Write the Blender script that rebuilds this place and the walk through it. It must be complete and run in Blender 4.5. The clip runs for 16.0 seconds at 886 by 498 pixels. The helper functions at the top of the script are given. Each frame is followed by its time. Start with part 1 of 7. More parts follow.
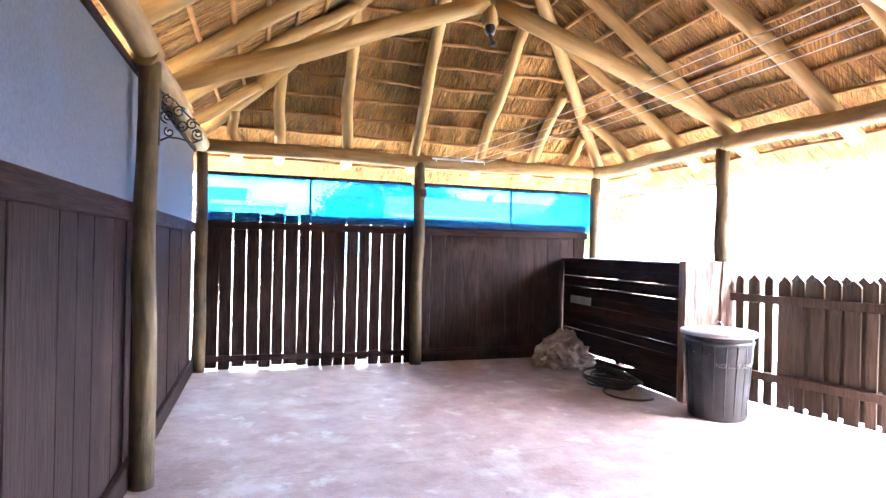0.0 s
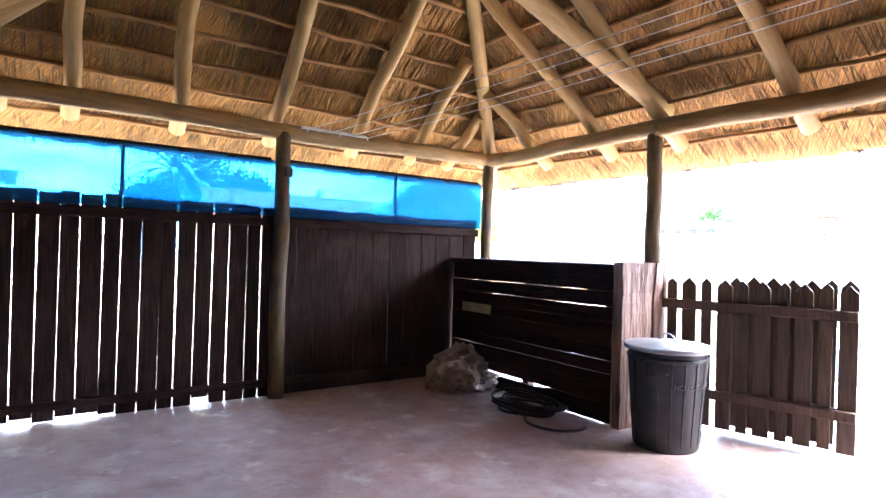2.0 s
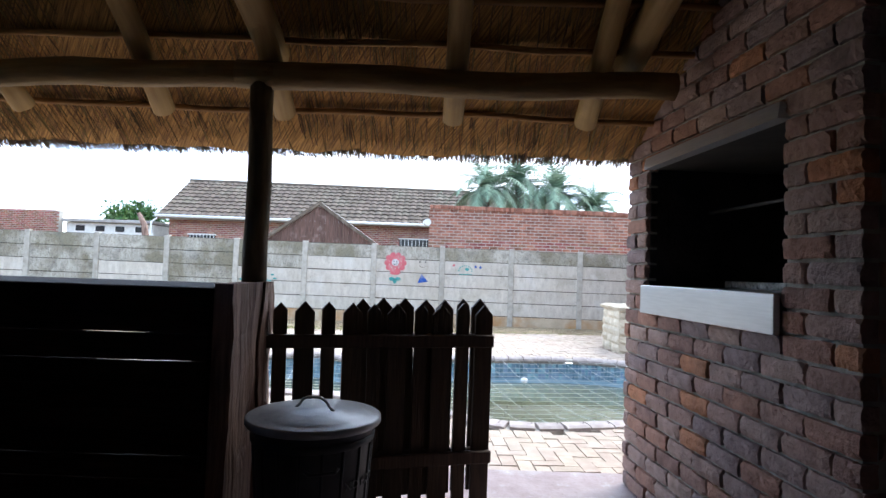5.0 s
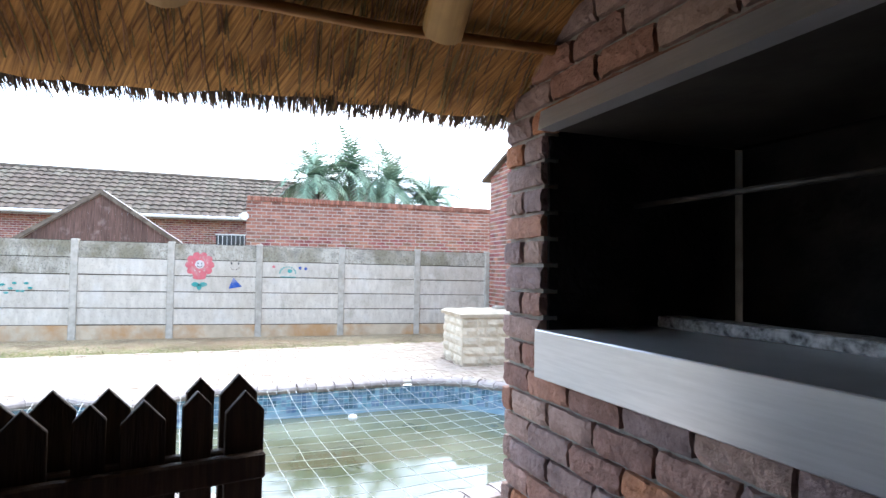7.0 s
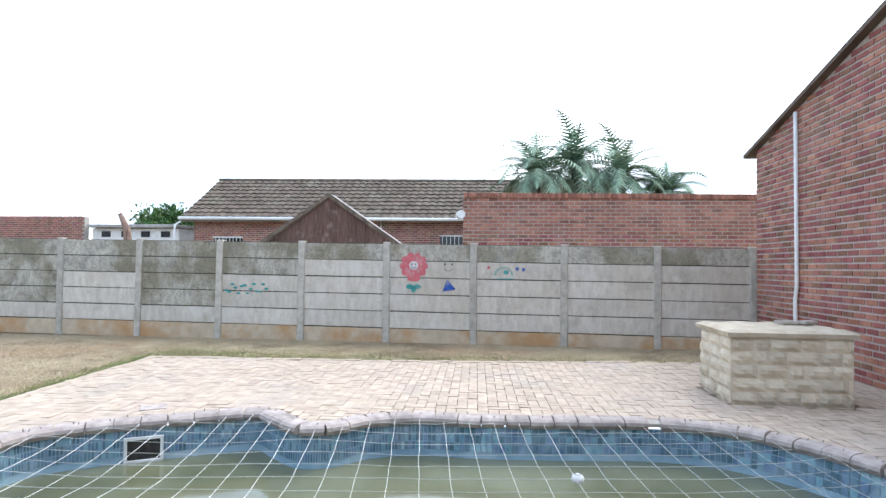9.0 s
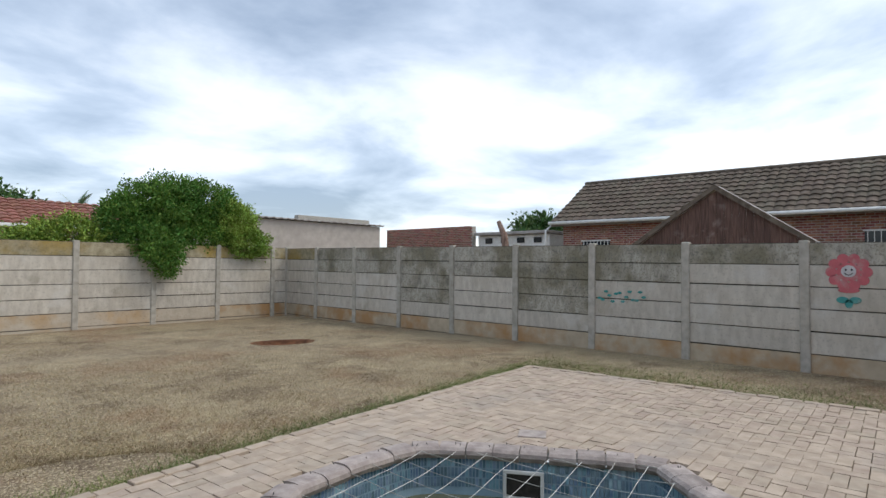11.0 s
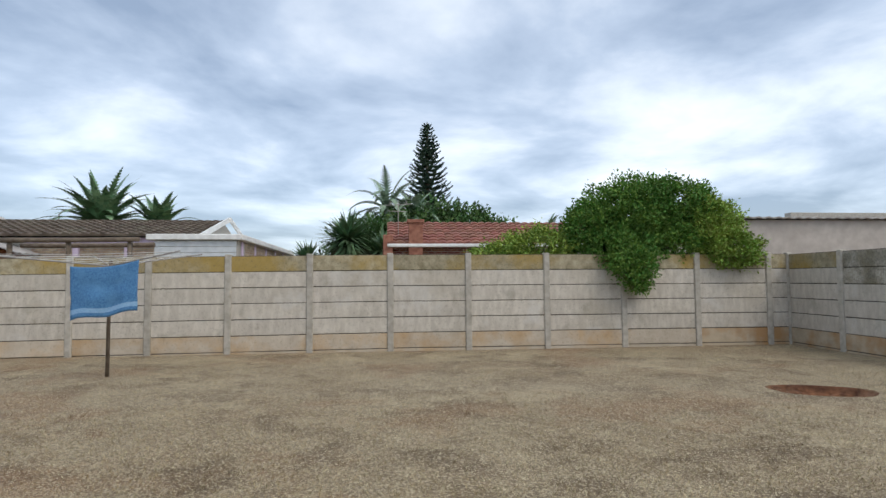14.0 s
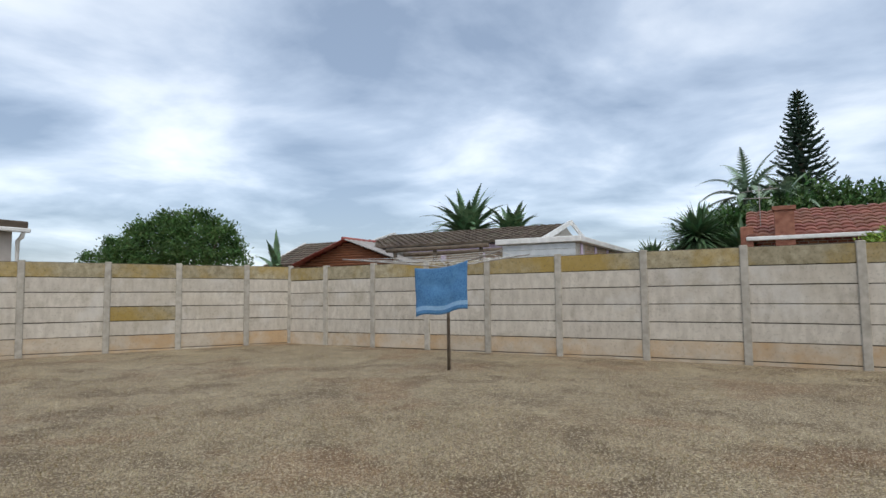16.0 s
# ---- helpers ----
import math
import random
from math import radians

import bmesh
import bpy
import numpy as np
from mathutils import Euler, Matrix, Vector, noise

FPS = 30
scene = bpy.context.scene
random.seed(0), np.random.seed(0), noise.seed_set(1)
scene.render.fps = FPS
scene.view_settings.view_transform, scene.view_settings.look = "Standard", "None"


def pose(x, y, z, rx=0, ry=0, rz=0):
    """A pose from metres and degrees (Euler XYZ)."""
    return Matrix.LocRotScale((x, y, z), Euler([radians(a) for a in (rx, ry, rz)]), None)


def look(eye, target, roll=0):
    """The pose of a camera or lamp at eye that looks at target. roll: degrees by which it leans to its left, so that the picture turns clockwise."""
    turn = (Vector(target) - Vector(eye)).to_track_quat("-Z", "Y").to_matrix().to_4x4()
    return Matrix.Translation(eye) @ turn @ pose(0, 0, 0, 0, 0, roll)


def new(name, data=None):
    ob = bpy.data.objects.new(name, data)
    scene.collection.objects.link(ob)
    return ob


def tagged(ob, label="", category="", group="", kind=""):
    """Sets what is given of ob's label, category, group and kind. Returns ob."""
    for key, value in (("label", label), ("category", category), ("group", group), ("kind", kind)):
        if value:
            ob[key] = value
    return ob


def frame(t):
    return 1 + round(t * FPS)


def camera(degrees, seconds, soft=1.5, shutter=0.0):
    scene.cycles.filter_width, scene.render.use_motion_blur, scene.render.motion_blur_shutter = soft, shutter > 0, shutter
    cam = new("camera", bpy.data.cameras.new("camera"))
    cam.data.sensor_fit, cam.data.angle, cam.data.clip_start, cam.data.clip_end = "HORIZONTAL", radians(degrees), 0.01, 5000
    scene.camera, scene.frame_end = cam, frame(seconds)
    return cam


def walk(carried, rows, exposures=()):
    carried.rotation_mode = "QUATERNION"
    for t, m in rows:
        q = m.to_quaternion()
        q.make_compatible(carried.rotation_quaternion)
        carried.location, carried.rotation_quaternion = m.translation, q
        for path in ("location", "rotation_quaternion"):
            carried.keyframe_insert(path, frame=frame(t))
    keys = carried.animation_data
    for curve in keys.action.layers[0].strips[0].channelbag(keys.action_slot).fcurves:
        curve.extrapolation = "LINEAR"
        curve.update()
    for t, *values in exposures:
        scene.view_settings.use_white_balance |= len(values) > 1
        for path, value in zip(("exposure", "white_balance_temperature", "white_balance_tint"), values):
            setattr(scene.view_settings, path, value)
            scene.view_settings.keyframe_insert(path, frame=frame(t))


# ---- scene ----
cam = camera(75.7, 16.0)
PATH = [
    (0, (-1.481, -5.564, 1.17), (-0.881, -3.656, 1.168), 1.3),
    (0.5, (-1.496, -5.354, 1.181), (-0.766, -3.492, 1.184), 1.3),
    (1, (-1.442, -5.024, 1.185), (-0.597, -3.211, 1.188), 1.4),
    (1.5, (-1.496, -4.651, 1.171), (-0.524, -2.903, 1.177), 1.5),
    (2, (-1.493, -4.284, 1.147), (-0.34, -2.649, 1.158), 1.7),
    (2.5, (-1.418, -3.88, 1.168), (-0.063, -2.41, 1.174), 1.7),
    (3, (-1.361, -3.487, 1.122), (0.225, -2.269, 1.159), 2.2),
    (3.5, (-1.202, -3.181, 1.106), (0.562, -2.24, 1.156), 2.2),
    (4, (-1.058, -2.953, 1.109), (0.83, -2.297, 1.169), 2.3),
    (4.5, (-0.861, -2.791, 1.122), (1.113, -2.477, 1.19), 2.2),
    (5, (-0.562, -2.684, 1.195), (1.437, -2.69, 1.27), 1.9),
    (5.2, (-0.435, -2.653, 1.229), (1.56, -2.761, 1.307), 1.9),
    (7.3, (1.126, -3.074, 1.337), (3.04, -3.652, 1.404), 0.8),
    (7.5, (1.291, -3.138, 1.33), (3.208, -3.705, 1.397), 0.8),
    (8, (1.713, -3.271, 1.288), (3.662, -3.712, 1.351), 0.6),
    (8.2, (1.861, -3.3, 1.277), (3.825, -3.67, 1.34), 0.6),
    (10.3, (3.133, -2.818, 1.419), (4.906, -1.894, 1.465), 0.4),
    (10.5, (3.199, -2.78, 1.42), (4.903, -1.734, 1.47), 0.4),
    (11, (3.402, -2.577, 1.38), (4.905, -1.259, 1.439), 0.4),
    (11.5, (3.755, -2.191, 1.336), (4.998, -0.627, 1.442), 0.2),
    (12, (4.06, -1.703, 1.335), (5.069, 0.02, 1.456), 0.0),
    (12.5, (4.103, -1.246, 1.325), (4.925, 0.573, 1.447), -0.1),
    (13, (4.155, -0.786, 1.301), (4.823, 1.096, 1.421), -0.1),
    (13.5, (4.218, -0.278, 1.285), (4.666, 1.667, 1.404), -0.3),
    (14, (4.216, 0.131, 1.263), (4.409, 2.118, 1.385), -0.4),
    (14.5, (4.326, 0.442, 1.252), (4.272, 2.438, 1.377), -0.4),
    (15, (4.411, 0.687, 1.208), (4.09, 2.657, 1.341), -0.6),
    (15.5, (4.427, 0.866, 1.194), (3.778, 2.752, 1.336), -0.6),
    (16, (4.457, 0.997, 1.193), (3.494, 2.744, 1.338), -0.6),
]
# Gap waypoints: through the opening between the gate and the barbecue
PATH = sorted(PATH + [
    (9.0, (2.42, -3.22, 1.33), (4.36, -3.02, 1.39), 0.6),
    (9.6, (2.82, -3.02, 1.38), (4.68, -2.46, 1.43), 0.5),
])
EXPO = [(0.0, 7.1, 5850, 14), (1.5, 6.4, 5750, 16), (2.0, 5.85, 5750, 16), (2.5, 5.25, 5750, 16), (3.0, 4.6, 5800, 15), (3.5, 3.9, 5850, 13),
        (4.0, 3.05, 5900, 10), (4.5, 2.3, 5900, 10), (5.0, 1.8, 5900, 10), (5.2, 1.8, 5900, 10), (7.3, 2.1, 5900, 10), (8.2, 1.9, 5950, 10),
        (10.3, 0.25, 6600, 10), (11.5, 0.08, 6650, 10), (13.5, 0.06, 6620, 10), (16.0, -0.06, 6600, 10)]
walk(cam, [(t, look(eye, target, roll)) for t, eye, target, roll in PATH], EXPO)

# ---- sky and light: overcast, broken bright cloud ----
SUN_AZ, SUN_EL = radians(-48), radians(50)
world = bpy.data.worlds.new("overcast_sky")
scene.world = world
world.use_nodes = True
wn, wl = world.node_tree.nodes, world.node_tree.links
wn.clear()


def wnode(kind, **kw):
    n = wn.new(kind)
    for k, v in kw.items():
        n.inputs[k.replace("_", " ")].default_value = v
    return n


w_out, w_bg = wn.new("ShaderNodeOutputWorld"), wn.new("ShaderNodeBackground")
w_sky = wn.new("ShaderNodeTexSky")
w_sky.sky_type, w_sky.sun_disc = "NISHITA", False
w_sky.sun_elevation, w_sky.sun_rotation = SUN_EL, radians(90) - SUN_AZ
w_tc, w_sep = wn.new("ShaderNodeTexCoord"), wn.new("ShaderNodeSeparateXYZ")
wl.new(w_tc.outputs["Generated"], w_sep.inputs[0])
w_up = wn.new("ShaderNodeMath"); w_up.operation = "MAXIMUM"; w_up.inputs[1].default_value = 0.02
wl.new(w_sep.outputs[2], w_up.inputs[0])
w_up2 = wn.new("ShaderNodeMath"); w_up2.operation = "ADD"; w_up2.inputs[1].default_value = 0.16
wl.new(w_up.outputs[0], w_up2.inputs[0])
w_com = wn.new("ShaderNodeCombineXYZ")
for i in (0, 1):
    d = wn.new("ShaderNodeMath"); d.operation = "DIVIDE"
    wl.new(w_sep.outputs[i], d.inputs[0]); wl.new(w_up2.outputs[0], d.inputs[1]); wl.new(d.outputs[0], w_com.inputs[i])
w_n1 = wnode("ShaderNodeTexNoise", Scale=1.15, Detail=9.0, Roughness=0.53, Distortion=0.25)
w_n2 = wnode("ShaderNodeTexNoise", Scale=0.5, Detail=3.0, Roughness=0.5)
for n in (w_n1, w_n2):
    wl.new(w_com.outputs[0], n.inputs["Vector"])
w_mix = wn.new("ShaderNodeMath"); w_mix.operation = "MULTIPLY_ADD"; w_mix.inputs[1].default_value = 0.55
wl.new(w_n2.outputs[0], w_mix.inputs[0]); wl.new(w_n1.outputs[0], w_mix.inputs[2])
w_east = wn.new("ShaderNodeVectorMath"); w_east.operation = "DOT_PRODUCT"; w_east.inputs[1].default_value = (0.085, -0.03, 0.03)
wl.new(w_tc.outputs["Generated"], w_east.inputs[0])
w_glow = wn.new("ShaderNodeMath"); w_glow.operation = "ADD"
wl.new(w_mix.outputs[0], w_glow.inputs[0]); wl.new(w_east.outputs["Value"], w_glow.inputs[1])
w_ramp = wn.new("ShaderNodeValToRGB")
wl.new(w_glow.outputs[0], w_ramp.inputs[0])
el = w_ramp.color_ramp.elements
el[0].position, el[0].color = 0.60, (0.25, 0.32, 0.43, 1)
el[1].position, el[1].color = 0.99, (0.99, 1.0, 1.0, 1)
e = el.new(0.74); e.color = (0.46, 0.545, 0.67, 1)
e = el.new(0.87); e.color = (0.76, 0.83, 0.92, 1)
w_add = wn.new("ShaderNodeMixRGB"); w_add.blend_type = "ADD"; w_add.inputs[0].default_value = 0.05
wl.new(w_ramp.outputs[0], w_add.inputs[1]); wl.new(w_sky.outputs[0], w_add.inputs[2])
wl.new(w_add.outputs[0], w_bg.inputs[0]); w_bg.inputs[1].default_value = 1.0
wl.new(w_bg.outputs[0], w_out.inputs[0])
sun = new("sun", bpy.data.lights.new("sun", "SUN"))
sun.data.energy, sun.data.angle, sun.data.color = 1.1, radians(30), (1.0, 0.93, 0.82)
sun.matrix_world = look((math.cos(SUN_AZ) * math.cos(SUN_EL) * 50, math.sin(SUN_AZ) * math.cos(SUN_EL) * 50, math.sin(SUN_EL) * 50), (0, 0, 0))


# ---- materials ----
def mat(name, c1, c2, scale=6.0, rough=0.8, bump=0.2, bscale=60.0, stretch=(1, 1, 1), c3=None, sscale=0.8, smix=0.5,
        spos=0.55, rand=0.0, metal=0.0, uv=False, spec=0.4, detail=5.0, grit=0.5):
    """A surface of two grains: c1 to c2 by a fine (stretched) noise, c3 in larger stains; rand varies it from piece to piece."""
    m = bpy.data.materials.new(name)
    m.use_nodes = True
    nt, lk = m.node_tree.nodes, m.node_tree.links
    bs = nt["Principled BSDF"]
    bs.inputs["Roughness"].default_value, bs.inputs["Metallic"].default_value = rough, metal
    bs.inputs["Specular IOR Level"].default_value = spec
    if uv:
        co = nt.new("ShaderNodeTexCoord").outputs["UV"]
    else:
        co = nt.new("ShaderNodeNewGeometry").outputs["Position"]
    mp = nt.new("ShaderNodeMapping"); mp.inputs["Scale"].default_value = stretch
    lk.new(co, mp.inputs[0])
    n1 = nt.new("ShaderNodeTexNoise"); n1.inputs["Scale"].default_value = scale; n1.inputs["Detail"].default_value = detail; n1.inputs["Roughness"].default_value = grit
    lk.new(mp.outputs[0], n1.inputs["Vector"])
    r1 = nt.new("ShaderNodeValToRGB")
    r1.color_ramp.elements[0].position, r1.color_ramp.elements[0].color = 0.32, (*c1, 1)
    r1.color_ramp.elements[1].position, r1.color_ramp.elements[1].color = 0.68, (*c2, 1)
    lk.new(n1.outputs[0], r1.inputs[0])
    col = r1.outputs[0]
    if c3:
        n2 = nt.new("ShaderNodeTexNoise"); n2.inputs["Scale"].default_value = sscale; n2.inputs["Detail"].default_value = 6
        n2.inputs["Roughness"].default_value = 0.62
        lk.new(nt.new("ShaderNodeNewGeometry").outputs["Position"], n2.inputs["Vector"])
        r2 = nt.new("ShaderNodeMapRange"); r2.inputs[1].default_value = spos; r2.inputs[2].default_value = spos + 0.16; r2.inputs[4].default_value = smix
        lk.new(n2.outputs[0], r2.inputs[0])
        mx = nt.new("ShaderNodeMixRGB"); mx.inputs[2].default_value = (*c3, 1)
        lk.new(r2.outputs[0], mx.inputs[0]); lk.new(col, mx.inputs[1])
        col = mx.outputs[0]
    if rand:
        oi = nt.new("ShaderNodeObjectInfo"); gi = nt.new("ShaderNodeNewGeometry")
        ad = nt.new("ShaderNodeMath"); ad.operation = "ADD"
        lk.new(oi.outputs["Random"], ad.inputs[0]); lk.new(gi.outputs["Random Per Island"], ad.inputs[1])
        fr = nt.new("ShaderNodeMath"); fr.operation = "FRACT"; lk.new(ad.outputs[0], fr.inputs[0])
        mr = nt.new("ShaderNodeMapRange"); mr.inputs[3].default_value = 1 - rand; mr.inputs[4].default_value = 1 + rand
        lk.new(fr.outputs[0], mr.inputs[0])
        hs = nt.new("ShaderNodeHueSaturation")
        lk.new(mr.outputs[0], hs.inputs["Value"]); lk.new(col, hs.inputs["Color"])
        mh = nt.new("ShaderNodeMapRange"); mh.inputs[3].default_value = 0.5 - rand * 0.075; mh.inputs[4].default_value = 0.5 + rand * 0.075
        lk.new(gi.outputs["Random Per Island"], mh.inputs[0]); lk.new(mh.outputs[0], hs.inputs["Hue"])
        col = hs.outputs[0]
    lk.new(col, bs.inputs["Base Color"])
    if bump:
        n3 = nt.new("ShaderNodeTexNoise"); n3.inputs["Scale"].default_value = bscale; n3.inputs["Detail"].default_value = 4
        lk.new(mp.outputs[0], n3.inputs["Vector"])
        bp = nt.new("ShaderNodeBump"); bp.inputs["Strength"].default_value = bump; bp.inputs["Distance"].default_value = 0.01
        lk.new(n3.outputs[0], bp.inputs["Height"]); lk.new(bp.outputs[0], bs.inputs["Normal"])
    return m


M = {}
M["log"] = mat("peeled_gum_pole", (0.312, 0.177, 0.0578), (0.412, 0.252, 0.0901), 6, 0.6, 0.2, 30, (2.2, 0.6, 1), (0.15, 0.0785, 0.0277), 2.2, 0.55, 0.57, uv=True, rand=0.12)
M["post"] = mat("weathered_gum_pole", (0.075, 0.048, 0.0228), (0.15, 0.105, 0.051), 6, 0.7, 0.3, 30, (2.4, 0.9, 1), (0.036, 0.0252, 0.0168), 2.6, 0.75, 0.50, uv=True, rand=0.12)
M["plate"] = mat("aged_gum_pole", (0.186, 0.107, 0.0381), (0.296, 0.178, 0.0666), 6, 0.65, 0.25, 30, (2.2, 0.7, 1), (0.0901, 0.0519, 0.0238), 2.5, 0.6, 0.54, uv=True, rand=0.12)
M["lath"] = mat("thatching_lath", (0.25, 0.126, 0.037), (0.375, 0.216, 0.0694), 9, 0.75, 0.3, 40, rand=0.2)
M["thatch"] = mat("thatching_reed", (0.105, 0.0446, 0.00991), (0.649, 0.343, 0.0849), 3.0, 0.75, 1.0, 3.2, (36, 1.7, 1), (0.324, 0.15, 0.0354), 1.2, 0.5, 0.52, uv=True, detail=6)
M["reed"] = mat("loose_reed", (0.143, 0.0837, 0.031), (0.31, 0.195, 0.0744), 8, 0.7, 0, rand=0.4)
M["eave_reed"] = mat("weathered_reed_end", (0.075, 0.05, 0.03), (0.19, 0.13, 0.07), 8, 0.75, 0, rand=0.4)
M["dark_board"] = mat("creosoted_board", (0.014, 0.00806, 0.00744), (0.0403, 0.0217, 0.0192), 5, 0.75, 0.5, 9, (14, 14, 1.0), (0.0659, 0.0403, 0.0372), 2.2, 0.5, 0.56, rand=0.25, spec=0.08)
M["dark_board_h"] = mat("creosoted_plank", (0.014, 0.00806, 0.00744), (0.0403, 0.0217, 0.0192), 5, 0.75, 0.5, 9, (1.0, 1.0, 16), (0.0659, 0.0403, 0.0372), 2.2, 0.5, 0.56, rand=0.25, spec=0.08)
M["picket"] = mat("stained_picket", (0.0338, 0.0191, 0.0124), (0.0731, 0.0421, 0.027), 5, 0.6, 0.4, 9, (14, 14, 1.0), (0.096, 0.0675, 0.0506), 3, 0.4, 0.56, rand=0.25)
M["sleeper"] = mat("weathered_sleeper", (0.10, 0.055, 0.040), (0.33, 0.22, 0.17), 4, 0.75, 1.0, 7, (9, 9, 0.8), (0.45, 0.36, 0.31), 4, 0.5, 0.55)
M["concrete_floor"] = mat("red_oxide_screed", (0.216, 0.148, 0.14), (0.344, 0.268, 0.26), 5.5, 0.5, 0.25, 45, (1, 1, 1), (0.48, 0.464, 0.46), 2.1, 0.6, 0.54, detail=9, grit=0.65)
M["brick"] = mat("rustic_clay_brick", (0.62, 0.58, 0.56), (1.0, 0.97, 0.95), 16, 0.88, 1.0, 70, (1, 1, 1), (0.42, 0.40, 0.42), 9, 0.55, 0.52, detail=8, grit=0.65)
M["mortar"] = mat("sand_mortar", (0.33, 0.31, 0.27), (0.47, 0.44, 0.39), 20, 0.95, 0.5, 90)
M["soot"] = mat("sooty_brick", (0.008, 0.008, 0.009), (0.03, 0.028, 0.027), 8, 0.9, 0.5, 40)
M["steel"] = mat("brushed_steel", (0.58, 0.60, 0.62), (0.66, 0.68, 0.70), 4, 0.30, 0.0, 30, (2, 2, 30), (0.50, 0.52, 0.54), 3, 0.4, 0.55, metal=0.65)
M["precast"] = mat("precast_concrete", (0.471, 0.428, 0.365), (0.602, 0.557, 0.483), 4.5, 0.9, 0.35, 70, (2.4, 2.4, .8), (0.431, 0.378, 0.291), 0.8, 0.5, 0.52, rand=0.06)
M["precast_top"] = mat("lichened_precast", (0.263, 0.226, 0.142), (0.43, 0.378, 0.263), 9.0, 0.9, 0.4, 70, (1, 1, 1), (0.367, 0.247, 0.0525), 0.75, 0.8, 0.46, rand=0.10)
M["precast_low"] = mat("soil_splashed_precast", (0.454, 0.389, 0.306), (0.567, 0.5, 0.404), 5.0, 0.9, 0.4, 70, (1, 1, 1), (0.489, 0.323, 0.167), 0.9, 0.8, 0.45, rand=0.05)
M["precast_foot"] = mat("soil_stained_precast", (0.414, 0.336, 0.241), (0.526, 0.442, 0.325), 5.0, 0.9, 0.4, 70, (1, 1, 1), (0.414, 0.23, 0.0952), 1.2, 0.85, 0.44, rand=0.05)
M["precast_mould"] = mat("mouldy_precast", (0.374, 0.345, 0.291), (0.499, 0.468, 0.398), 9.0, 0.92, 0.5, 80, (2.2, 2.2, .6), (0.193, 0.172, 0.113), 1.3, 0.85, 0.43, rand=0.06)
# dark colour of the recessed panel joints, painted in for their undercut shade
M["joint_shade"] = mat("joint_shade", (0.045, 0.039, 0.03), (0.084, 0.072, 0.057), 9, 0.95, 0.3, 60)
M["precast_post"] = mat("precast_post", (0.364, 0.338, 0.288), (0.501, 0.466, 0.406), 9, 0.9, 0.5, 60, (1, 1, 1), (0.271, 0.251, 0.208), 2.5, 0.5, 0.52, rand=0.08)
M["paver"] = mat("clay_paver", (0.385, 0.305, 0.235), (0.50, 0.41, 0.325), 9, 0.88, 0.4, 70, (1, 1, 1), (0.34, 0.31, 0.285), 0.8, 0.5, 0.52, rand=0.09)
M["sand"] = mat("joint_sand", (0.24, 0.19, 0.15), (0.34, 0.28, 0.23), 30, 0.95, 0.3, 80)
M["ground"] = mat("dry_lawn_soil", (0.125, 0.088, 0.048), (0.44, 0.36, 0.235), 16, 0.95, 0.25, 160, (1, 1, 1), (0.19, 0.125, 0.068), 0.5, 0.6, 0.48, detail=10, grit=0.82)
M["coping"] = mat("bullnose_coping", (0.30, 0.255, 0.235), (0.46, 0.40, 0.365), 11, 0.85, 0.6, 50, (1, 1, 1), (0.24, 0.21, 0.19), 4, 0.6, 0.52, rand=0.14)
M["bin"] = mat("black_plastic", (0.0228, 0.0247, 0.0273), (0.039, 0.0416, 0.0455), 12, 0.42, 0.08, 60, (1, 1, 1), (0.065, 0.065, 0.065), 6, 0.35, 0.56)
M["lid"] = mat("galvanised_lid", (0.33, 0.34, 0.36), (0.48, 0.49, 0.50), 9, 0.42, 0.1, 40, (1, 1, 1), (0.25, 0.24, 0.23), 9, 0.5, 0.55, metal=0.5)
M["iron"] = mat("black_iron", (0.015, 0.014, 0.013), (0.05, 0.043, 0.038), 20, 0.55, 0.2, 60)
M["white"] = mat("white_paint", (0.66, 0.66, 0.64), (0.80, 0.80, 0.78), 6, 0.6, 0.1, 40, (1, 1, 1), (0.55, 0.53, 0.49), 2, 0.4, 0.56)
M["tile_brown"] = mat("brown_roof_tile", (0.085, 0.064, 0.048), (0.16, 0.125, 0.095), 3, 0.85, 0.4, 20, (1, 1, 1), (0.20, 0.19, 0.14), 0.8, 0.5, 0.52, rand=0.14)
M["tile_red"] = mat("red_roof_tile", (0.19, 0.075, 0.052), (0.32, 0.14, 0.10), 3, 0.8, 0.4, 20, (1, 1, 1), (0.24, 0.16, 0.13), 0.8, 0.5, 0.52, rand=0.14)
M["face_brick"] = mat("red_face_brick", (0.213, 0.074, 0.0518), (0.377, 0.163, 0.115), 5, 0.85, 0.4, 40, (1, 1, 1), (0.369, 0.215, 0.166), 1.5, 0.5, 0.55, rand=0.32)
M["plaster"] = mat("grey_plaster", (0.40, 0.36, 0.325), (0.50, 0.46, 0.42), 4, 0.9, 0.15, 40, (1, 1, 1), (0.35, 0.31, 0.28), 0.7, 0.5, 0.54)
M["shed_wood"] = mat("peeling_shed_boards", (0.075, 0.042, 0.030), (0.17, 0.10, 0.075), 5, 0.8, 0.6, 9, (10, 10, 0.7), (0.36, 0.28, 0.24), 2.2, 0.75, 0.57, rand=0.22)


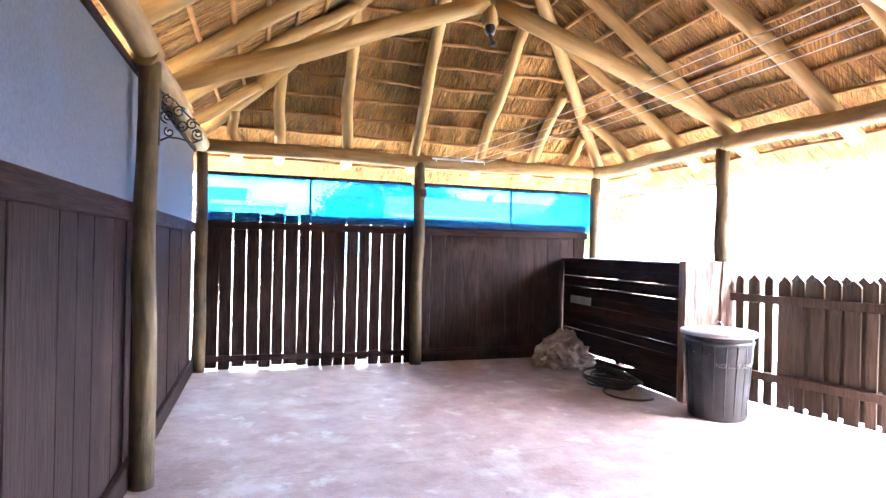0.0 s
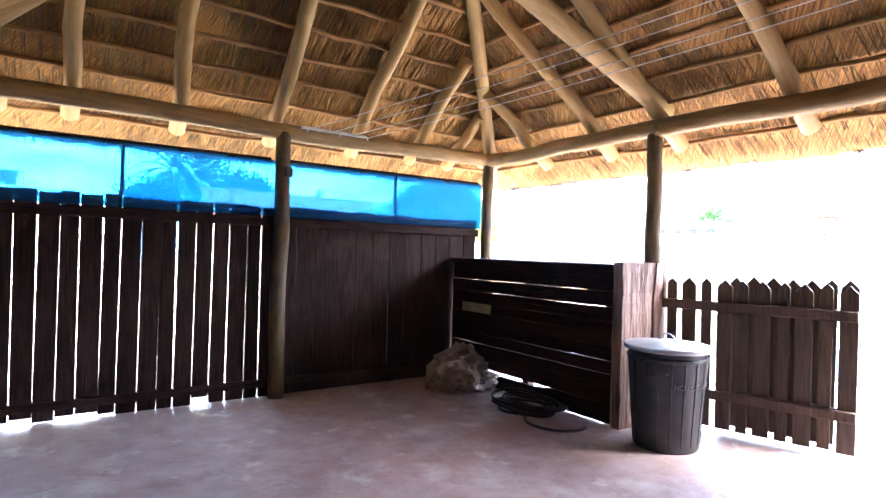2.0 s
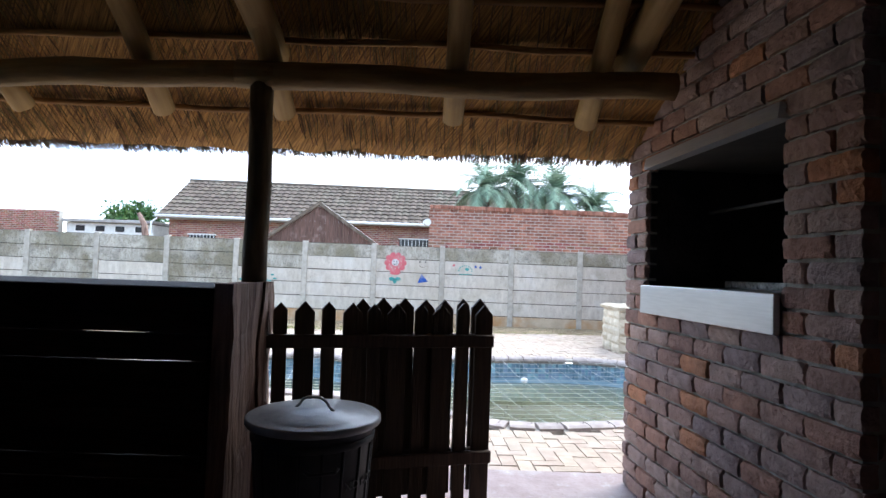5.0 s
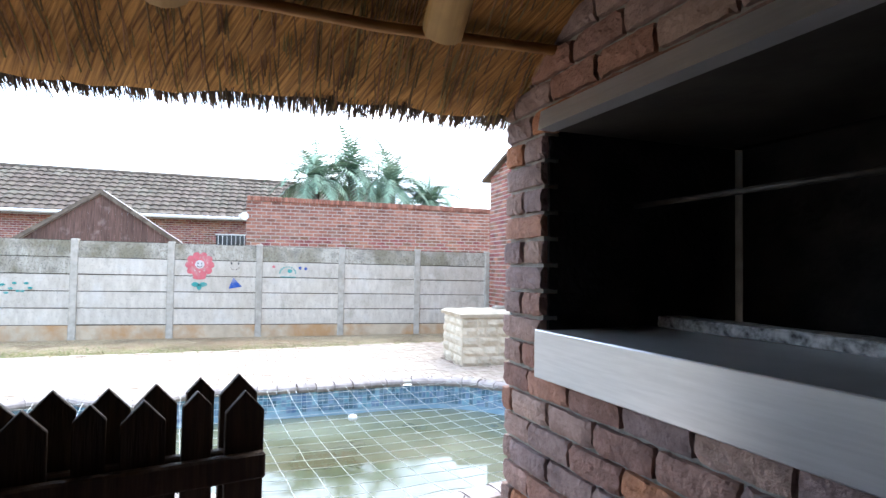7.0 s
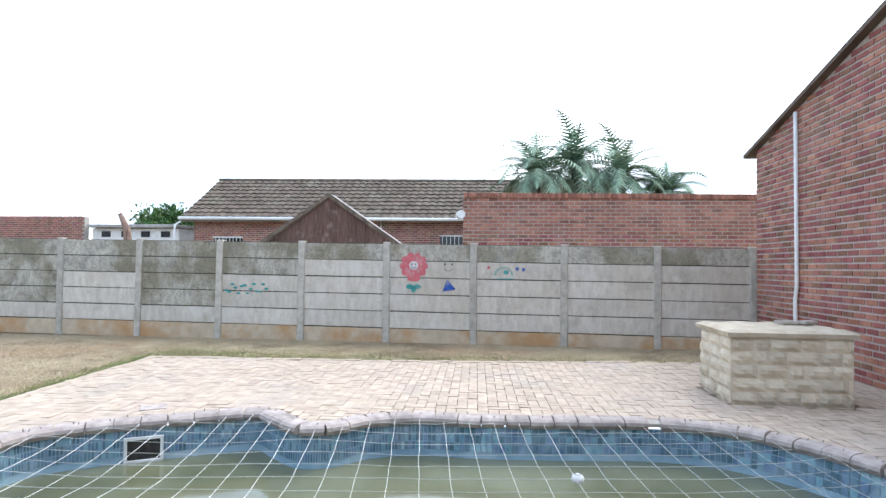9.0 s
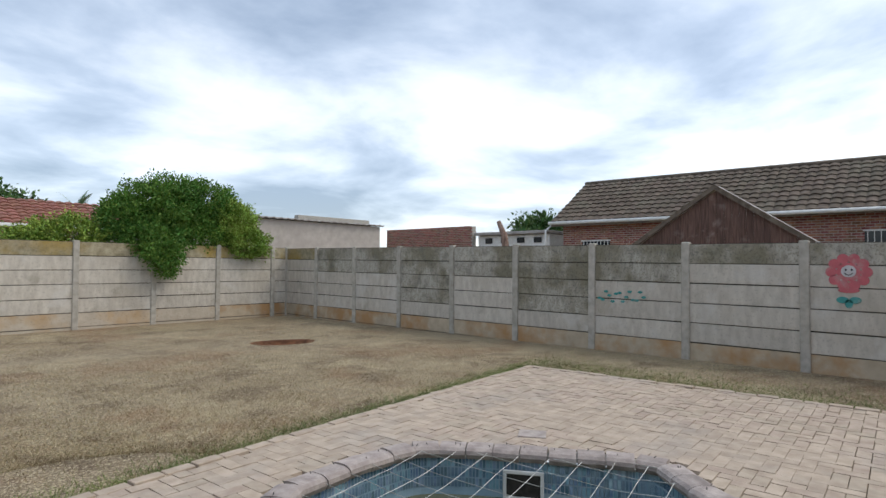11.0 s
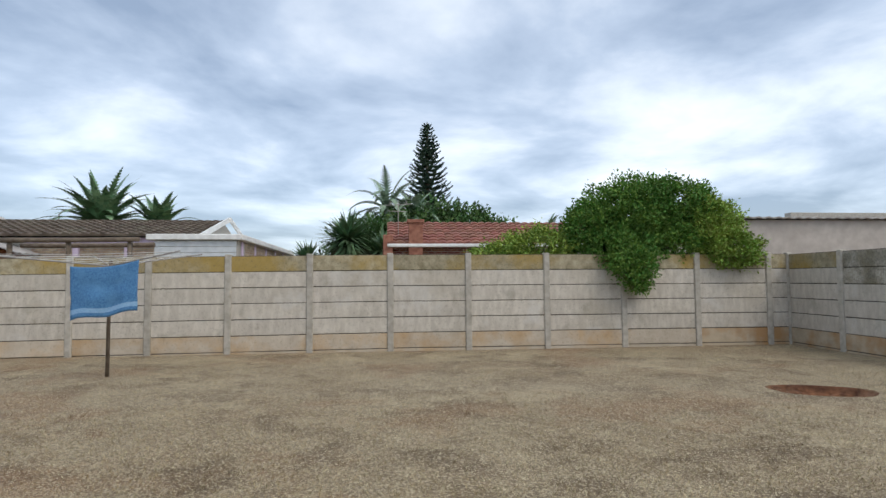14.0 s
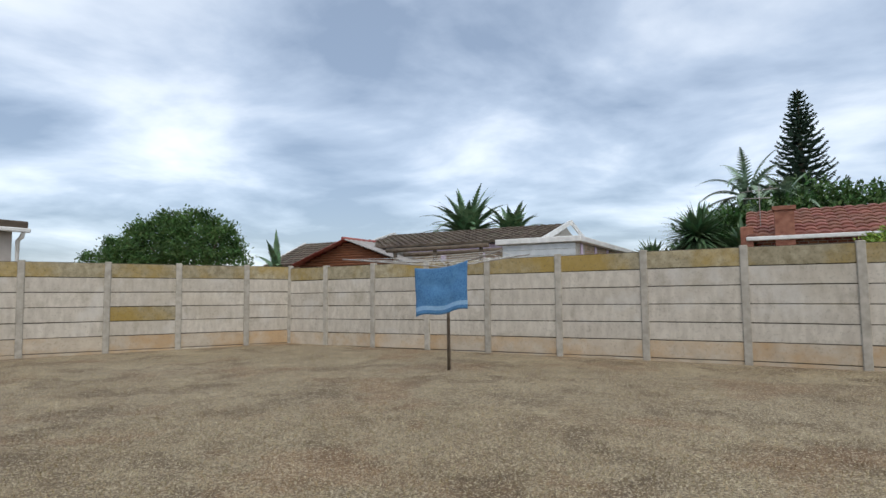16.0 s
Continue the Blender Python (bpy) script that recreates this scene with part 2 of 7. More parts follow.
def patches(m, *layers):
    """Lays larger patches over a material: (scale, threshold, softness, colour, strength, offset)."""
    nt, lk = m.node_tree.nodes, m.node_tree.links
    bs = nt["Principled BSDF"]
    col = bs.inputs["Base Color"].links[0].from_socket
    for sc, pos, soft, c, amount, off in layers:
        mp = nt.new("ShaderNodeMapping"); mp.inputs["Location"].default_value = (off, off * 1.7, 0)
        lk.new(nt.new("ShaderNodeNewGeometry").outputs["Position"], mp.inputs[0])
        nz = nt.new("ShaderNodeTexNoise"); nz.inputs["Scale"].default_value = sc; nz.inputs["Detail"].default_value = 7; nz.inputs["Roughness"].default_value = 0.66
        lk.new(mp.outputs[0], nz.inputs["Vector"])
        mr = nt.new("ShaderNodeMapRange"); mr.inputs[1].default_value = pos; mr.inputs[2].default_value = pos + soft; mr.inputs[4].default_value = amount
        lk.new(nz.outputs[0], mr.inputs[0])
        mx = nt.new("ShaderNodeMixRGB"); mx.inputs[2].default_value = (*c, 1)
        lk.new(mr.outputs[0], mx.inputs[0]); lk.new(col, mx.inputs[1])
        col = mx.outputs[0]
    lk.new(col, bs.inputs["Base Color"])


def per_piece(m, *colours):
    """Multiplies a material's grain by a fired colour of its own for each piece."""
    nt, lk = m.node_tree.nodes, m.node_tree.links
    bs = nt["Principled BSDF"]
    col = bs.inputs["Base Color"].links[0].from_socket
    rp = nt.new("ShaderNodeValToRGB"); rp.color_ramp.interpolation = "CONSTANT"
    ce = rp.color_ramp.elements
    ce[0].color = (*colours[0], 1)
    ce[1].position, ce[1].color = 1 / len(colours), (*colours[1], 1)
    for q, c in enumerate(colours[2:], 2):
        ce.new(q / len(colours)).color = (*c, 1)
    lk.new(nt.new("ShaderNodeObjectInfo").outputs["Random"], rp.inputs[0])
    mx = nt.new("ShaderNodeMixRGB"); mx.blend_type = "MULTIPLY"; mx.inputs[0].default_value = 1
    lk.new(rp.outputs[0], mx.inputs[1]); lk.new(col, mx.inputs[2]); lk.new(mx.outputs[0], bs.inputs["Base Color"])


per_piece(M["brick"], (0.424, 0.271, 0.223), (0.466, 0.314, 0.267), (0.382, 0.285, 0.263), (0.488, 0.275, 0.2), (0.445, 0.323, 0.285), (0.371, 0.228, 0.187), (0.477, 0.342, 0.294), (0.36, 0.275, 0.267), (0.445, 0.257, 0.196), (0.403, 0.299, 0.276), (0.519, 0.38, 0.32), (0.572, 0.275, 0.151))
LAWN = ((0.8, 0.51, 0.12, (0.45, 0.37, 0.235), 0.55, 3.0), (1.1, 0.51, 0.10, (0.095, 0.060, 0.032), 0.7, 11.0),
        (0.5, 0.53, 0.08, (0.235, 0.125, 0.062), 0.5, 23.0), (4.0, 0.52, 0.10, (0.12, 0.082, 0.045), 0.35, 31.0))
GRAIN = ((75, 0.49, 0.06, (0.065, 0.043, 0.024), 0.7, 2.0), (60, 0.53, 0.06, (0.66, 0.56, 0.38), 0.7, 9.0))
patches(M["concrete_floor"], (1.1, 0.56, 0.08, (0.17, 0.095, 0.085), 0.55, 13.0), (4.0, 0.58, 0.08, (0.52, 0.51, 0.50), 0.5, 3.0), (40, 0.60, 0.05, (0.13, 0.09, 0.08), 0.5, 21.0))
patches(M["ground"], *LAWN, *GRAIN)
patches(M["precast"], (2.2, 0.55, 0.10, (0.30, 0.27, 0.21), 0.4, 5.0), (26, 0.56, 0.06, (0.27, 0.245, 0.20), 0.35, 8.0), (1.4, 0.54, 0.08, (0.62, 0.60, 0.56), 0.45, 17.0))
patches(M["precast_low"], (22, 0.56, 0.06, (0.27, 0.22, 0.16), 0.35, 8.0))
patches(M["precast_top"], (30, 0.55, 0.06, (0.15, 0.13, 0.08), 0.45, 6.0))
patches(M["precast_mould"], (3.5, 0.52, 0.12, (0.17, 0.165, 0.14), 0.5, 7.0), (34, 0.53, 0.06, (0.09, 0.085, 0.07), 0.5, 4.0))


# ---- mesh helpers ----
def box(bm, x0, x1, y0, y1, z0, z1, bevel=0.0, jitter=0.0, rng=random):
    v = [bm.verts.new((x, y, z)) for z in (z0, z1) for y in (y0, y1) for x in (x0, x1)]
    if jitter:
        for q in v:
            q.co += Vector([rng.uniform(-jitter, jitter) for _ in range(3)])
    f = [bm.faces.new([v[i] for i in ids]) for ids in ((0, 2, 3, 1), (4, 5, 7, 6), (0, 1, 5, 4), (1, 3, 7, 5), (3, 2, 6, 7), (2, 0, 4, 6))]
    if bevel:
        eds = list({e for q in f for e in q.edges})
        bmesh.ops.bevel(bm, geom=eds, offset=bevel, segments=1, affect="EDGES", clamp_overlap=True)
    return bm


def tube(bm, pts, radii, sides=8, wob=0.0, seed=0, cap=True):
    """A tapered tube along pts, with UVs: u round it, v along it."""
    uvl = bm.loops.layers.uv.verify()
    pts = [Vector(p) for p in pts]
    if not isinstance(radii, (list, tuple)):
        radii = [radii] * len(pts)
    rings, far = [], 0.0
    dists = []
    up = Vector((0, 0, 1))
    t0 = (pts[1] - pts[0]).normalized()
    if abs(t0.z) > 0.9:
        up = Vector((1, 0, 0))
    for i, p in enumerate(pts):
        t = (pts[min(i + 1, len(pts) - 1)] - pts[max(i - 1, 0)]).normalized()
        a = t.cross(up).normalized()
        b = a.cross(t)
        if i:
            far += (p - pts[i - 1]).length
        dists.append(far)
        ring = []
        for k in range(sides):
            ang = 2 * math.pi * k / sides
            r = radii[i] * (1 + (wob * noise.noise((k * 1.3 + seed * 7.1, i * 0.8, seed * 3.3)) if wob else 0))
            ring.append(bm.verts.new(p + (a * math.cos(ang) + b * math.sin(ang)) * r))
        rings.append(ring)
    for i in range(len(rings) - 1):
        for k in range(sides):
            f = bm.faces.new((rings[i][k], rings[i][(k + 1) % sides], rings[i + 1][(k + 1) % sides], rings[i + 1][k]))
            f.smooth = True
            for lp, (u, w) in zip(f.loops, ((k, dists[i]), (k + 1, dists[i]), (k + 1, dists[i + 1]), (k, dists[i + 1]))):
                lp[uvl].uv = (u / sides + seed * 0.37, w + seed * 1.7)
    if cap:
        for ring in (rings[0][::-1], rings[-1]):
            try:
                bm.faces.new(ring)
            except ValueError:
                pass
    return bm


def log(bm, p0, p1, r0, r1=None, seed=0, n=7, bend=0.012, sides=12):
    p0, p1 = Vector(p0), Vector(p1)
    r1 = r0 if r1 is None else r1
    pts = []
    for i in range(n):
        f = i / (n - 1)
        q = p0.lerp(p1, f)
        w = bend * math.sin(f * math.pi)
        q += Vector([noise.noise((f * 2.2 + seed * 5.7, k * 9.1, seed * 1.3)) * w * 2 for k in range(3)])
        pts.append(q)
    return tube(bm, pts, [r0 + (r1 - r0) * i / (n - 1) for i in range(n)], sides, 0.10, seed)


def mesh(name, bm, material):
    me = bpy.data.meshes.new(name)
    bmesh.ops.recalc_face_normals(bm, faces=bm.faces[:]) if len(bm.faces) < 20000 else None
    bm.to_mesh(me)
    bm.free()
    me.materials.append(material)
    return me


def part(name, bm, material, parent=None, label=""):
    """A bmesh as one mesh object under a thing or a part."""
    ob = new(name, mesh(name, bm, material))
    if parent is not None:
        ob.parent = parent
        ob.matrix_parent_inverse = Matrix.Translation(parent.matrix_basis.translation).inverted() if parent.type == "EMPTY" else Matrix()
    return tagged(ob, label) if label else ob


def piece(name, me, parent, m=None):
    ob = new(name, me)
    ob.parent = parent
    if m is not None:
        ob.matrix_basis = m
    return ob


def thing(name, at, label, category, group="", kind=""):
    ob = new(name)
    ob.matrix_basis = Matrix.Translation(at)
    return tagged(ob, label, category, group, kind)


def structure(name, bm, material, label="", category=""):
    return tagged(new(name, mesh(name, bm, material)), label, category, kind="structure")


B = bmesh.new

# ---- lapa: floor, posts, beams ----
GZ = -0.06
bm = B(); box(bm, -2.25, 2.95, -7.6, 0.2, -0.25, 0.0, 0.012)
structure("floor", bm, M["concrete_floor"], "worn red-grey concrete floor with pale cement stains", "floor")

XL, XR, YB = -2.03, 2.04, 0.0
ZB, RB = 2.055, 0.065
POSTS = [((XL, 0.03), 0.055, "slim round gum-pole post in the corner"), ((0.0, 0.0), 0.058, "crooked round gum-pole post against the plank wall"),
         ((XR, -0.0), 0.055, "round gum-pole corner post"), ((-2.015, -2.55), 0.052, "thick round gum-pole post with a fretwork bracket")]
for k, ((x, y), r, lab) in enumerate(POSTS):
    bm = B(); log(bm, (x, y, 0), (x, y, ZB - 0.03), r * 1.08, r * 0.95, 10 + k, 9, 0.02)
    tagged(new("post", mesh("post", bm, M["post"])), lab, "post", "posts of the thatched shelter")
bm = B(); log(bm, (XR + .02, -1.83, 1.10), (XR + .01, -1.83, ZB - 0.03), 0.056, 0.054, 15, 7, 0.008)
tagged(new("post", mesh("post", bm, M["post"])), "dark-stained gum-pole post standing on the bar counter", "post", "posts of the thatched shelter")
BEAMS = [((-2.12, 0, ZB), (2.16, 0, ZB - 0.005)), ((XR, 0.12, ZB - 0.01), (XR, -1.9, ZB + 0.01)), ((XR, -1.72, ZB + 0.015), (XR, -3.74, ZB + 0.02)),
         ((XL, 0.1, ZB), (XL, -2.62, ZB)), ((XL, -2.48, ZB + 0.03), (XL, -7.5, ZB + 0.03))]
for k, (a, b) in enumerate(BEAMS):
    bm = B(); log(bm, a, b, RB, RB * 0.95, 20 + k, 12, 0.03)
    tagged(new("wall_plate", mesh("wall_plate", bm, M["plate"])), "round gum-pole beam laid along the post tops", "beam", "beams of the thatched shelter")

# ---- thatched roof: hip at the back, ridge running to the front ----
TP = 0.68
DA, RISE, YF = 2.04, 2.04 * TP, -7.6
Z0 = ZB + RB + 0.055


KICK = 0.56
LEAN = 0.12


def rz(run):
    """Height of the rafters' line over the wall plate; the eave kicks out flatter."""
    return run * (TP if run > 0 else KICK)


n_side, n_back = Vector((TP, 0, 1)).normalized(), Vector((0, TP, 1)).normalized()
d_side = Vector((-1, 0, TP)).normalized()
roof = thing("thatched_roof", (0, -2.5, 2.1), "golden thatched hip roof on round gum-pole rafters, seen from below", "roof")
k = 0
for y in (-0.52, -1.24, -1.86, -2.72, -3.40, -4.1, -4.7, -5.3, -5.9, -6.5, -7.1):
    for sgn in (1, -1):
        if sgn == 1 and y < -3.45 and y > -4.9:
            continue
        top = min(XR - 0.03, -y / DA * XR - 0.03)
        bm = B(); log(bm, (sgn * (XR + 0.30), y, Z0 - 0.30 * TP), (sgn * (XR - top), y, Z0 + top * TP), 0.055, 0.045, 40 + k, 9, 0.03)
        part("rafter", bm, M["log"], roof); k += 1
for x in (-1.75, -1.36, -0.70, -0.02, 0.70, 1.30, 1.72):
    top = (XR - abs(x)) / XR * DA - 0.03
    bm = B(); log(bm, (x, 0.28, Z0 - 0.28 * TP), (x - LEAN * top * (x > -1.3), -top, Z0 + top * TP), 0.055, 0.045, 40 + k, 9, 0.03)
    part("rafter", bm, M["log"], roof); k += 1
for sgn in (1, -1):
    bm = B(); log(bm, (sgn * (XR + 0.36), 0.36, Z0 - 0.36 * TP), (sgn * 0.02, -DA + 0.02, Z0 + RISE), 0.06, 0.05, 40 + k, 9, 0.03)
    part("hip_rafter", bm, M["log"], roof); k += 1
bm = B(); log(bm, (0, -DA + 0.1, Z0 + RISE - 0.02), (0, YF, Z0 + RISE - 0.02), 0.06, 0.06, 90, 10)
part("ridge_pole", bm, M["log"], roof)
for sgn, p in ((-1, (XL + 0.02, -1.84, 2.13)), (1, (XR + 0.1, -1.86, 2.2))):
    bm = B(); log(bm, p, (sgn * 0.03, -1.83, 2.90), 0.072, 0.062, 95 + sgn, 10, 0.04)
    part("tie_beam", bm, M["log"], roof)
bm = B(); log(bm, (0, -1.83, 2.74), (0, -1.83, Z0 + RISE), 0.055, 0.055, 99)
part("king_post", bm, M["log"], roof)
for yy in (-3.55,):
    bm = B(); log(bm, (XR + 0.1, yy, 2.2), (0.03, yy, 2.95), 0.072, 0.062, 101, 10, 0.04)
    part("tie_beam", bm, M["log"], roof)
    bm = B(); log(bm, (XL, yy, 2.2), (-0.03, yy, 2.95), 0.072, 0.062, 102, 10, 0.04)
    part("tie_beam", bm, M["log"], roof)

# laths tied across the rafters
rng = random.Random(5)
LO = 0.068
for s in [0.02 + 0.235 * i for i in range(-2, 12)]:
    h = s / math.sqrt(1 + TP * TP)
    if h > XR - 0.05:
        break
    y_hip = -h / XR * DA
    y_end = YF
    for sgn in (1, -1):
        pts = []
        y0 = y_hip
        nseg = 22
        for i in range(nseg + 1):
            y = y0 + (y_end - y0) * i / nseg
            pts.append(Vector((sgn * (XR - h), y, Z0 + rz(h))) + Vector((sgn * TP, 0, 1)).normalized() * LO + Vector((rng.uniform(-.008, .008), 0, rng.uniform(-.012, .012))))
        bm = B(); tube(bm, pts, 0.016, 6)
        part("lath", bm, M["lath"], roof)
for s in [0.02 + 0.235 * i for i in range(-2, 12)]:
    h = s / math.sqrt(1 + TP * TP)
    if h > XR - 0.05:
        break
    w = XR - h
    pts = [Vector((-w + 2 * w * i / 18, -h, Z0 + rz(h))) + n_back * LO + Vector((0, rng.uniform(-.008, .008), rng.uniform(-.012, .012))) for i in range(19)]
    bm = B(); tube(bm, pts, 0.016, 6)
    part("lath", bm, M["lath"], roof)

# thatch: underside, outer skin and a ragged trimmed eave
TH, EV = 0.20, 0.72


def thatch_slope(name, corner_rows, nrm, nu=60, nv=26):
    """corner_rows: bottom-left, bottom-right, top-left, top-right of the underside."""
    bm = B(); uvl = bm.loops.layers.uv.verify()
    bl, br, tl, tr = [Vector(p) for p in corner_rows]
    rows = []
    for lay in (0, 1):
        grid = []
        for j in range(nv + 1):
            row = []
            for i in range(nu + 1):
                p = bl.lerp(br, i / nu).lerp(tl.lerp(tr, i / nu), j / nv)
                run = max(abs(p.x) - XR, p.y)
                line = Z0 + (UO * math.sqrt(1 + TP * TP)) + rz(-run)
                p.z = line
                d = 0.010 * noise.noise(p * 7) + 0.012 * noise.noise(p * 2.3)
                q = p + nrm * (d + (TH if lay else 0))
                if j == 0:
                    q += Vector((nrm.x * .8, nrm.y * .8, -.5)).normalized() * (0.03 * noise.noise(p * 5) + 0.015 * noise.noise(p * 23)) - (Vector((0, 0, 0.0)) if lay else Vector())
                row.append(bm.verts.new(q))
            grid.append(row)
        rows.append(grid)
    wide, tall = (br - bl).length, (tl - bl).length

    def face(vs, uvs):
        f = bm.faces.new(vs); f.smooth = True
        for lp, q in zip(f.loops, uvs):
            lp[uvl].uv = q
    for lay in (0, 1):
        g = rows[lay]
        for j in range(nv):
            for i in range(nu):
                face((g[j][i], g[j][i + 1], g[j + 1][i + 1], g[j + 1][i]),
                     [(wide * a / nu, tall * b / nv) for a, b in ((i, j), (i + 1, j), (i + 1, j + 1), (i, j + 1))])
    for i in range(nu):
        face((rows[0][0][i], rows[0][0][i + 1], rows[1][0][i + 1], rows[1][0][i]),
             [(wide * i / nu, 0), (wide * (i + 1) / nu, 0), (wide * (i + 1) / nu, -TH), (wide * i / nu, -TH)])
    return part(name, bm, M["thatch"], roof)


UO = 0.085
right = [Vector((XR + EV, EV, 0)), Vector((XR + EV, YF, 0)), Vector((0, -DA, 0)), Vector((0, YF, 0))]
thatch_slope("thatch_side", right, n_side, 110, 30)
left = [Vector((-p.x, p.y, p.z)) for p in right]
thatch_slope("thatch_side", left, Vector((-n_side.x, 0, n_side.z)), 110, 30)
back = [Vector((-XR - EV, EV, 0)), Vector((XR + EV, EV, 0)), Vector((-0.001, -DA, 0)), Vector((0.001, -DA, 0))]
thatch_slope("thatch_back", back, n_back, 80, 30)

# loose reeds on the underside and the fringe of the eaves
rng = random.Random(8)


def reeds(name, count, pick, label):
    vs, fs = [], []
    for _ in range(count):
        p, d, nrm, ln, rad = pick()
        side = d.cross(nrm).normalized()
        b = len(vs)
        q = p + d * ln
        vs += [p + side * rad, p - side * rad, p - nrm * rad * 1.6, q + side * rad * .8, q - side * rad * .8, q - nrm * rad * 1.3]
        fs += [(b, b + 3, b + 5, b + 2), (b + 2, b + 5, b + 4, b + 1), (b + 3, b + 4, b + 5)]
    me = bpy.data.meshes.new(name)
    me.from_pydata([tuple(v) for v in vs], [], fs)
    me.materials.append(M["reed"] if name == "loose_reeds" else M["eave_reed"])
    ob = new(name, me); ob.parent = roof
    ob.matrix_parent_inverse = Matrix.Translation(roof.matrix_basis.translation).inverted()
    return tagged(ob, label, kind="stuff")


def pick_side(sgn, y0, y1):
    def f():
        h = rng.uniform(-0.69, XR - 0.15)
        y = rng.uniform(y0, min(y1, -h - 0.02))
        nrm = Vector((sgn * n_side.x, 0, n_side.z))
        p = Vector((sgn * (XR - h), y, Z0 + rz(h))) + nrm * (UO - rng.uniform(-.004, .006))
        d = (Vector((sgn * d_side.x, 0, d_side.z)) + Vector((0, rng.gauss(0, .06), 0))).normalized()
        return p, d, nrm, rng.uniform(.12, .38), rng.uniform(.0018, .0034)
    return f


def pick_back():
    h = rng.uniform(-0.69, XR - 0.2)
    w = max(XR - h - .02, .05)
    p = Vector((rng.uniform(-w, w), -h, Z0 + rz(h))) + n_back * (UO - rng.uniform(-.004, .006))
    d = (Vector((0, -1, TP)).normalized() + Vector((rng.gauss(0, .06), 0, 0))).normalized()
    return p, d, n_back, rng.uniform(.12, .38), rng.uniform(.0018, .0034)


reeds("loose_reeds", 9000, pick_side(1, -5.5, 0.3), "loose golden reed stalks on the thatch")
reeds("loose_reeds", 5000, pick_side(-1, -5.5, 0.3), "loose golden reed stalks on the thatch")
reeds("loose_reeds", 8000, pick_back, "loose golden reed stalks on the thatch")


def pick_eave():
    lay = rng.random()
    p = Vector((XR + EV, rng.uniform(-4.2, EV), Z0 - EV * KICK)) + n_side * (UO + lay * TH)
    d = (-d_side + Vector((0, rng.gauss(0, .10), -rng.uniform(0, .15)))).normalized()
    return p - d * .08, d, n_side, .08 + abs(rng.gauss(0.0, .012)), rng.uniform(.0012, .0022)


def pick_eave_b():
    lay = rng.random()
    p = Vector((rng.uniform(-XR - EV, XR + EV), EV, Z0 - EV * KICK)) + n_back * (UO + lay * TH)
    d = (Vector((0, 1, -TP)).normalized() + Vector((rng.gauss(0, .10), 0, -rng.uniform(0, .1)))).normalized()
    return p - d * .08, d, n_back, .08 + abs(rng.gauss(0.0, .012)), rng.uniform(.0012, .0022)


reeds("eave_fringe", 16000, pick_eave, "ragged trimmed reed ends along the eave")
reeds("eave_fringe", 5000, pick_eave_b, "ragged trimmed reed ends along the eave")

# hairline expansion joint across the floor
bm = B()
rng = random.Random(4)
pa, pb = Vector((-1.89, -2.58, 0)), Vector((0.46, -2.53, 0))
pts = [pa.lerp(pb, q / 30) + Vector((0, .012 * noise.noise((q * .7, 0, 0)), 0)) for q in range(31)]
va = [bm.verts.new((p.x, p.y - rng.uniform(.0006, .0018), .0012)) for p in pts]
vb = [bm.verts.new((p.x, p.y + rng.uniform(.0006, .0018), .0012)) for p in pts]
for q in range(30):
    bm.faces.new((va[q], va[q + 1], vb[q + 1], vb[q]))
structure("floor_crack", bm, M["iron"], "dark crack running across the concrete floor", "crack")

# ---- plank walls of the shelter ----
def net_material(name, col, trans):
    m = bpy.data.materials.new(name); m.use_nodes = True
    nt, lk = m.node_tree.nodes, m.node_tree.links
    bs = nt["Principled BSDF"]; bs.inputs["Base Color"].default_value = (*col, 1); bs.inputs["Roughness"].default_value = 0.7
    tr = nt.new("ShaderNodeBsdfTransparent"); tr.inputs[0].default_value = (0.28, 0.68, 0.95, 1)
    tl = nt.new("ShaderNodeBsdfTranslucent"); tl.inputs[0].default_value = (*col, 1)
    geo = nt.new("ShaderNodeNewGeometry")
    a = nt.new("ShaderNodeMixShader"); a.inputs[0].default_value = 0.5
    lk.new(bs.outputs[0], a.inputs[1]); lk.new(tl.outputs[0], a.inputs[2])
    nz = nt.new("ShaderNodeTexNoise"); nz.inputs["Scale"].default_value = 240; nz.inputs["Detail"].default_value = 2
    lk.new(geo.outputs["Position"], nz.inputs["Vector"])
    wv = nt.new("ShaderNodeMapRange"); wv.inputs[1].default_value = 0.35; wv.inputs[2].default_value = 0.65
    wv.inputs[3].default_value = max(trans - 0.14, 0); wv.inputs[4].default_value = min(trans + 0.14, 1)
    lk.new(nz.outputs[0], wv.inputs[0])
    b = nt.new("ShaderNodeMixShader"); lk.new(wv.outputs[0], b.inputs[0])
    lk.new(a.outputs[0], b.inputs[1]); lk.new(tr.outputs[0], b.inputs[2])
    lk.new(b.outputs[0], nt["Material Output"].inputs[0])
    return m


M["blue_net"] = net_material("blue_shade_net", (0.02, 0.15, 0.34), 0.40)
M["grey_net"] = mat("dark_shade_cloth", (0.075, 0.080, 0.095), (0.115, 0.12, 0.14), 70, 0.75, 0.3, 200, (1, 1, 1), (0.10, 0.16, 0.30), 0.9, 0.6, 0.54)

gn = M["grey_net"].node_tree
tl_ = gn.nodes.new("ShaderNodeBsdfTranslucent"); tl_.inputs[0].default_value = (0.26, 0.29, 0.36, 1)
mx_ = gn.nodes.new("ShaderNodeMixShader"); mx_.inputs[0].default_value = 0.18
gn.links.new(gn.nodes["Principled BSDF"].outputs[0], mx_.inputs[1]); gn.links.new(tl_.outputs[0], mx_.inputs[2])
gn.links.new(mx_.outputs[0], gn.nodes["Material Output"].inputs[0])

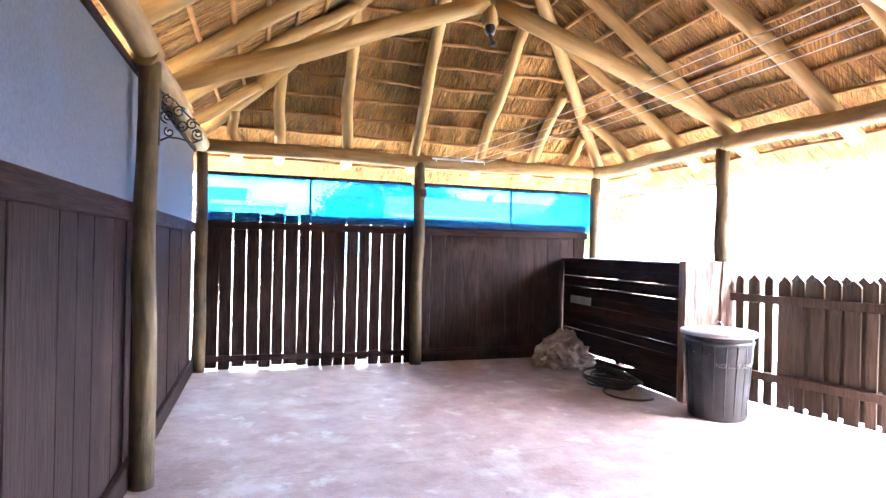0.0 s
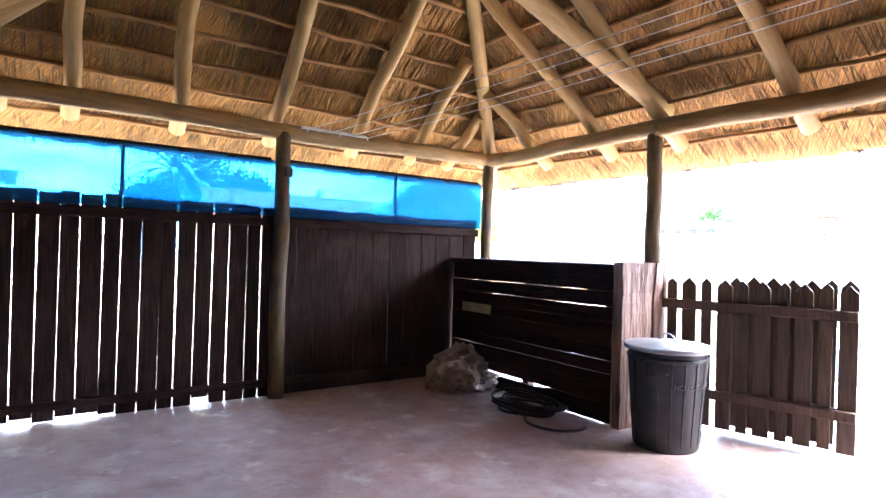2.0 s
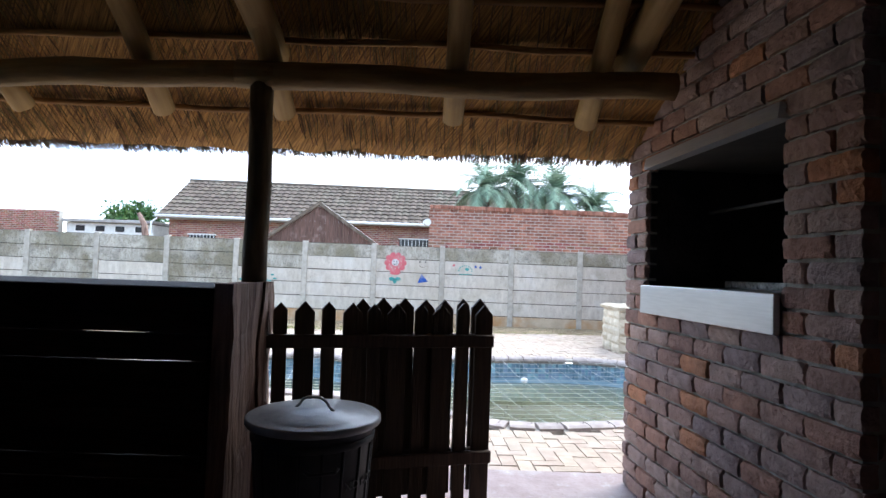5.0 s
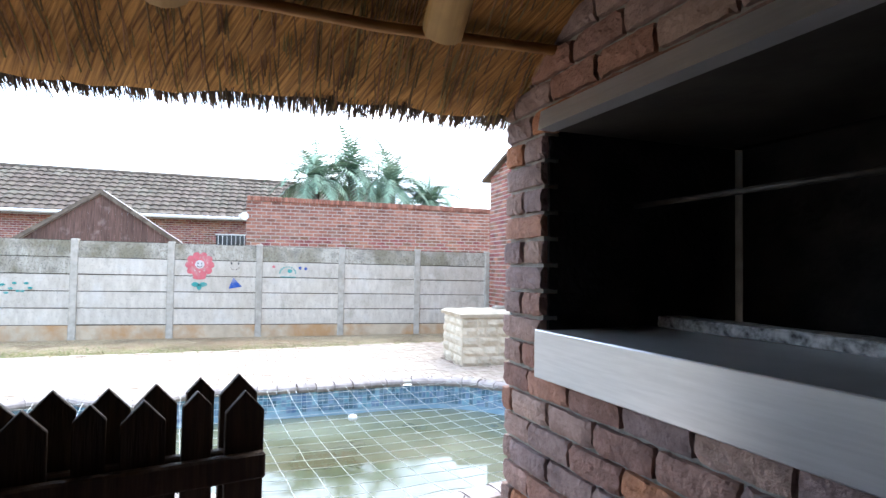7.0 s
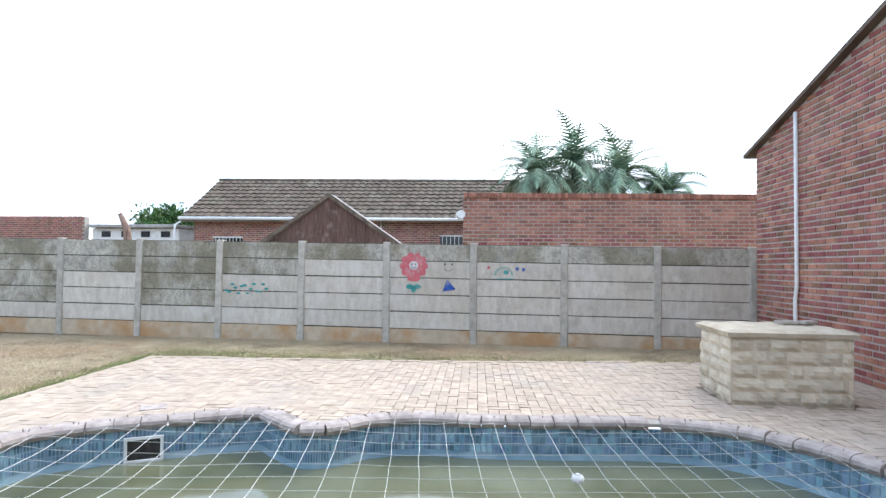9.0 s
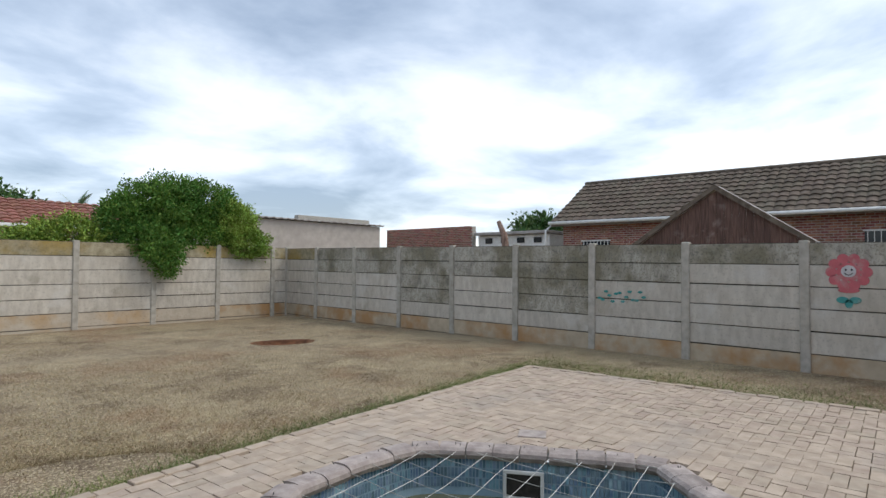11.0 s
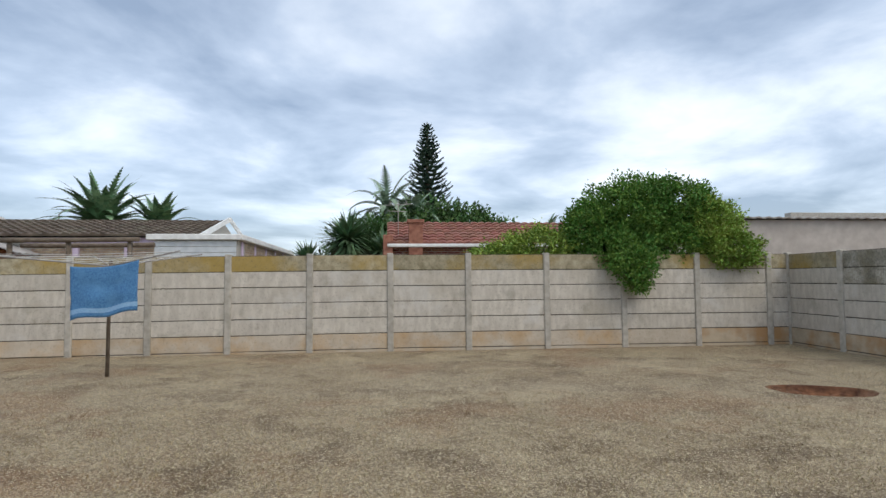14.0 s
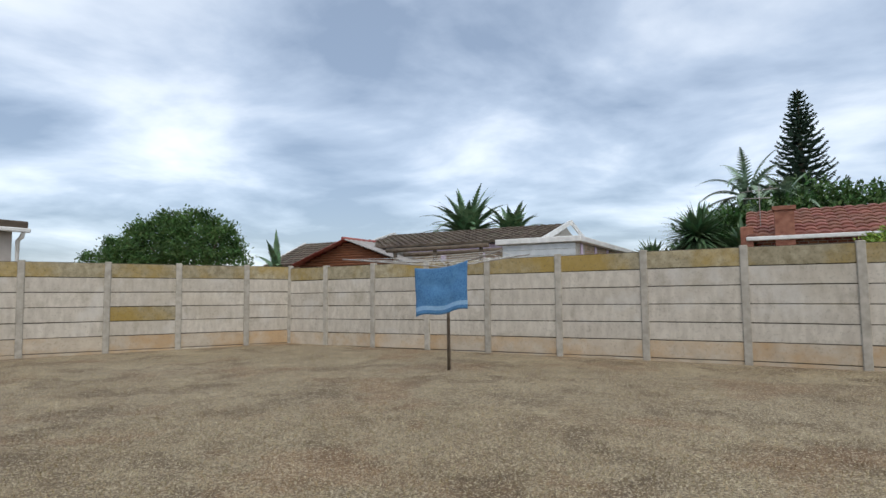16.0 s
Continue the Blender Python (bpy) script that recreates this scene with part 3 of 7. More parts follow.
rng = random.Random(11)
wall_b = tagged(new("wall_back"), "dark creosoted plank wall with light showing through gaps", "wall", kind="structure")
YW = 0.075
x = XL + 0.05
bh = []
while x < 1.93:
    loose = x < -0.08
    w = rng.uniform(0.095, 0.125) if loose else rng.uniform(0.15, 0.19)
    gap = rng.choice((0.005, 0.009, 0.011, 0.002)) if loose else rng.choice((0.0012, 0.002, 0.0012, 0.003))
    if x + w > 1.96:
        w = 1.96 - x
    bm = B()
    z0 = rng.uniform(-0.015, 0.05) if loose else 0.0006
    tilt = rng.uniform(-0.006, 0.006) if loose else rng.uniform(-0.001, .001)
    yy = YW + rng.uniform(-0.003, 0.003)
    box(bm, x, x + w, yy, yy + 0.022, max(z0, 0.0006), 1.46 + rng.uniform(-.01, .01), 0.003)
    for v in bm.verts:
        v.co.x += tilt * (v.co.z - 0.7) + 0.0035 * noise.noise((v.co.x * 5, 1.0, v.co.z * 3)) * (1 if loose else .3)
    part("plank", bm, M["dark_board"], wall_b)
    x += w + gap
for a, b in ((XL + 0.04, -0.06), (0.06, XR - 0.06)):
    for z0, z1, pr, nm in ((1.305, 1.375, 0.03, "middle_rail"), (0.075, 0.135, 0.022, "bottom_rail")):
        bm = B(); box(bm, a, b, YW - pr, YW - 0.002, z0, z1, 0.005); part(nm, bm, M["dark_board_h"], wall_b)
    bm = B(); box(bm, a, b, YW - 0.012, YW + 0.03, 1.80, 1.835, 0.004); part("top_rail", bm, M["dark_board_h"], wall_b)
for xx in (-1.06, 1.05):
    bm = B(); box(bm, xx - 0.012, xx + 0.012, YW - 0.008, YW + 0.02, 1.47, 1.80, 0.003); part("net_batten", bm, M["dark_board"], wall_b)
for k, (a, b) in enumerate(((XL + 0.05, -1.06), (-1.06, -0.02), (0.02, 1.05), (1.05, XR - 0.03))):
    bm = B()
    nx, nz = 24, 8
    g = [[bm.verts.new((a + (b - a) * i / nx, YW - 0.012 + 0.006 * noise.noise((i * .4 + k * 9, j * .5, 2)), 1.385 + (1.815 - 1.385) * j / nz)) for i in range(nx + 1)] for j in range(nz + 1)]
    for j in range(nz):
        for i in range(nx):
            bm.faces.new((g[j][i], g[j][i + 1], g[j + 1][i + 1], g[j + 1][i])).smooth = True
    ob = part("shade_net", bm, M["blue_net"], wall_b, "bright blue shade netting with daylight behind")
    ob.modifiers.new("thick", "SOLIDIFY").thickness = 0.0015

wall_l = tagged(new("wall_left"), "dark plank wall with grey shade cloth stretched above", "wall", kind="structure")
y, XW = 0.05, -2.10
while y > -7.5:
    w = rng.uniform(0.15, 0.21)
    bm = B(); xx = XW + rng.uniform(-.004, .004)
    box(bm, xx - 0.022, xx, y - w, y, 0.03, 1.28, 0.003)
    part("plank", bm, M["dark_board"], wall_l)
    y -= w + rng.choice((0.001, 0.002, 0.001, 0.006))
for a, b in ((0.0, -2.5), (-2.502, -7.5)):
    bm = B(); box(bm, XW + .002, XW + 0.03, b, a, 1.265, 1.355, 0.005); part("middle_rail", bm, M["dark_board_h"], wall_l)
    bm = B(); box(bm, XW + .002, XW + 0.035, b, a, 0.0, 0.12, 0.006); part("bottom_rail", bm, M["dark_board_h"], wall_l)
    bm = B(); box(bm, XW - 0.02, XW + 0.02, b, a, 1.985, 2.02, 0.004); part("top_rail", bm, M["dark_board_h"], wall_l)
    bm = B(); box(bm, XW - 0.012, XW + 0.004, b, a, 1.35, 1.99); part("shade_cloth", bm, M["grey_net"], wall_l, "dark grey shade cloth, faded blue in streaks")
bm = B(); box(bm, XW + 0.002, XW + 0.04, -2.42, -2.36, 0.12, 1.26, 0.005); part("stud", bm, M["dark_board"], wall_l)
# unseen plain walls closing the shelter behind the walk, added to cut daylight
wall_s = tagged(new("wall_south_added"), "unseen dark plank wall added at the shelter's end to cut daylight", "wall", kind="structure")
x = -2.08
while x < 2.05:
    w = min(rng.uniform(0.17, 0.21), 2.08 - x)
    bm = B(); box(bm, x, x + w - .002, -7.55, -7.525, 0.001, Z0 + (XR - max(abs(x), abs(x + w))) * TP + .08, 0.003)
    part("plank", bm, M["dark_board"], wall_s); x += w
wall_e = tagged(new("wall_side_added"), "unseen dark plank wall added beside the barbecue to cut daylight", "wall", kind="structure")
y = -7.5
while y < -4.77:
    w = min(rng.uniform(0.17, 0.21), -4.755 - y)
    bm = B(); box(bm, 2.02, 2.045, y, y + w - .002, 0.001, 2.12, 0.003)
    part("plank", bm, M["dark_board"], wall_e); y += w
# ---- bar counter ----
bar = thing("bar_counter", (1.9, -0.9, 0), "dark plank bar counter with a weathered sleeper end", "bar counter")
bm = B(); box(bm, 1.66, 2.20, -1.80, 0.06, 1.065, 1.10, 0.006)
for v in bm.verts:
    v.co.z += 0.004 * noise.noise(v.co * 3)
part("countertop", bm, M["dark_board_h"], bar, "dark varnished plank top")
z = 0.006
rng = random.Random(21)
while z < 1.06:
    h = min(rng.uniform(0.085, 0.115) if z > .02 else .13, 1.063 - z)
    bm = B()
    n = 7
    j0, j1 = rng.uniform(-.004, .004), rng.uniform(-.004, .004)
    box(bm, 1.70 + rng.uniform(-.003, .003), 1.725, -1.78, 0.06, z, z + h, 0.003)
    for v in bm.verts:
        f = (v.co.y + 1.78) / 1.84
        v.co.z += j0 * f + j1 * (1 - f)
    bmesh.ops.subdivide_edges(bm, edges=[e for e in bm.edges if abs(e.verts[0].co.y - e.verts[1].co.y) > 1], cuts=9)
    for v in bm.verts:
        v.co.z += 0.0042 * noise.noise((v.co.y * 3.1, z * 40, 5.0))
        if z < .02 and v.co.z > z + h * .5 and -1.22 < v.co.y < -.55:
            v.co.z -= .022
    part("plank", bm, M["dark_board_h"], bar)
    z += h + rng.choice((-0.001, 0.0012, 0.0, 0.0006))
for y0, y1 in ((-1.79, -1.70), (-0.95, -0.88)):
    bm = B(); box(bm, 1.73, 1.80, y0, y1, 0, 1.06, 0.005); part("stud", bm, M["dark_board"], bar)
for x0, x1, dy in ((1.675, 1.85, 0.0), (1.853, 2.02, 0.008), (2.023, 2.185, -0.004)):
    bm = B()
    nz = 16
    rings = []
    for j in range(nz + 1):
        zz = 0.0 + 1.115 * j / nz
        ring = []
        for (xx, yy) in ((x0, -1.88 + dy), ((x0 + x1) / 2, -1.885 + dy), (x1, -1.88 + dy), (x1, -1.803), (x0, -1.803)):
            q = Vector((xx, yy, zz))
            if yy < -1.85:
                q.y += 0.014 * noise.noise((xx * 14, zz * 5, 3.0)) + 0.008 * noise.noise((xx * 30, zz * 18, 1.0))
                q.x += 0.012 * noise.noise((xx * 9, zz * 6, 7.0))
            ring.append(bm.verts.new(q))
        rings.append(ring)
    for j in range(nz):
        for i in range(5):
            bm.faces.new((rings[j][i], rings[j][(i + 1) % 5], rings[j + 1][(i + 1) % 5], rings[j + 1][i]))
    bm.faces.new(rings[-1]); bm.faces.new(rings[0][::-1])
    part("sleeper", bm, M["sleeper"], bar, "split weathered railway sleeper")
bm = B(); box(bm, 1.694, 1.699, -0.50, -0.10, 0.62, 0.70, 0.001); part("plate", bm, M["lid"], bar, "dull grey nameplate")

# ---- picket fence and the gate folded back on it ----
def picket_mesh(w, h):
    bm = B()
    t = 0.02
    prof = [(-w / 2, 0), (w / 2, 0), (w / 2, h - w * .55), (0, h), (-w / 2, h - w * .55)]
    a = [bm.verts.new((0, u, v)) for u, v in prof]
    b = [bm.verts.new((t, u, v)) for u, v in prof]
    bm.faces.new(a); bm.faces.new(b[::-1])
    for i in range(5):
        bm.faces.new((a[i], b[i], b[(i + 1) % 5], a[(i + 1) % 5]))
    bmesh.ops.bevel(bm, geom=bm.edges[:], offset=.002, segments=1, affect="EDGES", clamp_overlap=True)
    return mesh("picket", bm, M["picket"])


PK = [picket_mesh(0.066, 1.0), picket_mesh(0.094, 1.0)]
rng = random.Random(31)
TURN = Matrix.Rotation(radians(15), 4, "Z")
FENCE = [(k, k % 2 == 0) for k in range(11)]
GATE = [(4.45, True), (5.45, True), (6.45, True), (7.45, True), (8.3, True), (9.12, False), (9.98, True)]
for nm, dx, slots, lab in (("picket_fence", 0.0, FENCE, "dark brown pointed picket fence beside the bar counter"),
                           ("picket_gate", 0.062, GATE, "dark brown picket gate folded back against the fence")):
    at = Vector((2.125, -1.83, 0)) + TURN @ Vector((dx, 0, 0))
    fence = thing(nm, at, lab, "fence" if nm == "picket_fence" else "gate")
    fence.matrix_basis = Matrix.Translation(at) @ TURN
    for k, wide in slots:
        piece("picket", PK[wide], fence, Matrix.Translation((rng.uniform(-.002, .002), -k * .1125, 0.018 + rng.uniform(0, .012) + (.022 if dx else 0))) @ Matrix.Rotation(rng.uniform(-.008, .008), 4, "X"))
    n0, n1 = slots[0][0] * .1125, slots[-1][0] * .1125
    for zz in (0.215, 0.805):
        bm = B(); box(bm, -0.034, -0.002, -n1 - 0.05, -n0 + 0.05, zz, zz + 0.064, 0.005)
        ob = part("rail", bm, M["picket"], None); ob.parent = fence

# ---- dustbin ----
def lathe(bm, prof, n=40, centre=(0, 0)):
    rings = [[bm.verts.new((centre[0] + r * math.cos(2 * math.pi * k / n), centre[1] + r * math.sin(2 * math.pi * k / n), z)) for k in range(n)] for r, z in prof]
    for a, b in zip(rings, rings[1:]):
        for k in range(n):
            bm.faces.new((a[k], a[(k + 1) % n], b[(k + 1) % n], b[k])).smooth = True
    return rings


BX, BY, BH = 1.69, -2.21, 0.615
dustbin = thing("dustbin", (BX, BY, 0), "black ribbed plastic dustbin with a grey metal lid", "dustbin")
bm = B(); r = lathe(bm, [(0.0, 0.006), (0.185, 0.0), (0.192, 0.012), (0.232, BH - 0.01), (0.236, BH), (0.225, BH), (0.182, 0.03), (0, 0.03)], 48)
ob = part("bucket", bm, M["bin"]); ob.parent = dustbin
for k in range(18):
    a = 2 * math.pi * k / 18
    bm = B()
    r0, r1 = 0.191, 0.2285
    c, s = math.cos(a), math.sin(a)
    tube(bm, [(c * r0, s * r0, 0.04), (c * r1, s * r1, BH - 0.08)], 0.006, 6)
    ob = part("rib", bm, M["bin"]); ob.parent = dustbin
bm = B(); lathe(bm, [(0.2275, BH - 0.085), (0.236, BH - 0.08), (0.238, BH - 0.06), (0.231, BH - 0.055)], 48)
ob = part("band", bm, M["bin"]); ob.parent = dustbin
bm = B(); lathe(bm, [(0.255, BH - 0.024), (0.26, BH - 0.018), (0.259, BH + 0.001), (0.252, BH + 0.006), (0.212, BH + 0.007), (0.205, BH + 0.013), (0.125, BH + 0.018), (0.118, BH + 0.023), (0.0, BH + 0.026)], 56)
ob = part("lid", bm, M["lid"], None, "dented grey metal lid"); ob.parent = dustbin
lid = ob
bm = B(); tube(bm, [(-0.085, 0.0, BH + 0.021), (-0.066, 0, BH + 0.036), (-0.052, 0, BH + 0.056), (-0.026, 0, BH + 0.068), (0.026, 0, BH + 0.068), (0.052, 0, BH + 0.056), (0.066, 0, BH + 0.036), (0.085, 0, BH + 0.021)], 0.0055, 8)
ob = part("lid_handle", bm, M["lid"]); ob.parent = lid; ob.matrix_basis = Matrix.Rotation(radians(72), 4, "Z")
for a in (200, 20):
    bm = B(); c, s = math.cos(radians(a)), math.sin(radians(a)); tx, ty = -s, c
    tube(bm, [(c * .223 + tx * u, s * .223 + ty * u, BH - .14) if abs(u) > .05 else (c * .25 + tx * u, s * .25 + ty * u, BH - .145) for u in (-.06, -.045, .045, .06)], 0.006, 6)
    ob = part("side_handle", bm, M["bin"]); ob.parent = dustbin
tx = bpy.data.curves.new("lettering", "FONT"); tx.body = "NO HOT ASHES"; tx.size = 0.042; tx.extrude = 0.002; tx.align_x = "CENTER"
tmp = new("tmp_lettering", tx)
dg = bpy.context.evaluated_depsgraph_get()
me = bpy.data.meshes.new_from_object(tmp.evaluated_get(dg))
bpy.data.objects.remove(tmp)
for v in me.vertices:
    a = radians(262) + v.co.x / 0.222
    rr = 0.2235 + v.co.z
    v.co = (rr * math.cos(a), rr * math.sin(a), 0.385 + v.co.y)
M["bin_letter"] = mat("worn_raised_plastic", (0.10, 0.105, 0.11), (0.16, 0.165, 0.17), 20, 0.5, 0)
me.materials.clear(); me.materials.append(M["bin_letter"])
ob = new("lettering", me); ob.parent = dustbin; tagged(ob, "raised moulded warning lettering")

# ---- brick barbecue with a steel hood and tray ----
braai = thing("barbecue", (1.8, -4.2, 0), "built-in rustic brick barbecue with steel hood and ash tray", "barbecue")
X0, X1, YS, YN, ZT = 1.095, 2.785, -4.75, -3.77, 4.6
OX0, OX1, OZ0, OZ1 = 1.453, 2.50, 1.06, 1.80
C, G = 0.0845, 0.014
for b in ((X0 + .02, X1 - .02, YS + .02, YN - .019, 0, OZ0), (X0 + .02, X1 - .02, YS + .02, YN - .019, OZ1, ZT), (X0 + .02, OX0 - .012, YS + .02, YN - .019, OZ0, OZ1),
          (OX1 + .042, X1 - .02, YS + .02, YN - .019, OZ0, OZ1), (OX0 - .012, OX1 + .012, YS + .02, YS + .13, OZ0, OZ1)):
    bm = B(); box(bm, *b)
    part("mortar_core", bm, M["mortar"], braai, "recessed grey mortar")
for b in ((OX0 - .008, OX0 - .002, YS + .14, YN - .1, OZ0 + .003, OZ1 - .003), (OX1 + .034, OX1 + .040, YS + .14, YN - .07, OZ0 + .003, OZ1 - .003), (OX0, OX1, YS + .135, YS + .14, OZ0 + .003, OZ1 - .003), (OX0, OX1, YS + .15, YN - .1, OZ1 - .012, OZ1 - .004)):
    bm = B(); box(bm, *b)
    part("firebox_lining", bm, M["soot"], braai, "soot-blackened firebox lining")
bm = B(); box(bm, OX0, OX1, YS + .15, YN + 0.028, 1.135, 1.150, 0.002); box(bm, OX0 - .012, OX1 + .012, YN + 0.006, YN + 0.032, 1.005, 1.152, 0.003)
part("ash_tray", bm, M["steel"], braai, "brushed steel ash tray with a deep front lip")
bm = B()
v = [bm.verts.new(p) for p in ((OX0 - .02, YN + .03, 1.775), (OX1 + .005, YN + .03, 1.775), (OX1 + .005, YN + .02, 1.835), (OX0 - .02, YN + .02, 1.835), (OX0 - .02, YN - .03, 1.775), (OX1 + .005, YN - .03, 1.775), (OX1 + .005, YN - .03, 1.835), (OX0 - .02, YN - .03, 1.835))]
for ids in ((0, 1, 2, 3), (4, 7, 6, 5), (0, 4, 5, 1), (3, 2, 6, 7), (0, 3, 7, 4), (1, 5, 6, 2)):
    bm.faces.new([v[i] for i in ids])
part("hood_strip", bm, M["steel"], braai, "bent steel hood strip")
bm = B(); vv = [bm.verts.new(p) for p in ((OX0, YN - .03, 1.78), (OX1, YN - .03, 1.78), (OX1, YS + .2, 1.79), (OX0, YS + .2, 1.79))]
bm.faces.new(vv); M["smoked_steel"] = mat("smoke_stained_steel", (0.045, 0.042, 0.038), (0.10, 0.092, 0.08), 6, 0.5, 0.1, 30, metal=0.5)
ob = part("hood_underside", bm, M["smoked_steel"], braai); ob.modifiers.new("t", "SOLIDIFY").thickness = .003
bm = B(); box(bm, OX0 + .01, OX1 - .01, -4.30, -4.20, 1.151, 1.188, 0.005)
bmesh.ops.subdivide_edges(bm, edges=[e for e in bm.edges if abs(e.verts[0].co.x - e.verts[1].co.x) > .5], cuts=24)
for v in bm.verts:
    v.co += Vector((0, .005 * noise.noise((v.co.x * 17, 1, v.co.z * 30)), .004 * noise.noise((v.co.x * 13, 4, v.co.y * 30))))
M["ash"] = mat("ash_dusted_firebrick", (0.06, 0.06, 0.06), (0.66, 0.66, 0.64), 42, 0.95, 0.8, 60, (1, 1, 1), (0.72, 0.72, 0.70), 14, 0.6, 0.5)
part("firebrick_kerb", bm, M["ash"], braai, "ash-white firebrick kerb")
bm = B(); tube(bm, [(OX0, -4.12, 1.56), (OX1, -4.12, 1.555)], 0.009, 8); part("grill_rod", bm, M["iron"], braai, "rusty grid support rod")


def brick_mesh(l, h, d, seed):
    """A worn brick: l along x, d deep along y (front at 0), h along z; chipped edges."""
    r = random.Random(seed)
    bm = B(); nx, nz = 9, 4
    g = []
    chip = {(r.choice((0, nx)), r.choice((0, nz))) for _ in range(2)}
    for j in range(nz + 1):
        row = []
        for i in range(nx + 1):
            edge = (i in (0, nx)) + (j in (0, nz))
            yy = r.uniform(-.0025, .0025) - (0, .003, .007)[edge] - (.008 if (i, j) in chip else 0)
            row.append(bm.verts.new((-l / 2 + l * i / nx + r.uniform(-.003, .003) * (1 if i in (0, nx) else .5), yy, -h / 2 + h * j / nz + r.uniform(-.0022, .0022))))
        g.append(row)
    for j in range(nz):
        for i in range(nx):
            bm.faces.new((g[j][i], g[j][i + 1], g[j + 1][i + 1], g[j + 1][i]))
    rim = g[0][:] + [g[j][nx] for j in range(1, nz + 1)] + g[nz][::-1][1:] + [g[j][0] for j in range(nz - 1, 0, -1)]
    bk = [bm.verts.new((q.co.x, -d, q.co.z)) for q in rim]
    for i in range(len(rim)):
        bm.faces.new((rim[i], rim[(i + 1) % len(rim)], bk[(i + 1) % len(rim)], bk[i]))
    return mesh("brick", bm, M["brick"])


BR = [brick_mesh(0.219, C - G, 0.06, 50 + i) for i in range(12)]
BHALF = [brick_mesh(0.106, C - G, 0.06, 70 + i) for i in range(5)]
rng = random.Random(41)
base = Vector((1.8, -4.2, 0))


def lay(mesh_, x, y, z, turn, long=1.0):
    m = Matrix.Translation(Vector((x, y, z)) - base) @ Matrix.Rotation(turn + rng.uniform(-.012, .012), 4, "Z") @ Matrix.Rotation(rng.uniform(-.01, .01), 4, "Y")
    m = m @ Matrix.Translation((0, rng.uniform(-.002, .007), 0))
    piece("brick", mesh_, braai, m @ Matrix.Diagonal((long, 1, 1, 1)))


rows = int(2.55 / C)
for j in range(rows):
    z = (j + .5) * C
    # north face, seen from the shelter; local -y goes into the wall, so the front looks to +y after no turn
    x = X0
    first = j % 2
    cuts = []
    while x < X1 - 0.02:
        l = 0.116 if (first and x == X0) else 0.232
        if x + l > X1 + 0.01:
            l = X1 - x
        cuts.append((x, l)); x += l
    if OZ0 - .02 < z < OZ1 - .01:
        cuts = [(X0, .116), (X0 + .12, .234)] if first else [(X0, .232), (X0 + .236, .118)]
        cuts += [(OX1 + .032, .248)] if first else [(OX1 + .032, .122), (OX1 + .158, .122)]
    for a, l in cuts:
        c = a + l / 2
        if l > .2:
            lay(BR[rng.randrange(12)], c, YN, z, 0, l / .234)
        elif l > .05:
            piece("brick", BHALF[rng.randrange(5)], braai, Matrix.Translation(Vector((c, YN + rng.uniform(-.004, .004), z)) - base) @ Matrix.Diagonal((l / .118, 1, 1, 1)))
    # ends: west (turned to -x) and east (turned to +x)
    for xx, turn in ((X0, radians(90)), (X1, radians(-90))):
        y = YN - (0.116 if j % 2 else 0.0) - .062
        if j % 2 == 0:
            y = YN - .062
        if xx == X1 and z > 2.3:
            continue
        while y > YS + .1:
            lay(BR[rng.randrange(12)], xx, y - .116, z, turn)
            y -= .232
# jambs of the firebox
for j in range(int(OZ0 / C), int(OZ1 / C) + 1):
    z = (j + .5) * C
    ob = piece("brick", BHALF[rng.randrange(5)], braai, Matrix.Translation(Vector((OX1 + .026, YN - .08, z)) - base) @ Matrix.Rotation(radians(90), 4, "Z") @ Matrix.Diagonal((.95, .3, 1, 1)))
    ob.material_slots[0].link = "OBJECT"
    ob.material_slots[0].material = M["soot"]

corner = Vector((X1, YN, 0))
braai.matrix_basis = Matrix.Translation(corner) @ Matrix.Rotation(radians(5.1), 4, "Z") @ Matrix.Translation(base - corner)

# ---- ground with the pool and the dug pit ----
POOL = [(7.62, -4.6), (7.56, -3.9), (7.50, -3.1), (7.52, -2.5), (7.38, -2.1), (7.13, -1.83), (7.06, -1.56), (7.27, -1.27), (7.45, -1.06), (7.42, -0.9), (7.24, -0.54), (7.03, -0.16),
        (6.84, 0.16), (6.6, 0.44), (6.26, 0.51), (5.85, 0.50), (5.45, 0.43), (5.14, 0.1), (5.02, -0.7), (4.95, -1.7), (4.62, -2.5), (4.18, -3.0), (4.05, -3.5), (4.20, -4.2), (4.4, -4.9), (5.0, -5.7),
        (6.0, -6.05), (6.9, -5.7), (7.45, -5.2)]


def smooth_loop(pts, n=5):
    out = []
    N = len(pts)
    for i in range(N):
        p0, p1, p2, p3 = [Vector((*pts[(i + k) % N], 0)) for k in (-1, 0, 1, 2)]
        for s in range(n):
            t = s / n
            q = 0.5 * ((2 * p1) + (p2 - p0) * t + (2 * p0 - 5 * p1 + 4 * p2 - p3) * t * t + (3 * p1 - p0 - 3 * p2 + p3) * t ** 3)
            out.append((q.x, q.y))
    return out


def offset_loop(loop, d):
    """Moves a clockwise or anticlockwise loop outwards by d."""
    area = sum(a[0] * b[1] - b[0] * a[1] for a, b in zip(loop, loop[1:] + loop[:1]))
    s = 1 if area > 0 else -1
    out = []
    for i in range(len(loop)):
        a, b = Vector(loop[i - 1]), Vector(loop[(i + 1) % len(loop)])
        t = (b - a).normalized()
        out.append((loop[i][0] + s * t.y * d, loop[i][1] - s * t.x * d))
    return out


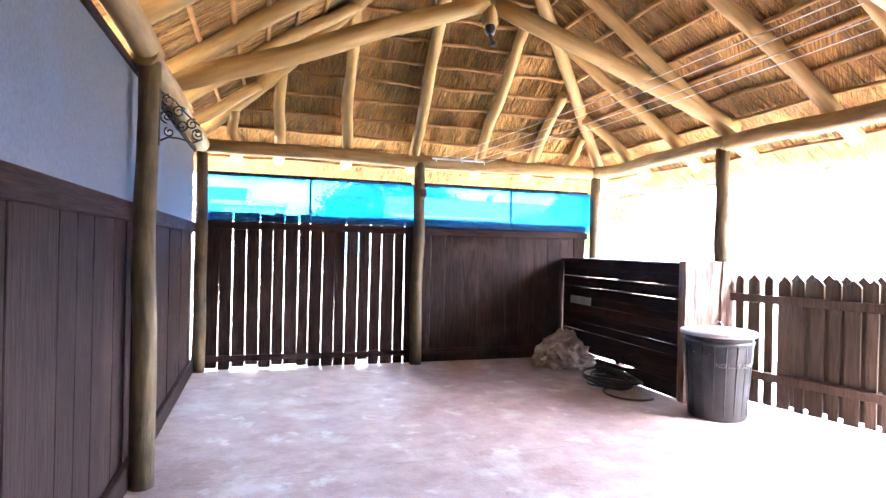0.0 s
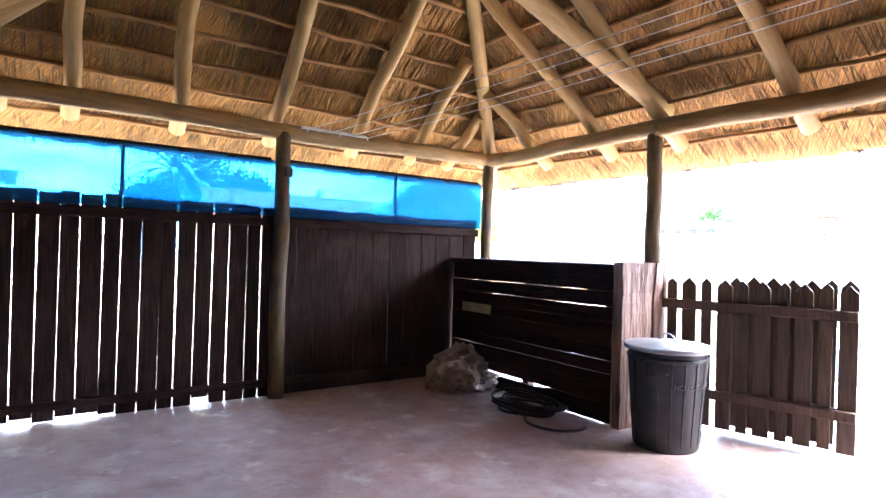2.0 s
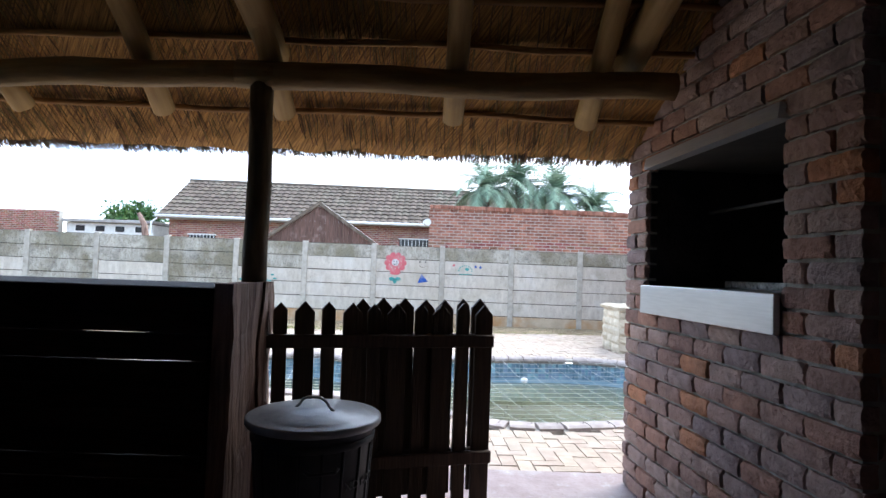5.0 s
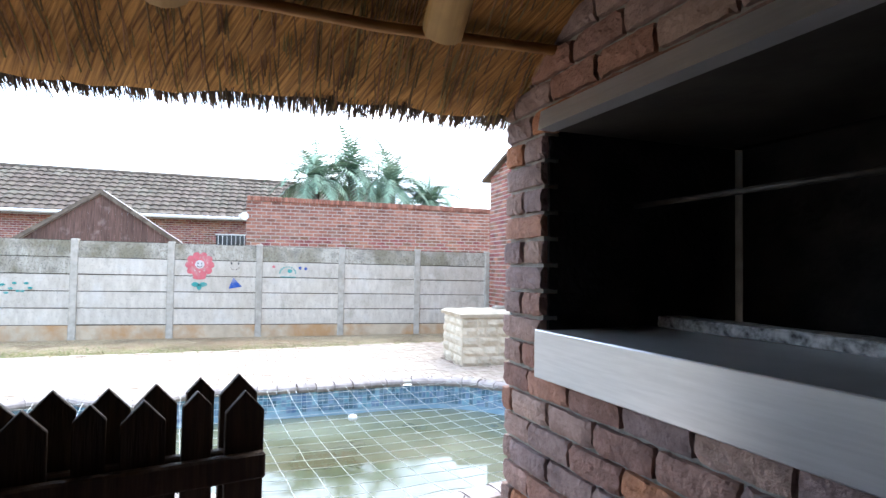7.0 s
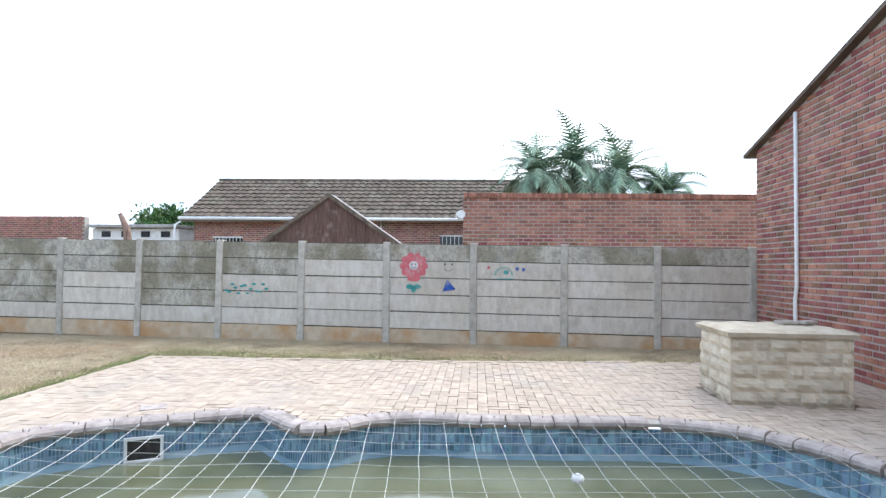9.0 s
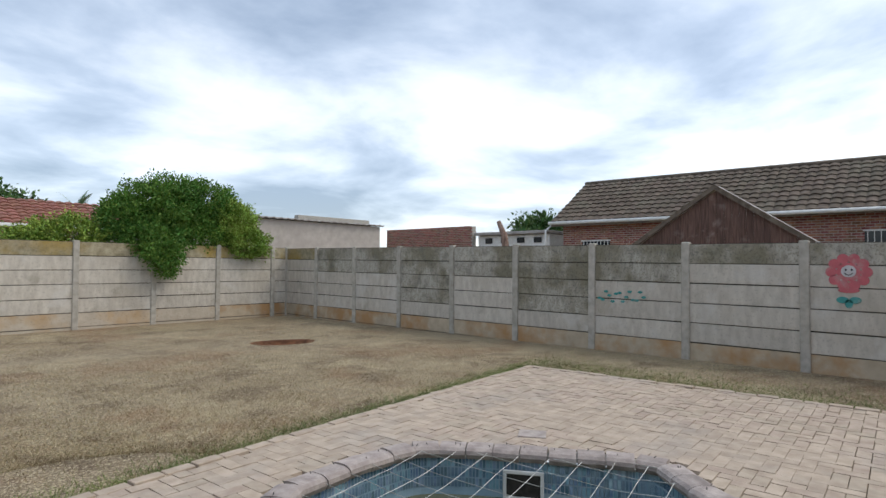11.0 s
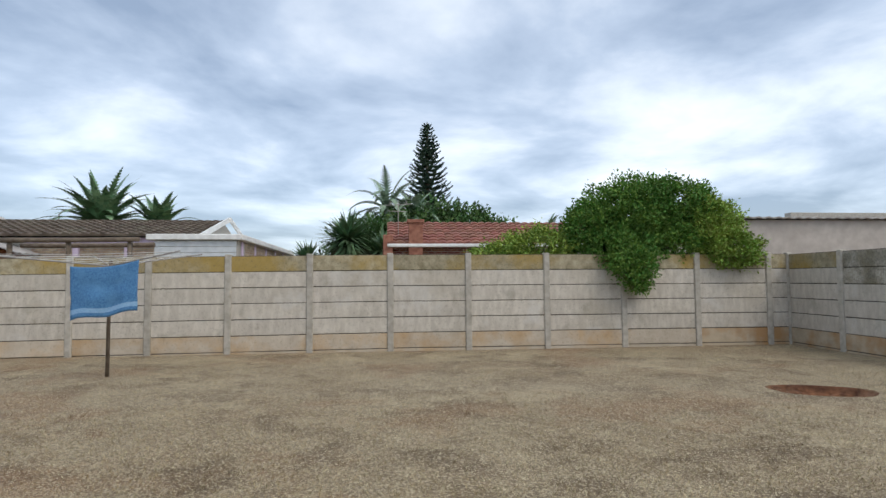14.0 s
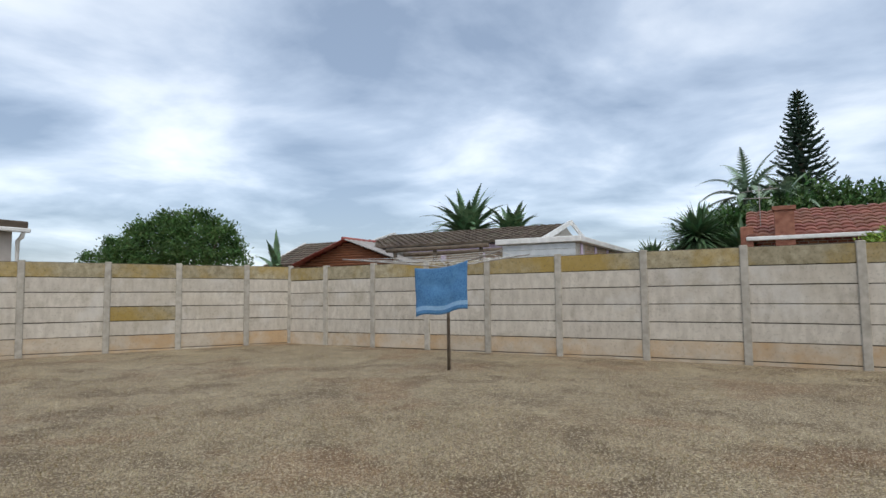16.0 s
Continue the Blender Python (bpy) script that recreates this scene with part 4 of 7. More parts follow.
PL = smooth_loop(POOL)
PIT = [(9.45 + (0.56 + .05 * math.sin(3 * a)) * math.cos(a) * .95 + .22 * math.sin(a), 6.66 + (0.36 + .05 * math.cos(2 * a)) * math.sin(a) - .25 * math.cos(a)) for a in [2 * math.pi * k / 24 for k in range(24)]]


def loop_verts(bm, loop, z):
    vs = [bm.verts.new((x, y, z)) for x, y in loop]
    return vs, [bm.edges.new((vs[i], vs[(i + 1) % len(vs)])) for i in range(len(vs))]


bm = B()
edges = []
for loop in (offset_loop(PL, 0.02), PIT, [(-400, -400), (400, -400), (400, 400), (-400, 400)]):
    edges += loop_verts(bm, loop, GZ)[1]
bmesh.ops.triangle_fill(bm, use_beauty=True, edges=edges)
structure("ground", bm, M["ground"], "dry patchy brown lawn with bare soil", "lawn")
M["red_soil"] = mat("dug_red_soil", (0.075, 0.032, 0.017), (0.25, 0.112, 0.056), 9, 0.95, 1.0, 40, (1, 1, 1), (0.28, 0.16, 0.095), 3, 0.6, 0.52)
bm = B()
rings = []
for f, dz in ((1.0, 0.0), (0.9, -0.09), (0.7, -0.13), (0.45, -0.15), (0.2, -0.16)):
    cx, cy = 9.45, 6.66
    rings.append([bm.verts.new((cx + (x - cx) * f, cy + (y - cy) * f, GZ + dz + (0.05 * noise.noise((x * 6, y * 6, f * 9)) if f < 1 else 0))) for x, y in PIT])
for a, b in zip(rings, rings[1:]):
    for k in range(24):
        bm.faces.new((a[k], a[(k + 1) % 24], b[(k + 1) % 24], b[k]))
bm.faces.new(rings[-1])
structure("dug_pit", bm, M["red_soil"], "shallow hole dug in red soil in the lawn", "hole")

# pool shell, waterline tiles, water
bm = B()
IN = PL
top = [bm.verts.new((x, y, GZ - .012)) for x, y in IN]
low = [bm.verts.new((x, y, GZ - 0.55)) for x, y in offset_loop(IN, -0.05)]
N = len(IN)
for k in range(N):
    bm.faces.new((top[k], top[(k + 1) % N], low[(k + 1) % N], low[k]))
bm.faces.new(low)
M["pool_blue"] = mat("pool_plaster", (0.20, 0.33, 0.42), (0.34, 0.48, 0.56), 5, 0.6, 0.2, 30, (1, 1, 1), (0.45, 0.52, 0.55), 1.4, 0.6, 0.5)
pool = structure("pool_shell", bm, M["pool_blue"], "empty-looking kidney pool lined in faded blue", "pool")
M["mosaic"] = mat("blue_mosaic_tile", (0.10, 0.20, 0.29), (0.26, 0.39, 0.48), 9, 0.25, 0.1, 40, (1, 1, 1), (0.42, 0.50, 0.54), 4, 0.6, 0.52, rand=0.35)
bm = B()
per, lens = 0.0, []
dense = smooth_loop(POOL, 14)
rng = random.Random(51)
for k in range(len(dense)):
    a, b = Vector((*dense[k], 0)), Vector((*dense[(k + 1) % len(dense)], 0))
    d = (b - a); ln = d.length; t = d.normalized()
    nrm = Vector((-t.y, t.x, 0))
    for r in range(3):
        z1 = GZ - .02 - r * .072
        q0, q1 = a + t * .004, b - t * .004
        off = nrm * (0.010 + .009 * r)
        vs = [bm.verts.new(p) for p in (Vector((q0.x, q0.y, z1 - .066)) + off, Vector((q1.x, q1.y, z1 - .066)) + off, Vector((q1.x, q1.y, z1)) + off, Vector((q0.x, q0.y, z1)) + off)]
        bm.faces.new(vs)
ob = part("waterline_tiles", bm, M["mosaic"], pool); tagged(ob, "blue mosaic waterline tiles", kind="stuff")
wm = bpy.data.materials.new("green_pool_water"); wm.use_nodes = True
nt, lk = wm.node_tree.nodes, wm.node_tree.links
bs = nt["Principled BSDF"]; bs.inputs["Roughness"].default_value = 0.04
nz = nt.new("ShaderNodeTexNoise"); nz.inputs["Scale"].default_value = 0.7; nz.inputs["Detail"].default_value = 5
lk.new(nt.new("ShaderNodeNewGeometry").outputs["Position"], nz.inputs["Vector"])
rp = nt.new("ShaderNodeValToRGB"); rp.color_ramp.elements[0].position = .35; rp.color_ramp.elements[0].color = (0.085, 0.09, 0.045, 1)
rp.color_ramp.elements[1].position = .68; rp.color_ramp.elements[1].color = (0.21, 0.22, 0.145, 1)
lk.new(nz.outputs[0], rp.inputs[0]); lk.new(rp.outputs[0], bs.inputs["Base Color"])
n2 = nt.new("ShaderNodeTexNoise"); n2.inputs["Scale"].default_value = 6
bp = nt.new("ShaderNodeBump"); bp.inputs["Strength"].default_value = .03; lk.new(n2.outputs[0], bp.inputs["Height"]); lk.new(bp.outputs[0], bs.inputs["Normal"])
M["water"] = wm
bm = B(); bm.faces.new([bm.verts.new((x, y, GZ - .29)) for x, y in offset_loop(IN, -0.02)])
structure("water", bm, M["water"], "murky green still pool water", "water")

# skimmer opening in the far pool wall
sk = thing("skimmer", (7.06, -0.19, -0.25), "white plastic pool skimmer mouth with a lid", "skimmer")
t = Vector((0.26, -0.46, 0)).normalized(); nn = Vector((-t.y * -1, t.x * -1, 0)) * -1
rot = Matrix(((t.x, -t.y, 0, 0), (t.y, t.x, 0, 0), (0, 0, 1, 0), (0, 0, 0, 1)))
bm = B()
for b in ((-.15, .15, -.012, .012, .09, .115), (-.15, .15, -.012, .012, -.10, -.075), (-.15, -.125, -.012, .012, -.075, .09), (.125, .15, -.012, .012, -.075, .09)):
    box(bm, *b, 0.003)
ob = part("skimmer_frame", bm, M["white"]); ob.parent = sk; ob.matrix_basis = Matrix.Translation((-.05, -.03, 0)) @ rot
bm = B(); box(bm, -.125, .125, .0, .01, -.075, .09); ob = part("skimmer_mouth", bm, M["iron"]); ob.parent = sk; ob.matrix_basis = Matrix.Translation((-.05, -.03, 0)) @ rot

bm = B(); box(bm, 7.33, 7.56, -.12, .08, -.03, -.014, .004)
for v in bm.verts:
    v.co = Matrix.Rotation(radians(-60), 3, "Z") @ (v.co - Vector((7.45, -.02, 0))) + Vector((7.52, 0.02, 0))
part("skimmer_lid", bm, M["coping"], sk, "pale square lid set in the paving")

# ---- precast concrete boundary walls ----
rng = random.Random(61)
PANEL = {}


def panel_mesh(ln, seed):
    bm = B(); box(bm, -ln / 2, ln / 2, -.028, .028, .008, .300, 0.004)
    slab = set(bm.faces)
    box(bm, -ln / 2, ln / 2, -.012, .012, -.003, .31)
    # the joint strip takes the dark colour that stands for shade
    for f in set(bm.faces) - slab:
        f.material_index = 1
    r = random.Random(seed)
    for v in bm.verts:
        v.co.z += r.uniform(-.002, .002)
    me = mesh("panel", bm, M["precast"])
    me.materials.append(M["joint_shade"])
    return me


def post_mesh(h):
    bm = B(); box(bm, -.062, .062, -.06, .06, -.3, h, 0.012)
    return mesh("fence_post", bm, M["precast_post"])


PPOST = [post_mesh(1.86)]


def stain(name, i, r):
    """The weathering of one panel: lichen at the top, mould under trees, red soil splashed at the foot."""
    if name == "wall_east" and 7 <= i <= 12 and r < (4 if i in (8, 10) else 2):
        return M["precast_mould"]
    if r == 0:
        return M["precast_top"] if name != "wall_east" or i > 10 else M["precast_mould"]
    if name == "wall_west" and r == 3 and i == 2:
        return M["precast_top"]
    if r >= 5:
        return M["precast_foot"] if name == "wall_east" or (name == "wall_north" and i < 2) else M["precast_low"]
    return M["precast"]


def precast(name, pts, tops, label):
    wall = tagged(new(name), label, "wall", kind="structure")
    for i, (p, zt) in enumerate(zip(pts, tops)):
        p = Vector((*p, 0))
        nx = Vector((*pts[min(i + 1, len(pts) - 1)], 0)) - Vector((*pts[max(i - 1, 0)], 0))
        ang = math.atan2(nx.y, nx.x)
        piece("fence_post", PPOST[0], wall, Matrix.Translation((p.x, p.y, zt - 1.86)) @ Matrix.Rotation(ang + rng.uniform(-.01, .01), 4, "Z") @ Matrix.Rotation(rng.uniform(-.008, .008), 4, "Y"))
    for i in range(len(pts) - 1):
        a, b = Vector((*pts[i], 0)), Vector((*pts[i + 1], 0))
        ln = (b - a).length
        key = round(ln, 1)
        if key not in PANEL:
            PANEL[key] = [panel_mesh(key - .02, 80 + q) for q in range(3)]
        mid = (a + b) / 2
        ang = math.atan2((b - a).y, (b - a).x)
        sl = math.atan2(tops[i + 1] - tops[i], ln)
        zt = (tops[i] + tops[i + 1]) / 2 - 0.03
        for r in range(7):
            z = zt - .308 * (r + 1)
            if z < -.5:
                continue
            ob = piece("panel", PANEL[key][rng.randrange(3)], wall, Matrix.Translation((mid.x, mid.y, z + rng.uniform(-.002, .002))) @ Matrix.Rotation(ang, 4, "Z") @ Matrix.Rotation(-sl + rng.uniform(-.003, .003), 4, "Y") @ Matrix.Translation((0, rng.uniform(-.006, .006), 0)) @ Matrix.Diagonal((ln / key, 1, 1, 1)))
            ob.material_slots[0].link = "OBJECT"
            ob.material_slots[0].material = stain(name, i, r)
    return wall


XF, YG = 12.72, 11.53
fy = [-10.7, -9.1, -7.52, -5.92, -4.32, -2.72, -1.13, 0.48, 2.08, 3.69, 5.30, 6.91, 8.51, 10.1, YG]
precast("wall_east", [(XF, y) for y in fy], [1.73 + (y + 6) / 17.5 * 0.14 for y in fy], "weathered grey precast concrete panel wall with faded drawings")
gx = [XF, 12.24, 10.65, 9.06, 7.44, 5.83, 4.27, 2.70, 1.15, -0.32, -1.73, -3.15, -4.51, -5.68]
precast("wall_north", [(x, YG) for x in gx], [1.88 - max(0, 4 - x) * 0.008 + (0.0 if x > 3 else 0) for x in gx], "grey precast concrete panel wall with mossy yellow top edge")
kk = [(-5.68, YG), (-6.22, 10.65), (-6.96, 9.38), (-7.66, 8.18), (-8.40, 6.90), (-9.2, 5.5), (-10.0, 4.1), (-10.8, 2.7), (-11.6, 1.3), (-12.4, -.1)]
precast("wall_west", kk, [1.84 + 0.012 * i for i in range(len(kk))], "grey precast concrete panel wall with yellow lichen stains")


def leaf_mat(name, c1, c2, rough=0.5):
    m = mat(name, c1, c2, 1.5, rough, 0, rand=0.35)
    m.node_tree.nodes["Principled BSDF"].inputs["Specular IOR Level"].default_value = 0.3
    return m


M["leaf"] = leaf_mat("dark_green_leaf", (0.0633, 0.151, 0.022), (0.121, 0.243, 0.04), 0.62)
M["leaf_light"] = leaf_mat("yellow_green_leaf", (0.162, 0.26, 0.0408), (0.284, 0.39, 0.072), 0.62)
M["leaf_far"] = leaf_mat("deep_green_leaf", (0.0432, 0.101, 0.027), (0.0878, 0.169, 0.0459))
M["palm"] = leaf_mat("palm_leaf", (0.065, 0.135, 0.065), (0.15, 0.24, 0.12))
M["queen_palm"] = leaf_mat("grey_green_palm_leaf", (0.13, 0.205, 0.135), (0.25, 0.34, 0.235), 0.65)
M["pine"] = leaf_mat("pine_needle", (0.018, 0.042, 0.026), (0.040, 0.075, 0.042))
M["bark"] = mat("grey_bark", (0.10, 0.075, 0.055), (0.20, 0.16, 0.12), 9, 0.9, 0.7, 30)
M["straw"] = leaf_mat("dry_grass_blade", (0.30, 0.235, 0.125), (0.50, 0.41, 0.25), 0.8)
M["clipping"] = leaf_mat("bleached_grass_clipping", (0.42, 0.35, 0.21), (0.66, 0.57, 0.39), 0.8)
M["green_grass"] = leaf_mat("green_grass_blade", (0.10, 0.155, 0.04), (0.20, 0.255, 0.08), 0.8)
patches(M["straw"], *[(a, b, c, tuple(q * 1.25 for q in d), e * .8, f) for a, b, c, d, e, f in LAWN])
M["rope"] = mat("white_cord", (0.62, 0.62, 0.58), (0.75, 0.75, 0.72), 40, 0.8, 0)
M["towel"] = mat("blue_terry_towel", (0.055, 0.17, 0.36), (0.10, 0.26, 0.48), 45, 0.95, 0.7, 220, (1, 1, 1), (0.13, 0.32, 0.56), 3, 0.5, 0.5)
M["towel_band"] = mat("pale_blue_towel_band", (0.20, 0.38, 0.58), (0.28, 0.46, 0.66), 45, 0.95, 0.5, 220)
M["stone"] = mat("cream_split_stone", (0.50, 0.42, 0.30), (0.66, 0.58, 0.45), 7, 0.9, 0.8, 26, (1, 1, 1), (0.42, 0.33, 0.22), 3, 0.4, 0.54, rand=0.12)
M["sack"] = mat("woven_plastic_sack", (0.17, 0.14, 0.12), (0.36, 0.31, 0.275), 18, 0.6, 0.4, 120, (1, 1, 1), (0.15, 0.11, 0.09), 9, 0.5, 0.54)
M["hose"] = mat("black_hose", (0.012, 0.013, 0.015), (0.03, 0.032, 0.035), 20, 0.5, 0.1, 60)
M["red_sheet"] = mat("red_painted_sheet", (0.27, 0.055, 0.045), (0.42, 0.12, 0.10), 4, 0.6, 0.3, 20, (1, 1, 1), (0.45, 0.30, 0.27), 1.5, 0.5, 0.54)
M["grey_sheet"] = mat("grey_fibre_sheet", (0.27, 0.25, 0.235), (0.40, 0.38, 0.36), 4, 0.85, 0.3, 20, (1, 1, 1), (0.20, 0.18, 0.165), 1.5, 0.5, 0.54)
M["hut_log"] = mat("varnished_half_log", (0.16, 0.055, 0.025), (0.28, 0.11, 0.055), 4, 0.55, 0.4, 12, (1, 8, 8))
M["lilac"] = mat("lilac_paint", (0.52, 0.42, 0.56), (0.62, 0.52, 0.65), 4, 0.8, 0.1, 40)
M["tan_brick"] = mat("tan_face_brick", (0.34, 0.24, 0.16), (0.50, 0.38, 0.27), 6, 0.85, 0.4, 40, rand=0.2)
M["siding"] = mat("pale_grey_siding", (0.52, 0.56, 0.58), (0.64, 0.67, 0.69), 4, 0.6, 0.1, 40)
M["glass"] = mat("dark_window_glass", (0.02, 0.022, 0.025), (0.04, 0.045, 0.05), 3, 0.08, 0)


def flat(name, c):
    return mat(name, tuple(q * .82 for q in c), c, 9, 0.9, 0.2, 70, (1, 1, 1), (0.46, 0.43, 0.39), 5, 0.55, 0.53)


# ---- paving, coping, safety net ----
EDGE = [(2.95, 1.16), (5.07, 1.36), (7.0, 1.55), (10.30, 1.80), (10.36, 0.5), (10.5, -2.1), (10.75, -4.2), (11.0, -5.1), (11.0, -11.0), (2.95, -11.0)]
RING = offset_loop(PL, 0.15)


def inside(loop, x, y):
    c = False
    for i in range(len(loop)):
        (x1, y1), (x2, y2) = loop[i - 1], loop[i]
        if (y1 > y) != (y2 > y) and x < (x2 - x1) * (y - y1) / (y2 - y1) + x1:
            c = not c
    return c


bm = B()
edges = []
for loop in (RING, EDGE):
    edges += loop_verts(bm, loop, GZ + .006)[1]
bmesh.ops.triangle_fill(bm, use_beauty=True, edges=edges)
paving = structure("pavement", bm, M["sand"], "herringbone clay brick paving round the pool", "paving")
rng = random.Random(71)
vs, fs, near = [], [], []
W = 0.1005
hb = B(); box(hb, -.0998, .0998, -.0494, .0494, -.03, 0, .0026); PV = mesh("paver", hb, M["paver"])
ca, sa = math.cos(radians(2.5)), math.sin(radians(2.5))
for j in range(-120, 40):
    for i in range(-20, 110):
        k = (i - j) % 4
        if k not in (0, 3):
            continue
        u, v, turned = ((i + 1) * W, (j + .5) * W, False) if k == 0 else ((i + .5) * W, (j + 1) * W, True)
        x, y = 2.95 + ca * u - sa * v, ca * v + sa * u
        if not (2.9 < x < 11.1 and -10.2 < y < 1.9) or not inside(EDGE, x, y) or inside(RING, x, y):
            continue
        if 8.4 < x < 9.5 and -6.8 < y < -5.5:
            continue
        z = GZ + .036 + rng.uniform(-.003, .003) + 0.006 * noise.noise((x * .7, y * .7, 0))
        rot = radians(2.5) + (math.pi / 2 if turned else 0) + rng.gauss(0, .012)
        if (5.2 < x < 7.6 and y > .85) or (7.75 < x < 8.7 and -2.0 < y < 0.9):
            near.append((x, y, z, rot))
            continue
        c, s = math.cos(rot), math.sin(rot)
        b = len(vs)
        tx, ty = rng.gauss(0, .012), rng.gauss(0, .02)
        for hx, hy, zz in ((.0998, .0494, -.03), (.0972, .0468, 0)):
            for a, q in ((-1, -1), (1, -1), (1, 1), (-1, 1)):
                vs.append((x + c * hx * a - s * hy * q, y + s * hx * a + c * hy * q, z + zz + tx * hx * a + ty * hy * q))
        fs += [(b + 4, b + 5, b + 6, b + 7)] + [(b + q, b + (q + 1) % 4, b + 4 + (q + 1) % 4, b + 4 + q) for q in range(4)]
me = bpy.data.meshes.new("paver_field"); me.from_pydata(vs, [], fs); me.materials.append(M["paver"])
ob = new("paver_field", me); ob.parent = paving; tagged(ob, kind="stuff")
for x, y, z, r in near[:300]:
    piece("paver", PV, paving, Matrix.Translation((x, y, z)) @ Matrix.Rotation(r, 4, "Z") @ Matrix.Rotation(rng.gauss(0, .012), 4, "X"))
# soldier course along the lawn edge
cs = B(); box(cs, -.0485, .0485, -.1, .1, -.05, 0, .005); SOLD = mesh("edge_paver", cs, M["paver"])
for (ax, ay), (bx, by) in zip(EDGE[:7], EDGE[1:8]):
    a, b = Vector((ax, ay, 0)), Vector((bx, by, 0)); n = int((b - a).length / .205)
    ang = math.atan2((b - a).y, (b - a).x)
    for i in range(n):
        p = a.lerp(b, (i + .5) / n)
        piece("edge_paver", SOLD, paving, Matrix.Translation((p.x, p.y, GZ + .044 + rng.uniform(-.006, .006))) @ Matrix.Rotation(ang + math.pi / 2 + rng.gauss(0, .02), 4, "Z"))

# bullnose coping bricks round the pool
def coping_mesh(w):
    bm = B()
    prof = [(-.03, -.075), (-.052, -.04), (-.045, -.012), (-.02, 0.006), (.02, .014), (.11, .012), (.145, .0), (.145, -.075)]
    a = [bm.verts.new((-w / 2, u, v)) for u, v in prof]; b = [bm.verts.new((w / 2, u * 1.0, v)) for u, v in prof]
    for i in range(8):
        bm.faces.new((a[i], b[i], b[(i + 1) % 8], a[(i + 1) % 8]))
    bm.faces.new(a[::-1]); bm.faces.new(b)
    return mesh("coping_brick", bm, M["coping"])


bm = B()
la, lb_ = [[bm.verts.new((x, y, -.056)) for x, y in offset_loop(PL, d)] for d in (-.012, .15)]
for k in range(len(PL)):
    bm.faces.new((la[k], la[(k + 1) % len(PL)], lb_[(k + 1) % len(PL)], lb_[k]))
ob = part("coping_bed", bm, M["mortar"], pool); ob.modifiers.new("t", "SOLIDIFY").thickness = .03
CP = coping_mesh(.196)
fine = smooth_loop(POOL, 40)
acc = 0.0
area = sum(a[0] * b[1] - b[0] * a[1] for a, b in zip(fine, fine[1:] + fine[:1]))
sg = 1 if area > 0 else -1
for i in range(len(fine)):
    a, b = Vector((*fine[i - 1], 0)), Vector((*fine[i], 0))
    acc += (b - a).length
    if acc >= .2:
        acc = 0
        t = (b - a).normalized()
        out = Vector((sg * t.y, -sg * t.x, 0))
        m = Matrix(((-t.x * sg, out.x, 0, b.x), (-t.y * sg, out.y, 0, b.y), (0, 0, 1, -.004 + rng.uniform(-.004, .004)), (0, 0, 0, 1)))
        piece("coping_brick", CP, pool, m @ Matrix.Rotation(rng.gauss(0, .015), 4, "Z"))

NETL = offset_loop(PL, 0.10)
net = B()
hooks = B()
cx, cy = 6.1, -2.7


def net_z(x, y):
    best = min((x - a) ** 2 + (y - b) ** 2 for a, b in PL[::3]) ** .5
    return -.012 - (0.13 * (1 - math.exp(-best / .7)) if inside(PL, x, y) else 0)


for fam, ang in ((0, radians(8)), (1, radians(97))):
    d = Vector((math.cos(ang), math.sin(ang), 0)); nrm = Vector((-d.y, d.x, 0))
    for q in range(-22, 23):
        run = []
        for s in range(-40, 41):
            p = Vector((cx, cy, 0)) + nrm * (q * .215 + .012 * noise.noise((q, s * .3, fam))) + d * (s * .11)
            if inside(NETL, p.x, p.y):
                run.append(Vector((p.x, p.y, net_z(p.x, p.y))))
            else:
                if len(run) > 2:
                    tube(net, run, .0023, 3, cap=False)
                    for e in (run[0], run[-1]):
                        tube(hooks, [(e.x, e.y, -.005), (e.x + rng.uniform(-.02, .02), e.y + rng.uniform(-.02, .02), .022)], .003, 4)
                run = []
        if len(run) > 2:
            tube(net, run, .0023, 3, cap=False)
pn = thing("pool_net", (cx, cy, -.05), "white cord safety net stretched over the pool", "pool net")
part("netting", net, M["rope"], pn)
ob = part("net_hooks", hooks, M["iron"], pn); tagged(ob, "black plastic hooks", kind="stuff")
for x, y in ((6.45, -3.75), (5.35, -2.25)):
    fl = thing("net_float", (x, y, net_z(x, y)), "small white plastic float on the pool net", "float", "floats on the pool net")
    bm = B(); bmesh.ops.create_uvsphere(bm, u_segments=14, v_segments=9, radius=.045)
    for v in bm.verts:
        v.co.z *= .8
    ob = part("ball", bm, M["white"]); ob.parent = fl
    bm = B(); lathe(bm, [(.012, .028), (.022, .036), (.026, .034)], 12); ob = part("grommet", bm, M["iron"]); ob.parent = fl

# ---- lawn blades ----
def blades(name, count, region, material, h0, h1, label, lie=0.0):
    vs, fs = [], []
    while len(fs) < count:
        x, y = region()
        if inside(EDGE, x, y) or (9.0 < x < 9.95 and 6.25 < y < 7.05) or (x < 2.95 and -8 < y < .3 and x > -2.4):
            continue
        b = len(vs); a = rng.uniform(0, 6.28); h = rng.uniform(h0, h1); w = rng.uniform(.0016, .0036)
        lx, ly = rng.gauss(0, h * .8 + lie), rng.gauss(0, h * .8 + lie)
        vs += [(x - math.cos(a) * w, y - math.sin(a) * w, GZ - .002), (x + math.cos(a) * w, y + math.sin(a) * w, GZ - .002), (x + lx, y + ly, GZ + h)]
        fs.append((b, b + 1, b + 2))
    me = bpy.data.meshes.new(name); me.from_pydata(vs, [], fs); me.materials.append(material)
    return tagged(new(name, me), label, "grass", kind="stuff")


